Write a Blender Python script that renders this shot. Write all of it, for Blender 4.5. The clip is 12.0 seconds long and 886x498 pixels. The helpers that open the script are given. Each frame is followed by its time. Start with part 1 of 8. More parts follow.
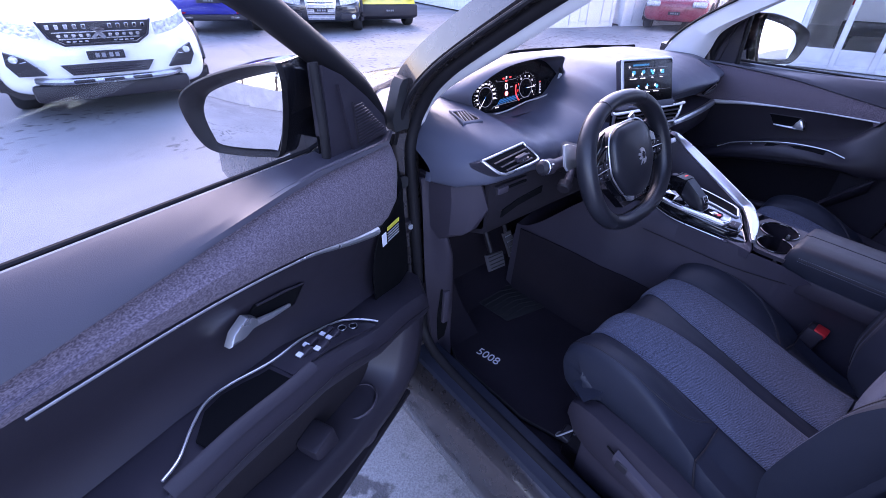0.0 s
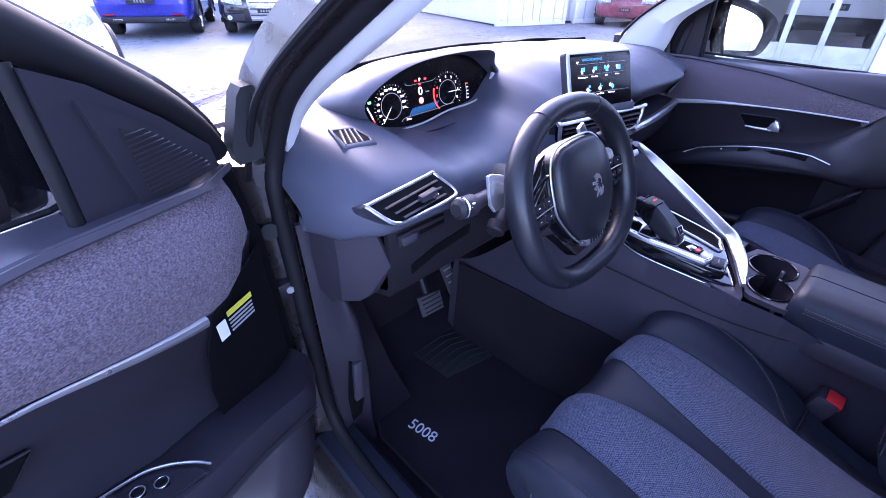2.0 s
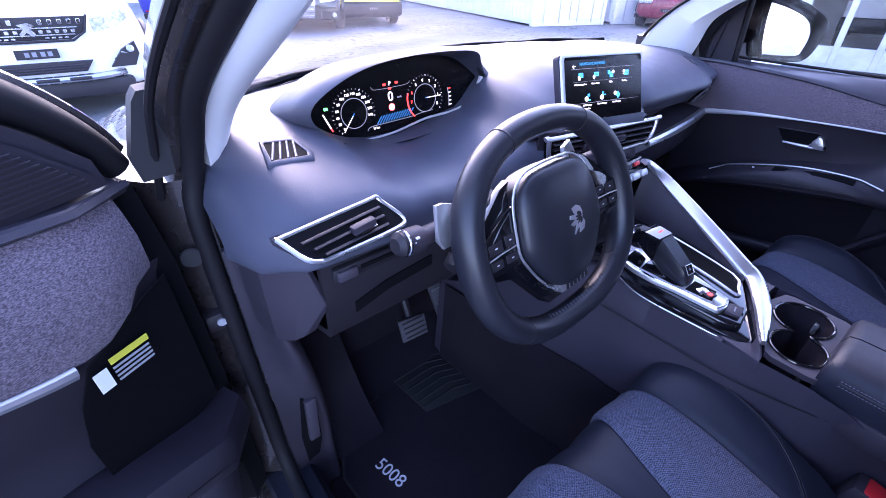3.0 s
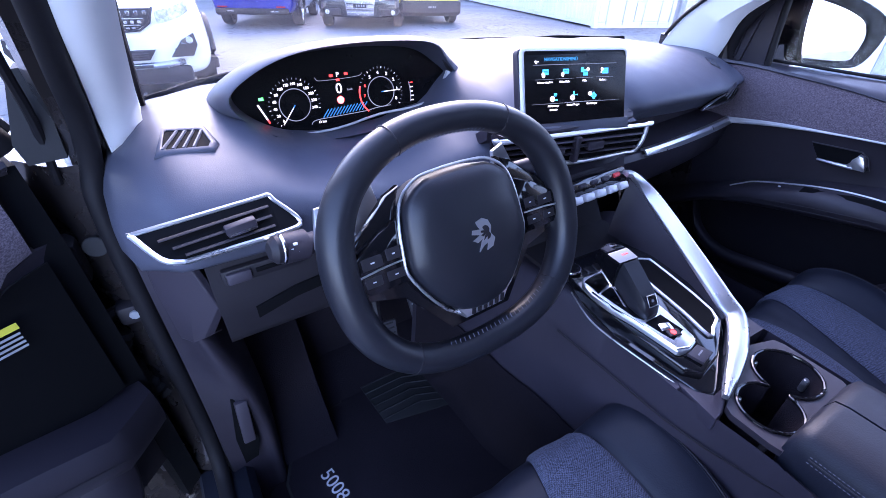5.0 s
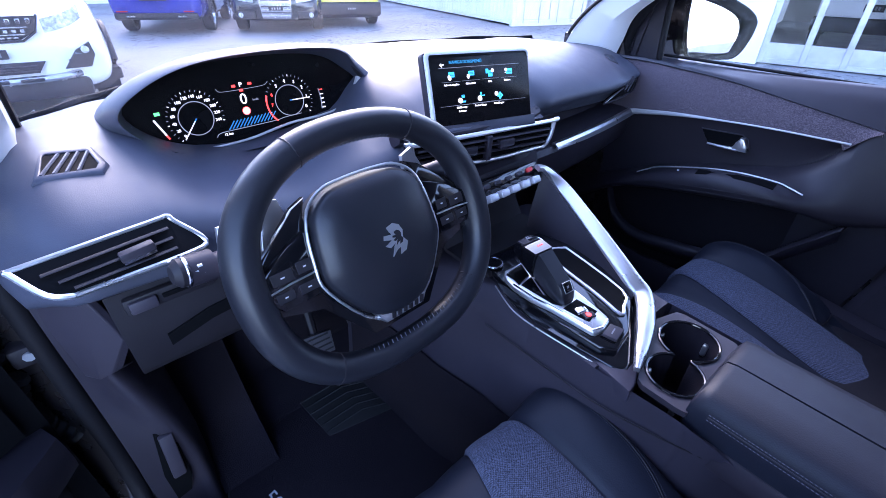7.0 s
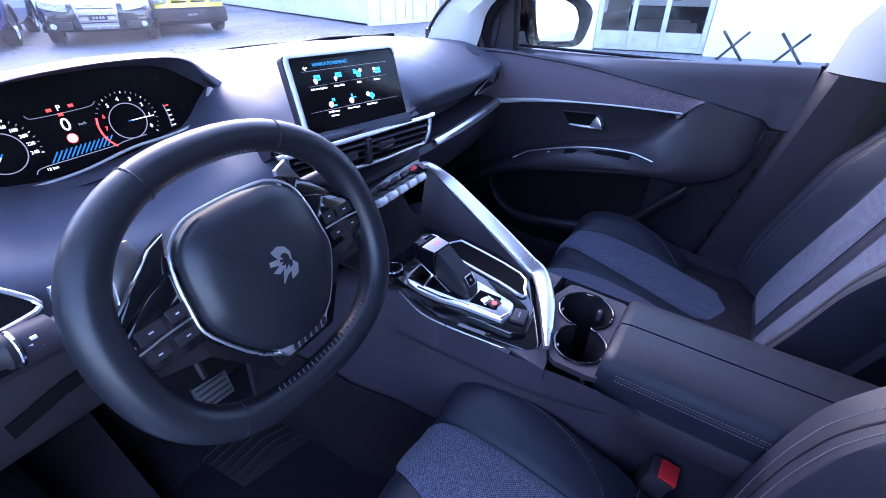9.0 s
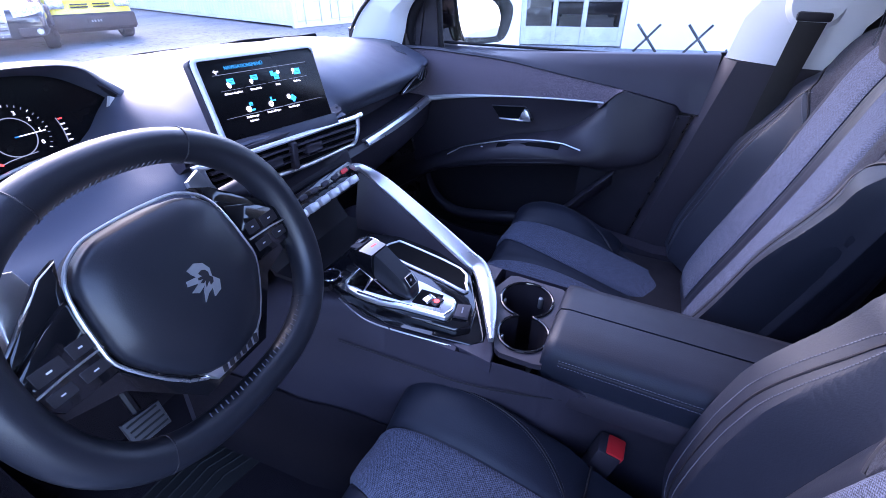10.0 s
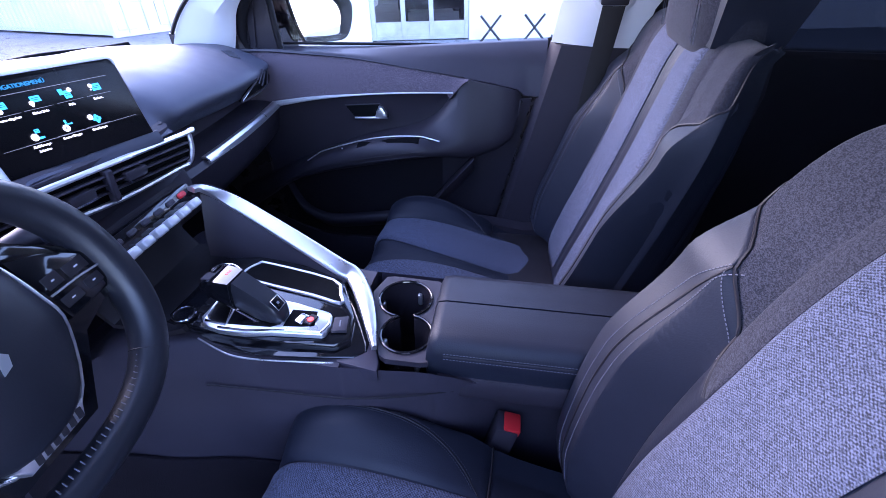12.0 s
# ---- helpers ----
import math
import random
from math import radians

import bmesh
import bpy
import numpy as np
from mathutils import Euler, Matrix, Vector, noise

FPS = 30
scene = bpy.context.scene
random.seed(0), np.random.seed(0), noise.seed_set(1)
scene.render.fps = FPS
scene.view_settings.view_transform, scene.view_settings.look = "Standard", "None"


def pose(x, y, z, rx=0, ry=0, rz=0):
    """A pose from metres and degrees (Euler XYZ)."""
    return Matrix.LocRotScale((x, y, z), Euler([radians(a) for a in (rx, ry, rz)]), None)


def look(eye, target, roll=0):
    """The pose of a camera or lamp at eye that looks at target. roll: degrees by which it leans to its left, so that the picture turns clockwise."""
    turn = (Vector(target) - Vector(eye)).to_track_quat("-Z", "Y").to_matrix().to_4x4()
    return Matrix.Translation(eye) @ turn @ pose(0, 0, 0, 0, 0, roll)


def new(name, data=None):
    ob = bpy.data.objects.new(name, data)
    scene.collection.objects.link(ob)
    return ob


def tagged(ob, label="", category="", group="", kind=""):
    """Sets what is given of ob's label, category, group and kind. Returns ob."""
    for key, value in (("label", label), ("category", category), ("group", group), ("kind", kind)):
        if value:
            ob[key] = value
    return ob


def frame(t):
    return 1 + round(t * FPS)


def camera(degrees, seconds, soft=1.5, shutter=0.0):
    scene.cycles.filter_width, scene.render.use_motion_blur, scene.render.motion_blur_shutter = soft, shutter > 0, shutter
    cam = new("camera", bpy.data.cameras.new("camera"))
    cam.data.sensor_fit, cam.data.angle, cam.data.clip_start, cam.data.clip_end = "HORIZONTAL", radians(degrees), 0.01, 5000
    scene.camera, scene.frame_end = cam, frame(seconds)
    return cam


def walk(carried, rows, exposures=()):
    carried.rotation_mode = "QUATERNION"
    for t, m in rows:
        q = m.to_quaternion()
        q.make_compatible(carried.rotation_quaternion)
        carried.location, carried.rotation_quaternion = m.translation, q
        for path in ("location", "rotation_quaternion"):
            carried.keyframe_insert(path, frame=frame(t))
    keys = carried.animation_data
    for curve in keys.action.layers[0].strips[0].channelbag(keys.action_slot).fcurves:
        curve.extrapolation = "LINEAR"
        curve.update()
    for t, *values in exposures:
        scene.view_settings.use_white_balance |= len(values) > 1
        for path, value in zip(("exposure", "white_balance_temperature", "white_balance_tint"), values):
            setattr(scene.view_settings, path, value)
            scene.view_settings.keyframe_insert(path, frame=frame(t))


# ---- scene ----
cam = camera(89.2, 12.0, 0.6)
EXPOSURE, KELVIN, TINT, SKY, SUN = 2.90, 5750, 35, 0.185, 0.18
SUN_UP, SUN_TURN = 28, 25
PATH = [
    (0, (-1.197, -0.019, 1.404), (-0.181, 1.269, 0.26), -0.0),
    (0.5, (-1.124, 0.038, 1.383), (-0.042, 1.271, 0.238), 0.1),
    (1, (-1.064, 0.079, 1.364), (0.061, 1.275, 0.222), 0.3),
    (1.5, (-0.998, 0.105, 1.351), (0.134, 1.293, 0.207), 0.2),
    (2, (-0.913, 0.129, 1.334), (0.21, 1.326, 0.191), 0.0),
    (2.5, (-0.826, 0.146, 1.322), (0.264, 1.371, 0.177), -0.0),
    (3, (-0.749, 0.15, 1.311), (0.278, 1.429, 0.166), -0.1),
    (5, (-0.571, 0.099, 1.285), (0.282, 1.5, 0.141), -0.2),
    (5.5, (-0.562, 0.086, 1.287), (0.297, 1.485, 0.144), 0.1),
    (6, (-0.558, 0.08, 1.289), (0.338, 1.456, 0.148), 0.4),
    (6.5, (-0.554, 0.079, 1.291), (0.419, 1.401, 0.148), 0.2),
    (7, (-0.548, 0.079, 1.292), (0.513, 1.331, 0.148), 0.0),
    (9, (-0.533, 0.098, 1.285), (0.836, 1.002, 0.141), 0.1),
    (9.5, (-0.528, 0.093, 1.284), (0.899, 0.9, 0.139), 0.0),
    (10, (-0.52, 0.089, 1.28), (0.962, 0.789, 0.135), 0.0),
    (10.5, (-0.514, 0.085, 1.278), (1.017, 0.672, 0.132), 0.0),
    (11, (-0.505, 0.08, 1.277), (1.063, 0.546, 0.126), 0.0),
    (11.5, (-0.498, 0.071, 1.275), (1.101, 0.421, 0.125), 0.1),
    (12, (-0.492, 0.065, 1.274), (1.125, 0.302, 0.121), 0.0),
]
walk(cam, [(t, look(eye, target, roll)) for t, eye, target, roll in PATH], [(0, EXPOSURE - 0.35, KELVIN + 330, TINT + 6), (1, EXPOSURE - 0.15, KELVIN + 250, TINT + 6), (2.5, EXPOSURE + 0.15, KELVIN + 250, TINT + 5), (5.5, EXPOSURE + 0.10, KELVIN + 200, TINT - 3), (7, EXPOSURE, KELVIN + 50, TINT - 7), (9.5, EXPOSURE + 0.13, KELVIN - 80, TINT - 4), (12, EXPOSURE + 0.20, KELVIN - 80, TINT)])

# ---- world and sun ----
world = bpy.data.worlds.new("sky")
scene.world = world
world.use_nodes = True
wn = world.node_tree.nodes
sky = wn.new("ShaderNodeTexSky")
sky.sky_type, sky.sun_disc = "NISHITA", False
sky.sun_elevation, sky.sun_rotation = radians(SUN_UP), radians(SUN_TURN)
world.node_tree.links.new(sky.outputs[0], wn["Background"].inputs[0])
wn["Background"].inputs[1].default_value = SKY
sun = new("sun", bpy.data.lights.new("sun", "SUN"))
sun.data.energy, sun.data.angle, sun.data.color = SUN, radians(40), (1.0, 0.95, 0.88)
SUN_DIR = Vector((math.sin(radians(SUN_TURN)) * math.cos(radians(SUN_UP)), math.cos(radians(SUN_TURN)) * math.cos(radians(SUN_UP)), math.sin(radians(SUN_UP))))
sun.matrix_world = Matrix.Translation((0, 0, 20)) @ SUN_DIR.to_track_quat("Z", "Y").to_matrix().to_4x4()


# ---- materials ----
def nodes_of(name):
    m = bpy.data.materials.new(name)
    m.use_nodes = True
    nt = m.node_tree
    return m, nt, nt.nodes["Principled BSDF"]


def link(nt, a, b):
    nt.links.new(a, b)


def noise_node(nt, scale, detail=3.0, stretch=None):
    co = nt.nodes.new("ShaderNodeTexCoord")
    src = co.outputs["Object"]
    if stretch:
        mp = nt.nodes.new("ShaderNodeMapping")
        mp.inputs["Scale"].default_value = stretch
        link(nt, src, mp.inputs[0])
        src = mp.outputs[0]
    n = nt.nodes.new("ShaderNodeTexNoise")
    n.inputs["Scale"].default_value, n.inputs["Detail"].default_value = scale, detail
    link(nt, src, n.inputs["Vector"])
    return n


def ramp(nt, src, stops):
    r = nt.nodes.new("ShaderNodeValToRGB")
    e = r.color_ramp.elements
    while len(e) < len(stops):
        e.new(0.5)
    for k, (p, c) in enumerate(stops):
        e[k].position, e[k].color = p, (*c, 1)
    link(nt, src, r.inputs[0])
    return r


def shade(c, k):
    return tuple(min(1.0, v * k) for v in c)


def mat(name, col, rough=0.5, metal=0.0, var=0.12, scale=6.0, grain=400.0, bump=0.15, depth=0.0005, coat=0.0, spec=0.5, emit=0.0, stretch=None, rvar=0.08):
    """A surface with slow colour drift, fine grain relief and uneven gloss."""
    m, nt, b = nodes_of(name)
    big = noise_node(nt, scale, 4)
    cr = ramp(nt, big.outputs["Fac"], [(0.3, shade(col, 1 - var)), (0.7, shade(col, 1 + var))])
    link(nt, cr.outputs[0], b.inputs["Base Color"])
    fine = noise_node(nt, grain, 2, stretch)
    if bump:
        bp = nt.nodes.new("ShaderNodeBump")
        bp.inputs["Strength"].default_value, bp.inputs["Distance"].default_value = bump, depth
        link(nt, fine.outputs["Fac"], bp.inputs["Height"])
        link(nt, bp.outputs[0], b.inputs["Normal"])
    rr = nt.nodes.new("ShaderNodeMapRange")
    rr.inputs["To Min"].default_value, rr.inputs["To Max"].default_value = max(0.02, rough - rvar), min(1, rough + rvar)
    mid = noise_node(nt, scale * 5, 3)
    link(nt, mid.outputs["Fac"], rr.inputs["Value"])
    link(nt, rr.outputs[0], b.inputs["Roughness"])
    b.inputs["Metallic"].default_value = metal
    b.inputs["Coat Weight"].default_value = coat
    b.inputs["Coat Roughness"].default_value = 0.05
    b.inputs["Specular IOR Level"].default_value = spec
    if emit:
        b.inputs["Emission Color"].default_value = (*col, 1)
        b.inputs["Emission Strength"].default_value = emit
    return m


def cloth(name, dark, light, scale=420.0, stretch=(1, 1, 1), low=0.38, high=0.62, bump=0.5, pitch=0.0, weave=0.12):
    """Woven melange cloth: flecks of two yarns, over and under where a pitch is given."""
    m, nt, b = nodes_of(name)
    n1 = noise_node(nt, scale, 2, stretch)
    n2 = noise_node(nt, 310, 3)
    mx = nt.nodes.new("ShaderNodeMath")
    mx.operation = "MULTIPLY_ADD"
    mx.inputs[1].default_value, mx.inputs[2].default_value = 0.42, -0.21
    link(nt, n2.outputs["Fac"], mx.inputs[0])
    ad = nt.nodes.new("ShaderNodeMath")
    ad.operation = "ADD"
    link(nt, n1.outputs["Fac"], ad.inputs[0])
    link(nt, mx.outputs[0], ad.inputs[1])
    if pitch:
        co = nt.nodes.new("ShaderNodeTexCoord")
        sx = nt.nodes.new("ShaderNodeSeparateXYZ")
        link(nt, co.outputs["Object"], sx.inputs[0])

        def sum2(op, p, q, k=None):
            nd = nt.nodes.new("ShaderNodeMath")
            nd.operation = op
            link(nt, p, nd.inputs[0])
            if q is not None:
                link(nt, q, nd.inputs[1])
            if k is not None:
                nd.inputs[1].default_value = k
            return nd.outputs[0]
        w = sum2("SUBTRACT", sx.outputs["Z"], sx.outputs["Y"])
        f = 6.28318 / pitch
        wx = sum2("SINE", sum2("MULTIPLY", sx.outputs["X"], None, f), None)
        ww = sum2("SINE", sum2("MULTIPLY", w, None, f * 1.15), None)
        wv = sum2("MULTIPLY", sum2("MULTIPLY", wx, ww), None, weave)
        ad2 = nt.nodes.new("ShaderNodeMath")
        link(nt, ad.outputs[0], ad2.inputs[0])
        link(nt, wv, ad2.inputs[1])
        ad = ad2
    cr = ramp(nt, ad.outputs[0], [(low, dark), (high, light)])
    link(nt, cr.outputs[0], b.inputs["Base Color"])
    bp = nt.nodes.new("ShaderNodeBump")
    bp.inputs["Strength"].default_value, bp.inputs["Distance"].default_value = bump, 0.0008
    link(nt, n1.outputs["Fac"], bp.inputs["Height"])
    link(nt, bp.outputs[0], b.inputs["Normal"])
    b.inputs["Roughness"].default_value = 0.95
    b.inputs["Sheen Weight"].default_value = 0.08
    b.inputs["Specular IOR Level"].default_value = 0.2
    return m


def glass(name, tint=(1, 1, 1), alpha_gloss=0.06):
    """Thin clear glazing: mostly see-through with a mirror-like film."""
    m = bpy.data.materials.new(name)
    m.use_nodes = True
    nt = m.node_tree
    nt.nodes.clear()
    out = nt.nodes.new("ShaderNodeOutputMaterial")
    tr = nt.nodes.new("ShaderNodeBsdfTransparent")
    tr.inputs[0].default_value = (*tint, 1)
    gl = nt.nodes.new("ShaderNodeBsdfGlossy")
    gl.inputs["Roughness"].default_value = 0.02
    lw = nt.nodes.new("ShaderNodeLayerWeight")
    lw.inputs[0].default_value = 0.5
    pw = nt.nodes.new("ShaderNodeMath")
    pw.operation = "POWER"
    pw.inputs[1].default_value = 4.0
    link(nt, lw.outputs["Facing"], pw.inputs[0])
    fr = nt.nodes.new("ShaderNodeMath")
    fr.operation = "MULTIPLY_ADD"
    fr.inputs[1].default_value, fr.inputs[2].default_value = 0.35, 0.02
    link(nt, pw.outputs[0], fr.inputs[0])
    mx = nt.nodes.new("ShaderNodeMixShader")
    link(nt, fr.outputs[0], mx.inputs[0])
    link(nt, tr.outputs[0], mx.inputs[1])
    link(nt, gl.outputs[0], mx.inputs[2])
    link(nt, mx.outputs[0], out.inputs[0])
    return m


def glow(name, col, strength):
    m, nt, b = nodes_of(name)
    b.inputs["Base Color"].default_value = (*shade(col, 0.1), 1)
    b.inputs["Emission Color"].default_value = (*col, 1)
    b.inputs["Emission Strength"].default_value = strength
    b.inputs["Roughness"].default_value = 0.3
    return m


PAD = mat("soft_touch_plastic", (0.066, 0.070, 0.096), 0.48, grain=900, bump=0.4, depth=0.0004, var=0.06, spec=0.38)
DOOR_PAD = mat("dark_soft_touch_plastic", (0.044, 0.040, 0.052), 0.40, grain=900, bump=0.3, depth=0.0004, var=0.06)
TRIM = mat("dark_grey_plastic", (0.055, 0.046, 0.060), 0.5, grain=700, bump=0.3, depth=0.0004)
PLASTIC = mat("hard_black_plastic", (0.036, 0.030, 0.040), 0.5, grain=700, bump=0.3, depth=0.0004, spec=0.35)
CONSOLE = mat("dark_console_plastic", (0.044, 0.038, 0.053), 0.5, grain=700, bump=0.3, depth=0.0004, spec=0.35)
DOOR_BLACK = mat("black_door_plastic", (0.026, 0.022, 0.030), 0.46, grain=700, bump=0.3, depth=0.0004, spec=0.4)
DARK = mat("matt_black_plastic", (0.014, 0.011, 0.015), 0.6, grain=500, bump=0.2)
# Near black with the shade of openings and recesses put into its colour.
SHADE_BLACK = mat("shade_black", (0.004, 0.004, 0.005), 0.85, bump=0.1, spec=0.1)
LEATHER = mat("navy_black_leather", (0.0180, 0.0205, 0.0320), 0.48, grain=520, bump=0.45, depth=0.0004, var=0.1, scale=9, spec=0.3)
WHEEL_LEATHER = mat("smooth_black_leather", (0.015, 0.0155, 0.021), 0.38, grain=800, bump=0.3, depth=0.0003)
CLOTH = cloth("melange_cloth", (0.026, 0.028, 0.040), (0.140, 0.156, 0.230), 760, (1, 1.6, 1.6), 0.34, 0.70, pitch=0.0036, weave=0.16)
DOOR_CLOTH = cloth("brushed_door_cloth", (0.078, 0.062, 0.078), (0.20, 0.164, 0.195), 420, (1, 1, 2.2), 0.36, 0.66)
GREY_CLOTH = cloth("dark_grey_cloth", (0.016, 0.0165, 0.023), (0.052, 0.053, 0.070), 620, (1, 1.6, 1.6), 0.36, 0.68)
CHROME = mat("satin_chrome", (0.75, 0.75, 0.77), 0.3, 0.9, var=0.03, bump=0.05, grain=900)
SILVER = mat("satin_silver_plastic", (0.66, 0.66, 0.68), 0.32, 0.35, var=0.03, bump=0.03)
BRIGHT = mat("polished_chrome", (0.85, 0.85, 0.87), 0.08, 1.0, var=0.02, bump=0)
PIANO = mat("piano_black", (0.006, 0.006, 0.008), 0.06, bump=0, coat=0.6, var=0.02, rvar=0.03)
CARPET = mat("black_carpet", (0.027, 0.022, 0.029), 0.98, grain=900, bump=1.0, depth=0.003, spec=0.1)
RUBBER = mat("black_rubber", (0.018, 0.018, 0.02), 0.7, grain=300, bump=0.2)
SEAL = mat("rubber_seal", (0.012, 0.011, 0.013), 0.6, grain=300, bump=0.1, spec=0.2)
PAINT = mat("dark_bronze_metallic_paint", (0.055, 0.046, 0.046), 0.28, 0.5, grain=3000, bump=0.03, coat=0.8, var=0.05)
LINER = mat("light_grey_trim_cloth", (0.74, 0.74, 0.75), 0.9, grain=500, bump=0.3, var=0.04)
GLASS = glass("clear_glass")
TINTED = glass("tinted_glass", (0.13, 0.135, 0.15))
MIRROR = mat("mirror_silver", (0.9, 0.9, 0.92), 0.02, 1.0, bump=0, var=0.0, rvar=0.0)
STITCH = mat("pale_stitching", (0.14, 0.14, 0.175), 0.8, bump=0)
DARK_STITCH = mat("dark_stitching", (0.045, 0.046, 0.062), 0.8, bump=0)
GREY_MARK = mat("grey_print", (0.22, 0.22, 0.24), 0.6, bump=0)
RED = mat("red_plastic", (0.75, 0.03, 0.035), 0.35, bump=0)
LABELY = mat("yellow_label", (0.6, 0.55, 0.05), 0.6, bump=0)
LABELW = mat("grey_label", (0.3, 0.3, 0.32), 0.6, bump=0)
WHITE = mat("white_print", (0.75, 0.75, 0.78), 0.5, bump=0)
WHITE_PAINT = mat("white_car_paint", (0.8, 0.8, 0.81), 0.25, coat=0.8, bump=0, var=0.02)
BLUE_PAINT = mat("blue_car_paint", (0.03, 0.035, 0.30), 0.25, 0.3, coat=0.8, bump=0)
BLACK_PAINT = mat("black_car_paint", (0.012, 0.012, 0.016), 0.18, coat=0.9, bump=0)
YELLOW_PAINT = mat("yellow_car_paint", (0.78, 0.66, 0.02), 0.3, coat=0.7, bump=0)
RED_PAINT = mat("dark_red_car_paint", (0.22, 0.03, 0.05), 0.28, coat=0.7, bump=0)
CARGLASS = mat("dark_car_window", (0.02, 0.022, 0.026), 0.04, bump=0, coat=0.5, var=0.1)
LAMP = mat("clear_headlight", (0.55, 0.57, 0.6), 0.12, 0.3, grain=60, bump=0.3, depth=0.01, scale=30, var=0.5)
TAIL = mat("tail_light", (0.4, 0.01, 0.015), 0.15, bump=0)
ALLOY = mat("alloy_wheel", (0.5, 0.5, 0.52), 0.25, 0.9, bump=0)
CONTAINER = mat("white_container_steel", (0.78, 0.8, 0.82), 0.45, grain=80, bump=0.1, scale=1.5, var=0.06)
FACADE = mat("white_render_wall", (0.8, 0.8, 0.8), 0.85, grain=120, bump=0.4, depth=0.002, scale=1.2, var=0.04)
ALU = mat("bare_aluminium", (0.6, 0.62, 0.65), 0.35, 0.7, grain=100, bump=0.05)
CONCRETE = mat("grey_concrete", (0.36, 0.36, 0.37), 0.9, grain=90, bump=0.5, depth=0.003, scale=2)
GREEN = mat("green_sign_paint", (0.02, 0.3, 0.1), 0.5, bump=0)


def asphalt():
    m, nt, b = nodes_of("worn_asphalt")
    grit = noise_node(nt, 170, 4)
    patch = noise_node(nt, 0.7, 5)
    spots = noise_node(nt, 9.0, 3)
    base = ramp(nt, patch.outputs["Fac"], [(0.3, (0.155, 0.165, 0.178)), (0.7, (0.225, 0.238, 0.255))])
    wet = ramp(nt, spots.outputs["Fac"], [(0.585, (1, 1, 1)), (0.63, (0.30, 0.30, 0.32))])
    where = noise_node(nt, 0.45, 2)
    wr = ramp(nt, where.outputs["Fac"], [(0.46, (0, 0, 0)), (0.57, (1, 1, 1))])
    mixw = nt.nodes.new("ShaderNodeMix")
    mixw.data_type = "RGBA"
    link(nt, wr.outputs[0], mixw.inputs["Factor"])
    mixw.inputs["A"].default_value = (1, 1, 1, 1)
    link(nt, wet.outputs[0], mixw.inputs["B"])
    g = ramp(nt, grit.outputs["Fac"], [(0.35, (0.7, 0.7, 0.7)), (0.65, (1.2, 1.2, 1.2))])
    for a, c in ((base.outputs[0], mixw.outputs["Result"]),):
        m1 = nt.nodes.new("ShaderNodeMix")
        m1.data_type, m1.blend_type = "RGBA", "MULTIPLY"
        m1.inputs["Factor"].default_value = 1
        link(nt, a, m1.inputs["A"])
        link(nt, c, m1.inputs["B"])
        m2 = nt.nodes.new("ShaderNodeMix")
        m2.data_type, m2.blend_type = "RGBA", "MULTIPLY"
        m2.inputs["Factor"].default_value = 0.8
        link(nt, m1.outputs["Result"], m2.inputs["A"])
        link(nt, g.outputs[0], m2.inputs["B"])
        link(nt, m2.outputs["Result"], b.inputs["Base Color"])
    bp = nt.nodes.new("ShaderNodeBump")
    bp.inputs["Strength"].default_value, bp.inputs["Distance"].default_value = 0.7, 0.006
    link(nt, grit.outputs["Fac"], bp.inputs["Height"])
    link(nt, bp.outputs[0], b.inputs["Normal"])
    b.inputs["Roughness"].default_value = 0.75
    return m


ASPHALT = asphalt()

# ---- building helpers ----
ROOT_INV = {}


def thing(name, base, label, category, group="", kind="", local=None):
    """An Empty at the base of a thing. local: a pose in whose own axes its parts are written."""
    e = new(name)
    e.empty_display_size = 0.1
    e.matrix_world = local if local is not None else Matrix.Translation(base)
    ROOT_INV[e.name] = Matrix() if local is not None else Matrix.Translation(base).inverted()
    return tagged(e, label, category, group, kind)


def finish(name, me, material, parent=None, label="", smooth=True, sharp=38, bevel=0.0, sub=0):
    me.materials.append(material)
    if smooth:
        me.polygons.foreach_set("use_smooth", [True] * len(me.polygons))
        if sharp < 180 and not sub:
            me.set_sharp_from_angle(angle=radians(sharp))
    ob = new(name, me)
    if parent is not None:
        ob.parent = parent
        ob.matrix_parent_inverse = ROOT_INV.get(parent.name, Matrix())
    if label:
        tagged(ob, label)
    if bevel:
        bv = ob.modifiers.new("bevel", "BEVEL")
        bv.width, bv.segments, bv.limit_method, bv.angle_limit = bevel, 2, "ANGLE", radians(35)
    if sub:
        sb = ob.modifiers.new("round", "SUBSURF")
        sb.levels = sb.render_levels = sub
    return ob


def part(name, bm, material, parent, label="", **kw):
    bmesh.ops.recalc_face_normals(bm, faces=bm.faces)
    me = bpy.data.meshes.new(name)
    bm.to_mesh(me)
    bm.free()
    return finish(name, me, material, parent, label, **kw)


def curve(pts, n=6, closed=False):
    """A smooth line through a few points."""
    p = [Vector(q) for q in pts]
    out = []
    m = len(p)
    for i in range(m if closed else m - 1):
        a, b, c, d = (p[(i + k) % m] if closed else p[min(max(i + k, 0), m - 1)] for k in (-1, 0, 1, 2))
        for k in range(n):
            t = k / n
            out.append(0.5 * (2 * b + (c - a) * t + (2 * a - 5 * b + 4 * c - d) * t * t + (3 * b - a - 3 * c + d) * t ** 3))
    if not closed:
        out.append(p[-1])
    return out


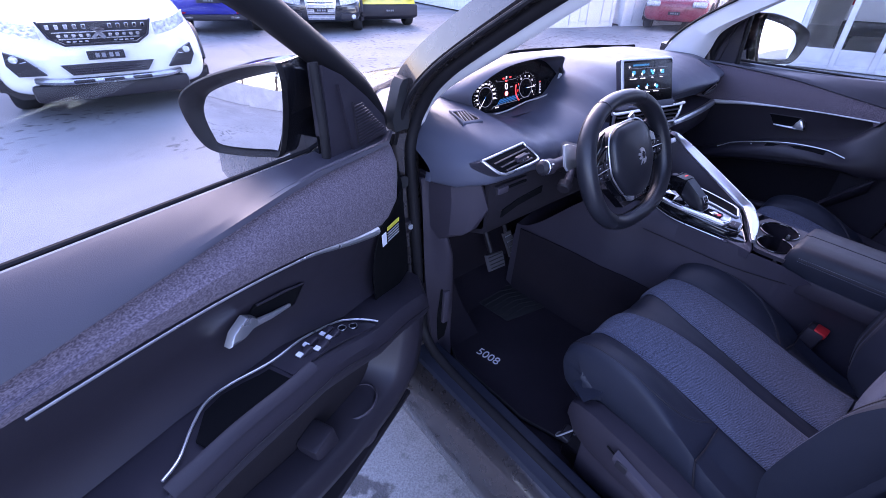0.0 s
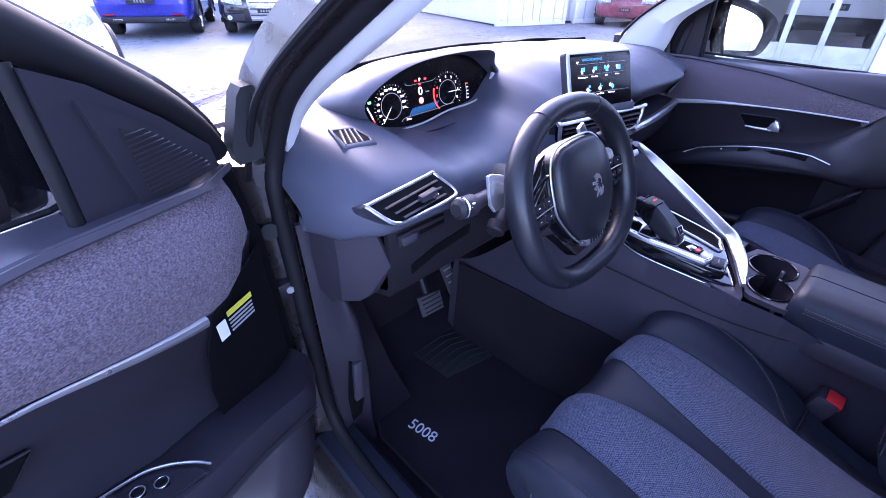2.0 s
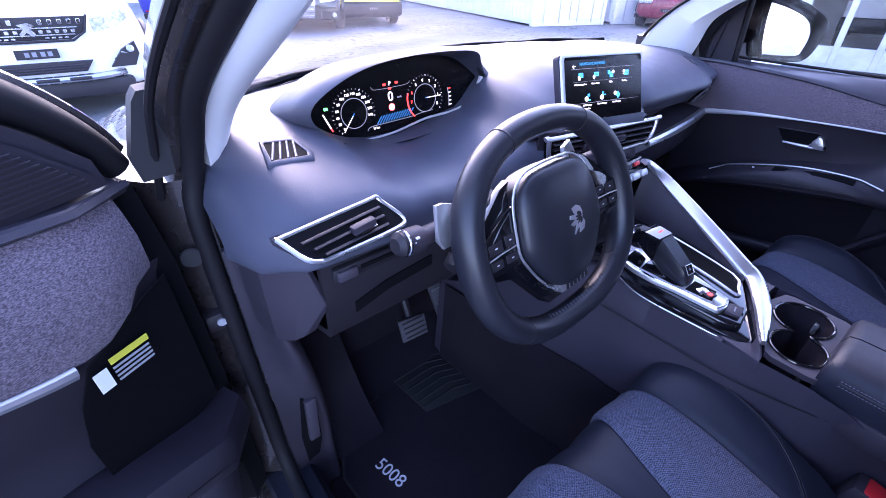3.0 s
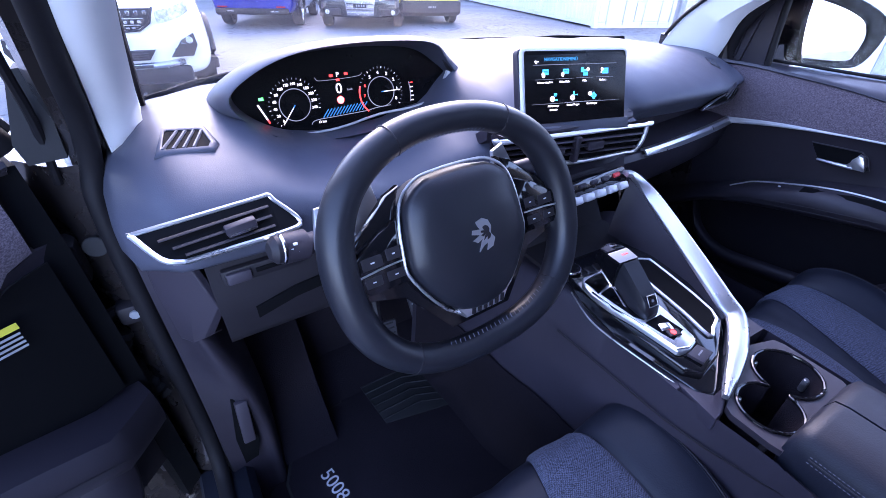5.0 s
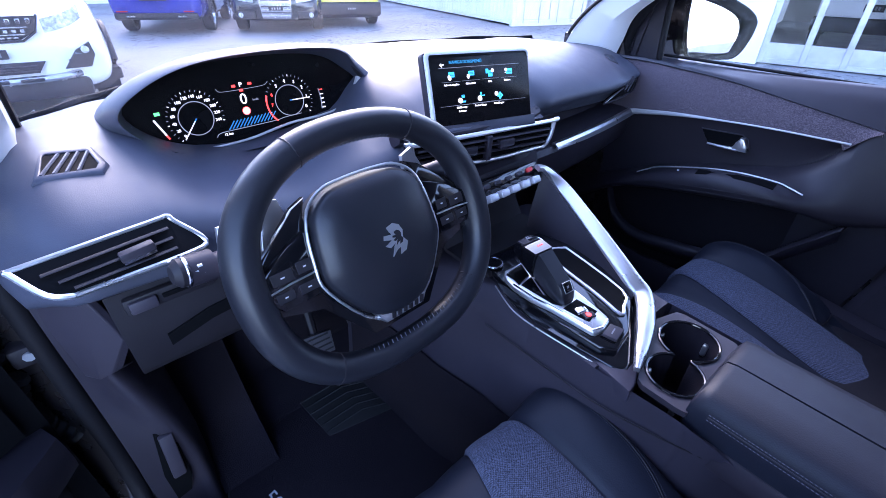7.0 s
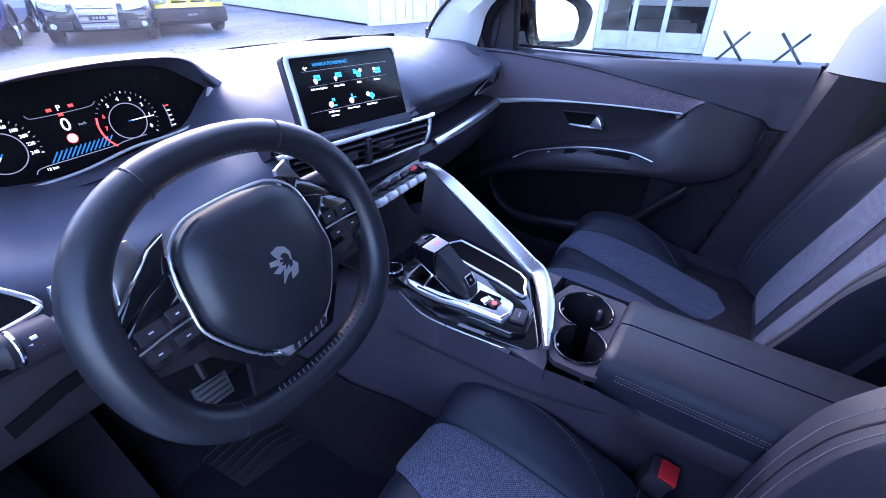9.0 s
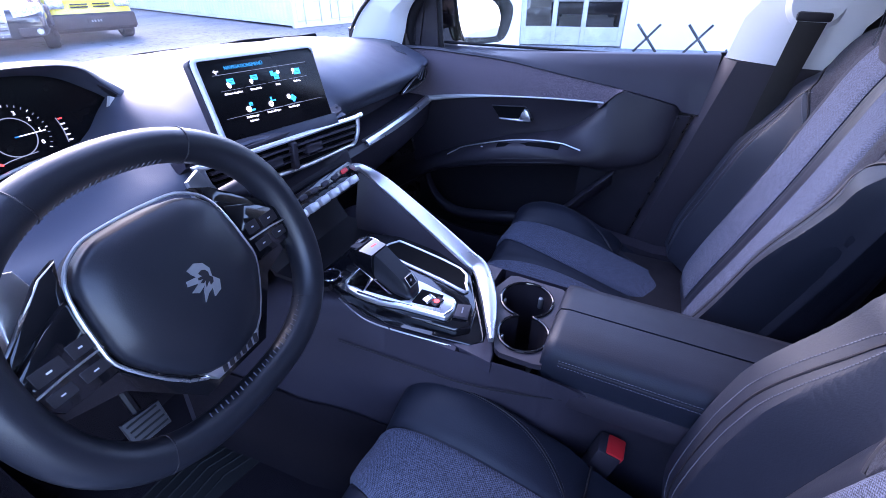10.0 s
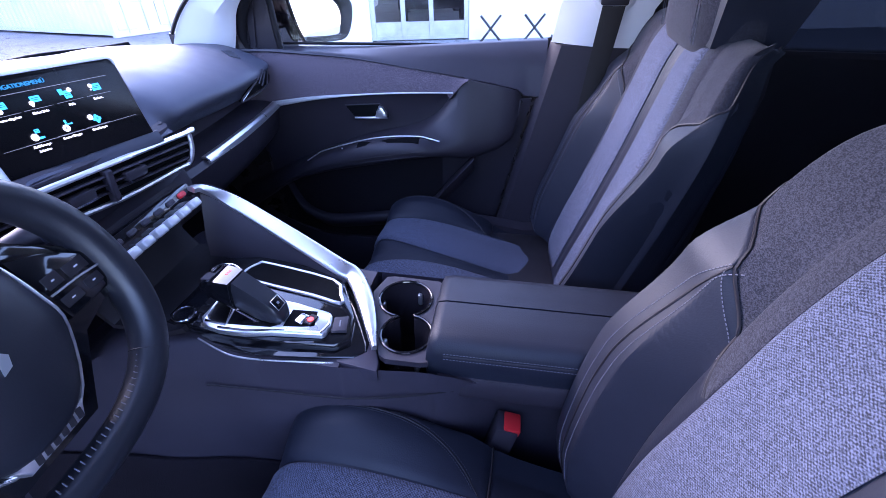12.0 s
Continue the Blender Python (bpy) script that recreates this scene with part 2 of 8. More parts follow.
def loft(rings, closed=True, caps=True):
    """A skin over rows of points of one length. closed: each row is a loop."""
    bm = bmesh.new()
    vs = [[bm.verts.new(q) for q in r] for r in rings]
    n = len(rings[0])
    for a, b in zip(vs, vs[1:]):
        for k in range(n if closed else n - 1):
            j = (k + 1) % n
            bm.faces.new((a[k], a[j], b[j], b[k]))
    if caps and closed:
        bm.faces.new(vs[0])
        bm.faces.new(vs[-1])
    return bm


def skin(rows, thick, axis=None, toward=(-0.5, 0.05, 1.27)):
    """A sheet with thickness: rows of points; the back lies thick behind, on the side away from the point toward (or along axis)."""
    bm = bmesh.new()
    nu, nv = len(rows), len(rows[0])
    top = [[bm.verts.new(q) for q in r] for r in rows]
    for i in range(nu - 1):
        for j in range(nv - 1):
            bm.faces.new((top[i][j], top[i + 1][j], top[i + 1][j + 1], top[i][j + 1]))
    bm.normal_update()
    if not axis and sum(v.normal.dot(Vector(toward) - v.co) for v in bm.verts) < 0:
        thick = -thick
    back = [[bm.verts.new(top[i][j].co - (Vector(axis) if axis else top[i][j].normal) * thick) for j in range(nv)] for i in range(nu)]
    for i in range(nu - 1):
        for j in range(nv - 1):
            bm.faces.new((back[i][j], back[i][j + 1], back[i + 1][j + 1], back[i + 1][j]))
    edge = [(i, 0) for i in range(nu)] + [(nu - 1, j) for j in range(1, nv)] + [(i, nv - 1) for i in range(nu - 2, -1, -1)] + [(0, j) for j in range(nv - 2, 0, -1)]
    for (a, b), (c, d) in zip(edge, edge[1:] + edge[:1]):
        bm.faces.new((top[a][b], back[a][b], back[c][d], top[c][d]))
    return bm


def slab(poly, at, depth, bevel=0.0, seg=2):
    """A plate: an outline of (a, b) in the plane of the pose at, from 0 to depth along its third axis."""
    bm = bmesh.new()
    lo = [bm.verts.new(at @ Vector((a, b, 0))) for a, b in poly]
    hi = [bm.verts.new(at @ Vector((a, b, depth))) for a, b in poly]
    n = len(poly)
    bm.faces.new(lo[::-1])
    f = bm.faces.new(hi)
    for k in range(n):
        bm.faces.new((lo[k], lo[(k + 1) % n], hi[(k + 1) % n], hi[k]))
    if bevel:
        bmesh.ops.bevel(bm, geom=list(f.edges), offset=bevel, segments=seg, affect="EDGES", profile=0.5)
    return bm


def block(x0, x1, y0, y1, z0, z1, bevel=0.0, seg=2, at=None):
    bm = bmesh.new()
    bmesh.ops.create_cube(bm, size=1)
    for v in bm.verts:
        v.co = Vector((x0 + (v.co.x + 0.5) * (x1 - x0), y0 + (v.co.y + 0.5) * (y1 - y0), z0 + (v.co.z + 0.5) * (z1 - z0)))
    if bevel:
        bmesh.ops.bevel(bm, geom=list(bm.edges), offset=bevel, segments=seg, affect="EDGES", profile=0.5)
    if at is not None:
        bm.transform(at)
    return bm


def tube(pts, r, n=10, closed=False, flat=1.0, up=(0, 0, 1)):
    """A round or flattened bar along a line; r: one radius or one for each point."""
    pts = [Vector(p) for p in pts]
    m = len(pts)
    rs = r if isinstance(r, (list, tuple)) else [r] * m
    rings = []
    for i, p in enumerate(pts):
        a = pts[(i - 1) % m] if closed else pts[max(i - 1, 0)]
        b = pts[(i + 1) % m] if closed else pts[min(i + 1, m - 1)]
        d = (b - a).normalized()
        s = d.cross(Vector(up))
        s = s.normalized() if s.length > 1e-4 else d.orthogonal().normalized()
        w = s.cross(d).normalized()
        rings.append([p + (s * math.cos(6.28318 * k / n) + w * math.sin(6.28318 * k / n) * flat) * rs[i] for k in range(n)])
    if closed:
        rings.append(rings[0])
        bm = loft(rings, True, False)
        bmesh.ops.remove_doubles(bm, verts=bm.verts, dist=1e-6)
        return bm
    return loft(rings)


def disc(c, axis, r, h, n=24, bevel=0.0, top=1.0):
    """A short cylinder from c along axis."""
    q = Vector(axis).normalized().to_track_quat("Z", "Y").to_matrix().to_4x4()
    at = Matrix.Translation(c) @ q
    steps = [(r, 0), (r, h - bevel), (r * top - bevel, h)] if bevel else [(r, 0), (r * top, h)]
    return loft([[at @ Vector((a * math.cos(6.28318 * k / n), a * math.sin(6.28318 * k / n), z)) for k in range(n)] for a, z in steps])


def join(*bms):
    out = bmesh.new()
    for b in bms:
        me = bpy.data.meshes.new("tmp")
        b.to_mesh(me)
        out.from_mesh(me)
        bpy.data.meshes.remove(me)
        b.free()
    return out


def mix(a, b, t):
    return a + (b - a) * t


def keyed(keys, x):
    """Rows of numbers given at a few places, blended smoothly between them."""
    for (a, ra), (b, rb) in zip(keys, keys[1:]):
        if x <= b:
            t = min(max((x - a) / (b - a), 0), 1)
            t = t * t * (3 - 2 * t)
            return [tuple(mix(p, q, t) for p, q in zip(u, v)) for u, v in zip(ra, rb)]
    return keys[-1][1]


def eased(keys, x):
    """Smooth run through keys (place, value)."""
    for k in range(len(keys) - 1):
        if x <= keys[k + 1][0] or k == len(keys) - 2:
            (x0, a), (x1, b) = keys[k], keys[k + 1]
            m0 = (b - keys[max(k - 1, 0)][1]) / (x1 - keys[max(k - 1, 0)][0])
            m1 = (keys[min(k + 2, len(keys) - 1)][1] - a) / (keys[min(k + 2, len(keys) - 1)][0] - x0)
            t, h = min(max((x - x0) / (x1 - x0), 0), 1), x1 - x0
            return (2 * t ** 3 - 3 * t * t + 1) * a + (t ** 3 - 2 * t * t + t) * h * m0 + (3 * t * t - 2 * t ** 3) * b + (t ** 3 - t * t) * h * m1
    return keys[0][1]


def smooth_rows(rows, n=4):
    """A coarse grid of points made finer and rounder both ways."""
    a = [curve(r, n) for r in rows]
    cols = [curve([r[j] for r in a], n) for j in range(len(a[0]))]
    return [[c[i] for c in cols] for i in range(len(cols[0]))]


def writing(text, at, size, material, parent, name="lettering", depth=0.0006):
    """Letters with a little body, lying in the plane of the pose at."""
    c = bpy.data.curves.new(name, "FONT")
    c.body, c.size, c.extrude, c.align_x = text, size, depth, "CENTER"
    tmp = bpy.data.objects.new(name, c)
    scene.collection.objects.link(tmp)
    bpy.context.view_layer.update()
    me = bpy.data.meshes.new_from_object(tmp)
    bpy.data.objects.remove(tmp)
    me.transform(at)
    return finish(name, me, material, parent, smooth=False)


def plane_at(o, ax, bx):
    """A pose with its first axis along ax, its second near bx."""
    a = Vector(ax).normalized()
    c = a.cross(Vector(bx)).normalized()
    b = c.cross(a)
    return Matrix((((a.x, b.x, c.x, o[0])), (a.y, b.y, c.y, o[1]), (a.z, b.z, c.z, o[2]), (0, 0, 0, 1)))


# ---- outside ----
SLOPE = 0.056
GX, GY = 0.84, 0.545


def ground_z(x, y):
    return -SLOPE * (GX * x + GY * y)


UP = Vector((SLOPE * GX, SLOPE * GY, 1)).normalized()


def on_ground(x, y, fx, fy):
    """A pose on the ground at (x, y), its second axis along (fx, fy), its third square to the ground."""
    f = Vector((fx, fy, 0))
    f = (f - UP * f.dot(UP)).normalized()
    r = f.cross(UP)
    return Matrix(((r.x, f.x, UP.x, x), (r.y, f.y, UP.y, y), (r.z, f.z, UP.z, ground_z(x, y)), (0, 0, 0, 1)))


bm = bmesh.new()
R = 400
ring = [bm.verts.new((R * math.cos(a), R * math.sin(a), ground_z(R * math.cos(a), R * math.sin(a)))) for a in [k * math.pi / 24 for k in range(48)]]
bm.faces.new(ring)
tagged(part("ground", bm, ASPHALT, None, smooth=False), "worn grey asphalt yard with dark wet drops", "ground", kind="structure")


def wheel_parts(root, x, y, r, w, side):
    """A tyre with its rim, standing at (x, y)."""
    c = Vector((x, y, r))
    prof = [(r * 0.66, -w / 2), (r * 0.93, -w / 2), (r, -w * 0.36), (r, w * 0.36), (r * 0.93, w / 2), (r * 0.66, w / 2)]
    rings = [[c + Vector((o, q * math.cos(a), q * math.sin(a))) for q, o in prof] for a in [k * 6.28318 / 28 for k in range(28)]]
    rings.append(rings[0])
    bmx = loft(rings, False)
    tyre = part("tyre", bmx, RUBBER, root)
    b1 = disc(c + Vector((side * (w * 0.22), 0, 0)), (side, 0, 0), r * 0.13, 0.03, 16)
    spokes = [b1]
    for k in range(5):
        a = k * 6.28318 / 5 + 0.3
        m = Matrix.Translation(c + Vector((side * w * 0.30, 0, 0))) @ Matrix.Rotation(a, 4, "X")
        spokes.append(block(-0.015, 0.015, -r * 0.09, r * 0.09, r * 0.1, r * 0.63, 0.006, 1, m))
    rim_ring = [[c + Vector((side * o, q * math.cos(a), q * math.sin(a))) for q, o in [(r * 0.60, w * 0.1), (r * 0.68, w * 0.47), (r * 0.64, w * 0.49), (r * 0.57, w * 0.12)]] for a in [k * 6.28318 / 28 for k in range(28)]]
    rim_ring.append(rim_ring[0])
    spokes.append(loft(rim_ring, True, False))
    part("rim", join(*spokes), ALLOY, tyre)
    part("brake_disc", disc(c - Vector((side * w * 0.05, 0, 0)), (side, 0, 0), r * 0.6, 0.01, 24), DARK, tyre)


def road_car(name, label, paint, at, length=4.5, width=1.84, height=1.62, hood=0.98, lower=None, tyre=0.34, wb=2.7, front=0.9, boxy=0.0):
    """A parked car: y forward, nose at y = front + wb/2. Returns its root and nose plane."""
    root = thing(name, None, label, "car", "parked cars", local=at)
    hw = width / 2
    y0, y1 = wb / 2 + front, wb / 2 + front - length
    # stations along the car: place, half width, sill, belt and top heights, top half width
    st = [(y0 - 0.02, 0.80, 0.30, 0.50, 0.70, 0.62), (y0 - 0.10, 0.93, 0.24, 0.62, hood - 0.16, 0.74), (y0 - 0.35, 0.985, 0.22, 0.72, hood - 0.06, 0.80),
          (y0 - 1.05, 1.0, 0.22, 0.86, hood + 0.03, 0.80), (y0 - 1.25, 1.0, 0.22, 0.90, hood + 0.10, 0.78), (y0 - 1.9 + boxy * 0.3, 1.0, 0.22, 0.95, height - 0.04, 0.64),
          (y0 - 2.6, 1.0, 0.22, 0.97, height, 0.64), (y1 + 0.55, 0.99, 0.24, 1.0, height - 0.08, 0.62), (y1 + 0.14, 0.95, 0.28, 0.98, 1.12 + boxy * 0.35, 0.66), (y1, 0.86, 0.34, 0.80, 0.98 + boxy * 0.4, 0.64)]
    rings = []
    for y, k, zs, zb, zt, kt in st:
        h = hw * k
        half = [(0, zs), (h * 0.86, zs), (h * 0.97, zs + 0.10), (h, mix(zs, zb, 0.5)), (h * 0.985, zb), (hw * mix(k, kt, 0.35) * 0.985, mix(zb, zt, 0.35)), (hw * kt * 1.02, zt - 0.07), (hw * kt * 0.86, zt - 0.012), (0, zt)]
        rings.append([Vector((x, y, z)) for x, z in half] + [Vector((-x, y, z)) for x, z in half[-2:0:-1]])
    part("body", loft(rings), paint, root, sub=2)
    if lower:
        low = []
        for y, k, zs, zb, zt, kt in (st[2:4] if hood > 1.0 else st[:4]) + st[6:]:
            h = hw * k + 0.012
            half = [(0, zs - 0.03), (h * 0.86, zs - 0.03), (h * 0.985, zs + 0.06), (h * 1.0, zs + 0.16)]
            low.append([Vector((x, y + (0.015 if y > 0 else -0.015), z)) for x, z in half] + [Vector((-x, y + (0.015 if y > 0 else -0.015), z)) for x, z in half[::-1]])
        part("lower_cladding", loft(low), lower, root, "black plastic lower cladding")
    for s in (-1, 1):
        for y in (wb / 2, -wb / 2):
            wheel_parts(root, s * (hw - 0.115), y, tyre, 0.22, s)
            arch = [Vector((s * (hw - 0.012), y + (tyre + 0.045) * math.cos(a), tyre + (tyre + 0.045) * math.sin(a))) for a in [math.radians(-14 + k * 13) for k in range(17)]]
            part("wheel_arch", tube(arch, 0.045, 8), DARK, root)
    # glazing, slightly proud of the shell
    wy, wz = y0 - 1.3, hood + 0.10
    rows = [[Vector((x * mix(0.80, 0.66, t) * hw, mix(wy, y0 - 1.86 + boxy * 0.3, t), mix(wz, height - 0.05, t) + 0.014 - 0.04 * x * x)) for x in (-1, -0.5, 0, 0.5, 1)] for t in (0, 0.5, 1)]
    part("windscreen", skin(rows, 0.006), CARGLASS, root)
    for s in (-1, 1):
        rows = [[Vector((s * hw * mix(0.97, 0.68, t), mix(y0 - 1.45, y0 - 1.95, t) if u == 0 else mix(y1 + 0.7, y1 + 0.8, t), mix(0.99, height - 0.10, t))) for u in (0, 1)] for t in (0, 1)]
        part("side_window", skin(rows, 0.006), CARGLASS, root)
        mir = block(-0.10, 0.10, -0.07, 0.07, -0.07, 0.07, 0.03, 2, Matrix.Translation((s * (hw + 0.10), y0 - 1.45, hood + 0.08)))
        part("side_mirror", mir, paint, root)
    return root, y0


def plate_on(root, y, z, w=0.30, h=0.08, d=1):
    """A blank number plate with bars in place of its characters."""
    pl = part("number_plate", block(-w / 2, w / 2, y - 0.008, y + 0.008, z - h / 2, z + h / 2, 0.004, 1), DARK, root)
    for x in (-0.09, -0.04, 0.02, 0.07):
        part("plate_bar", block(x - 0.016, x + 0.016, y + d * 0.007, y + d * 0.011, z - h * 0.25, z + h * 0.25), GREY_MARK, pl)


# white SUV
suv, ny = road_car("suv", "white SUV with black grille and grey skid plate", WHITE_PAINT, on_ground(-0.80, 7.85, -0.05, -0.999), lower=DARK, hood=1.02, height=1.64, tyre=0.345)
g0 = ny - 0.02
grille = part("grille", slab([(-0.43, 0.885), (0.43, 0.885), (0.38, 0.76), (0.28, 0.705), (-0.28, 0.705), (-0.38, 0.76)], plane_at((0, g0 + 0.03, 0), (-1, 0, 0), (0, 0, 1)), 0.02, 0.006), DARK, suv, "black grille with chrome studs")
for zz in (0.745, 0.80):
    part("grille_bar", block(-0.40 + (0.88 - zz) * 0.6, 0.40 - (0.88 - zz) * 0.6, g0 + 0.045, g0 + 0.062, zz - 0.006, zz + 0.006, 0.003, 1), ALLOY, grille)
part("grille_frame", tube([(-0.44, g0 + 0.05, 0.895), (-0.39, g0 + 0.055, 0.76), (-0.29, g0 + 0.06, 0.695), (0.29, g0 + 0.06, 0.695), (0.39, g0 + 0.055, 0.76), (0.44, g0 + 0.05, 0.895)], 0.010, 8), DARK, grille)
for row, (zz, hw3) in enumerate(((0.845, 0.37), (0.772, 0.31), (0.722, 0.25))):
    for k in range(12):
        x = -hw3 + 2 * hw3 * k / 11
        if abs(x) > 0.07:
            part("grille_stud", block(x - 0.016, x + 0.016, g0 + 0.05, g0 + 0.066, zz - 0.020 + 0.006 * row, zz + 0.020 - 0.006 * row, 0.004, 1), BRIGHT if row == 0 else ALLOY, grille)
part("badge", slab([(-0.06, 0.83), (0.02, 0.845), (0.06, 0.82), (0.02, 0.80), (0.05, 0.76), (0.03, 0.735), (-0.01, 0.77), (-0.05, 0.735), (-0.06, 0.76), (-0.02, 0.80)], plane_at((0, g0 + 0.055, 0), (-1, 0, 0), (0, 0, 1)), 0.02, 0.0), BRIGHT, grille)
for s in (-1, 1):
    part("headlight", skin([[Vector((s * x, g0 + 0.055 - 0.32 * max(0, x - 0.55), z + dz)) for x, z in ((0.45, 0.80), (0.54, 0.82), (0.64, 0.85), (0.74, 0.90))] for dz in (-0.05, 0.02, 0.06)], 0.02), LAMP, suv)
    fog = part("fog_light_bezel", slab([(0.50, 0.455), (0.70, 0.46), (0.755, 0.56), (0.74, 0.665), (0.62, 0.60)], plane_at((0, g0 + 0.02, 0), (s, 0, -0.0), (0, 0, 1)) if s > 0 else Matrix.Diagonal((-1, 1, 1, 1)) @ plane_at((0, g0 + 0.02, 0), (1, 0, 0), (0, 0, 1)), -0.06, 0.0), DARK, suv)
    part("fog_light", disc((s * 0.69, g0 + 0.065, 0.605), (0, 1, 0), 0.032, 0.03, 16, 0.008), LAMP, fog)
    part("chrome_blade", tube([(s * 0.61, g0 + 0.075, 0.580), (s * 0.70, g0 + 0.07, 0.565), (s * 0.75, g0 + 0.06, 0.590)], 0.008, 6), BRIGHT, fog)
    part("vent_slats", join(*[block(-0.08, 0.08, -0.01, 0.01, z - 0.006, z + 0.006, 0, 1, Matrix.Translation((s * 0.625, g0 + 0.065, 0))) for z in (0.475, 0.50, 0.525)]), PLASTIC, fog)
intake = part("lower_intake", slab([(-0.38, 0.525), (0.38, 0.525), (0.31, 0.435), (-0.31, 0.435)], plane_at((0, g0 + 0.02, 0), (-1, 0, 0), (0, 0, 1)), 0.035, 0.004), DARK, suv)
for zz in (0.455, 0.475, 0.495):
    part("intake_bar", block(-0.31, 0.31, g0 + 0.05, g0 + 0.065, zz - 0.005, zz + 0.005, 0.003, 1), PLASTIC, intake)
part("skid_plate", tube(curve([(-0.60, g0 - 0.03, 0.40), (-0.40, g0 + 0.05, 0.385), (0, g0 + 0.06, 0.38), (0.40, g0 + 0.05, 0.385), (0.60, g0 - 0.03, 0.40)], 6), 0.036, 8, flat=0.9), ALLOY, suv, "silver skid plate with three slots")
for x in (-0.24, 0.0, 0.24):
    part("skid_slot", block(x - 0.085, x + 0.085, g0 + 0.05, g0 + 0.10, 0.368, 0.398, 0.010, 2), DARK, suv)
part("front_skirt", block(-0.66, 0.66, g0 - 0.25, g0 + 0.025, 0.20, 0.365, 0.04, 2), DARK, suv, "black lower front skirt")
plate_on(suv, g0 + 0.065, 0.600, 0.30, 0.075)

# blue estate, seen from behind
estate, ny = road_car("estate_car", "blue estate car seen from its tail", BLUE_PAINT, on_ground(2.65, 14.0, 0.42, 0.907), length=4.7, width=1.85, height=1.5, hood=0.95, tyre=0.33, wb=2.75)
ry = ny - 4.7
for s in (-1, 1):
    part("tail_light", skin([[Vector((s * x, ry - 0.02 + 0.25 * max(0, x - 0.6), z)) for x in (0.50, 0.65, 0.80, 0.88)] for z in (0.78, 0.84, 0.90)], 0.02), TAIL, estate)
    part("exhaust_tip", block(s * 0.48 - 0.10, s * 0.48 + 0.10, ry - 0.03, ry + 0.06, 0.33, 0.39, 0.015, 2), BRIGHT, estate)
    part("reflector", block(s * 0.62 - 0.10, s * 0.62 + 0.10, ry - 0.02, ry + 0.02, 0.44, 0.465, 0.004, 1), TAIL, estate)
part("rear_bumper_trim", block(-0.78, 0.78, ry - 0.03, ry + 0.05, 0.30, 0.42, 0.03, 2), DARK, estate)
plate_on(estate, ry - 0.02, 0.70, 0.5, 0.11, -1)

# black saloon
saloon, ny = road_car("saloon_car", "black saloon with large silver grille", BLACK_PAINT, on_ground(4.86, 13.0, -0.45, -0.893), length=5.0, width=1.92, height=1.46, hood=0.90, tyre=0.34, wb=2.95, front=0.85)
g0 = ny
gr = part("grille", slab([(-0.36, 0.76), (0.36, 0.76), (0.30, 0.30), (-0.30, 0.30)], plane_at((0, g0 + 0.02, 0), (-1, 0, 0), (0, 0, 1)), 0.02, 0.004), ALLOY, saloon, "tall silver grille")
for k in range(7):
    part("grille_bar", block(-0.30, 0.30, g0 + 0.035, g0 + 0.052, 0.345 + k * 0.06, 0.365 + k * 0.06, 0.003, 1), DARK if k % 2 else BRIGHT, gr)
for s in (-1, 1):
    part("headlight", skin([[Vector((s * x, g0 + 0.04 - 0.4 * max(0, x - 0.5), z + dz)) for x, z in ((0.44, 0.66), (0.60, 0.67), (0.75, 0.70), (0.86, 0.74))] for dz in (-0.05, 0.02, 0.07)], 0.02), LAMP, saloon)
    part("side_intake", block(s * 0.62 - 0.18, s * 0.62 + 0.18, g0 - 0.02, g0 + 0.03, 0.30, 0.44, 0.02, 2), DARK, saloon)
    part("fog_light", disc((s * 0.74, g0 + 0.0, 0.37), (0, 1, 0), 0.05, 0.05, 16, 0.01), LAMP, saloon)
part("emblem_rings", join(*[tube([(x + 0.042 * math.cos(a), g0 + 0.07, 0.68 + 0.042 * math.sin(a)) for a in [k * 6.28318 / 18 for k in range(18)]], 0.008, 6, True, up=(0, 1, 0)) for x in (-0.09, -0.03, 0.03, 0.09)]), BRIGHT, gr)
plate_on(saloon, g0 + 0.065, 0.50)

# yellow van
van, ny = road_car("delivery_van", "yellow van with black plastic bumper", YELLOW_PAINT, on_ground(6.44, 13.2, -0.28, -0.96), length=4.0, width=1.68, height=1.8, hood=1.0, tyre=0.30, wb=2.6, front=0.75, boxy=1.0, lower=DARK)
part("front_bumper", block(-0.78, 0.78, ny - 0.10, ny + 0.05, 0.26, 0.56, 0.05, 3), DARK, van, "black plastic bumper")
for s in (-1, 1):
    part("headlight", block(s * 0.60 - 0.15, s * 0.60 + 0.15, ny - 0.05, ny + 0.03, 0.66, 0.82, 0.04, 3), LAMP, van)
    part("grille_slot", join(*[block(s * 0.20 - 0.15, s * 0.20 + 0.15, ny - 0.02, ny + 0.035, z - 0.012, z + 0.012, 0.004, 1) for z in (0.68, 0.73)]), DARK, van)
plate_on(van, ny + 0.055, 0.42, 0.30, 0.08)

# dark red hatchback, half hidden
red, ny = road_car("hatchback", "dark red hatchback parked by the containers", RED_PAINT, on_ground(14.2, 7.6, -0.93, -0.36), length=4.0, width=1.7, height=1.5, hood=0.92, tyre=0.31, wb=2.5)
for s in (-1, 1):
    part("headlight", block(s * 0.58 - 0.18, s * 0.58 + 0.18, ny - 0.06, ny + 0.02, 0.60, 0.74, 0.04, 3), LAMP, red)
plate_on(red, ny + 0.02, 0.45)


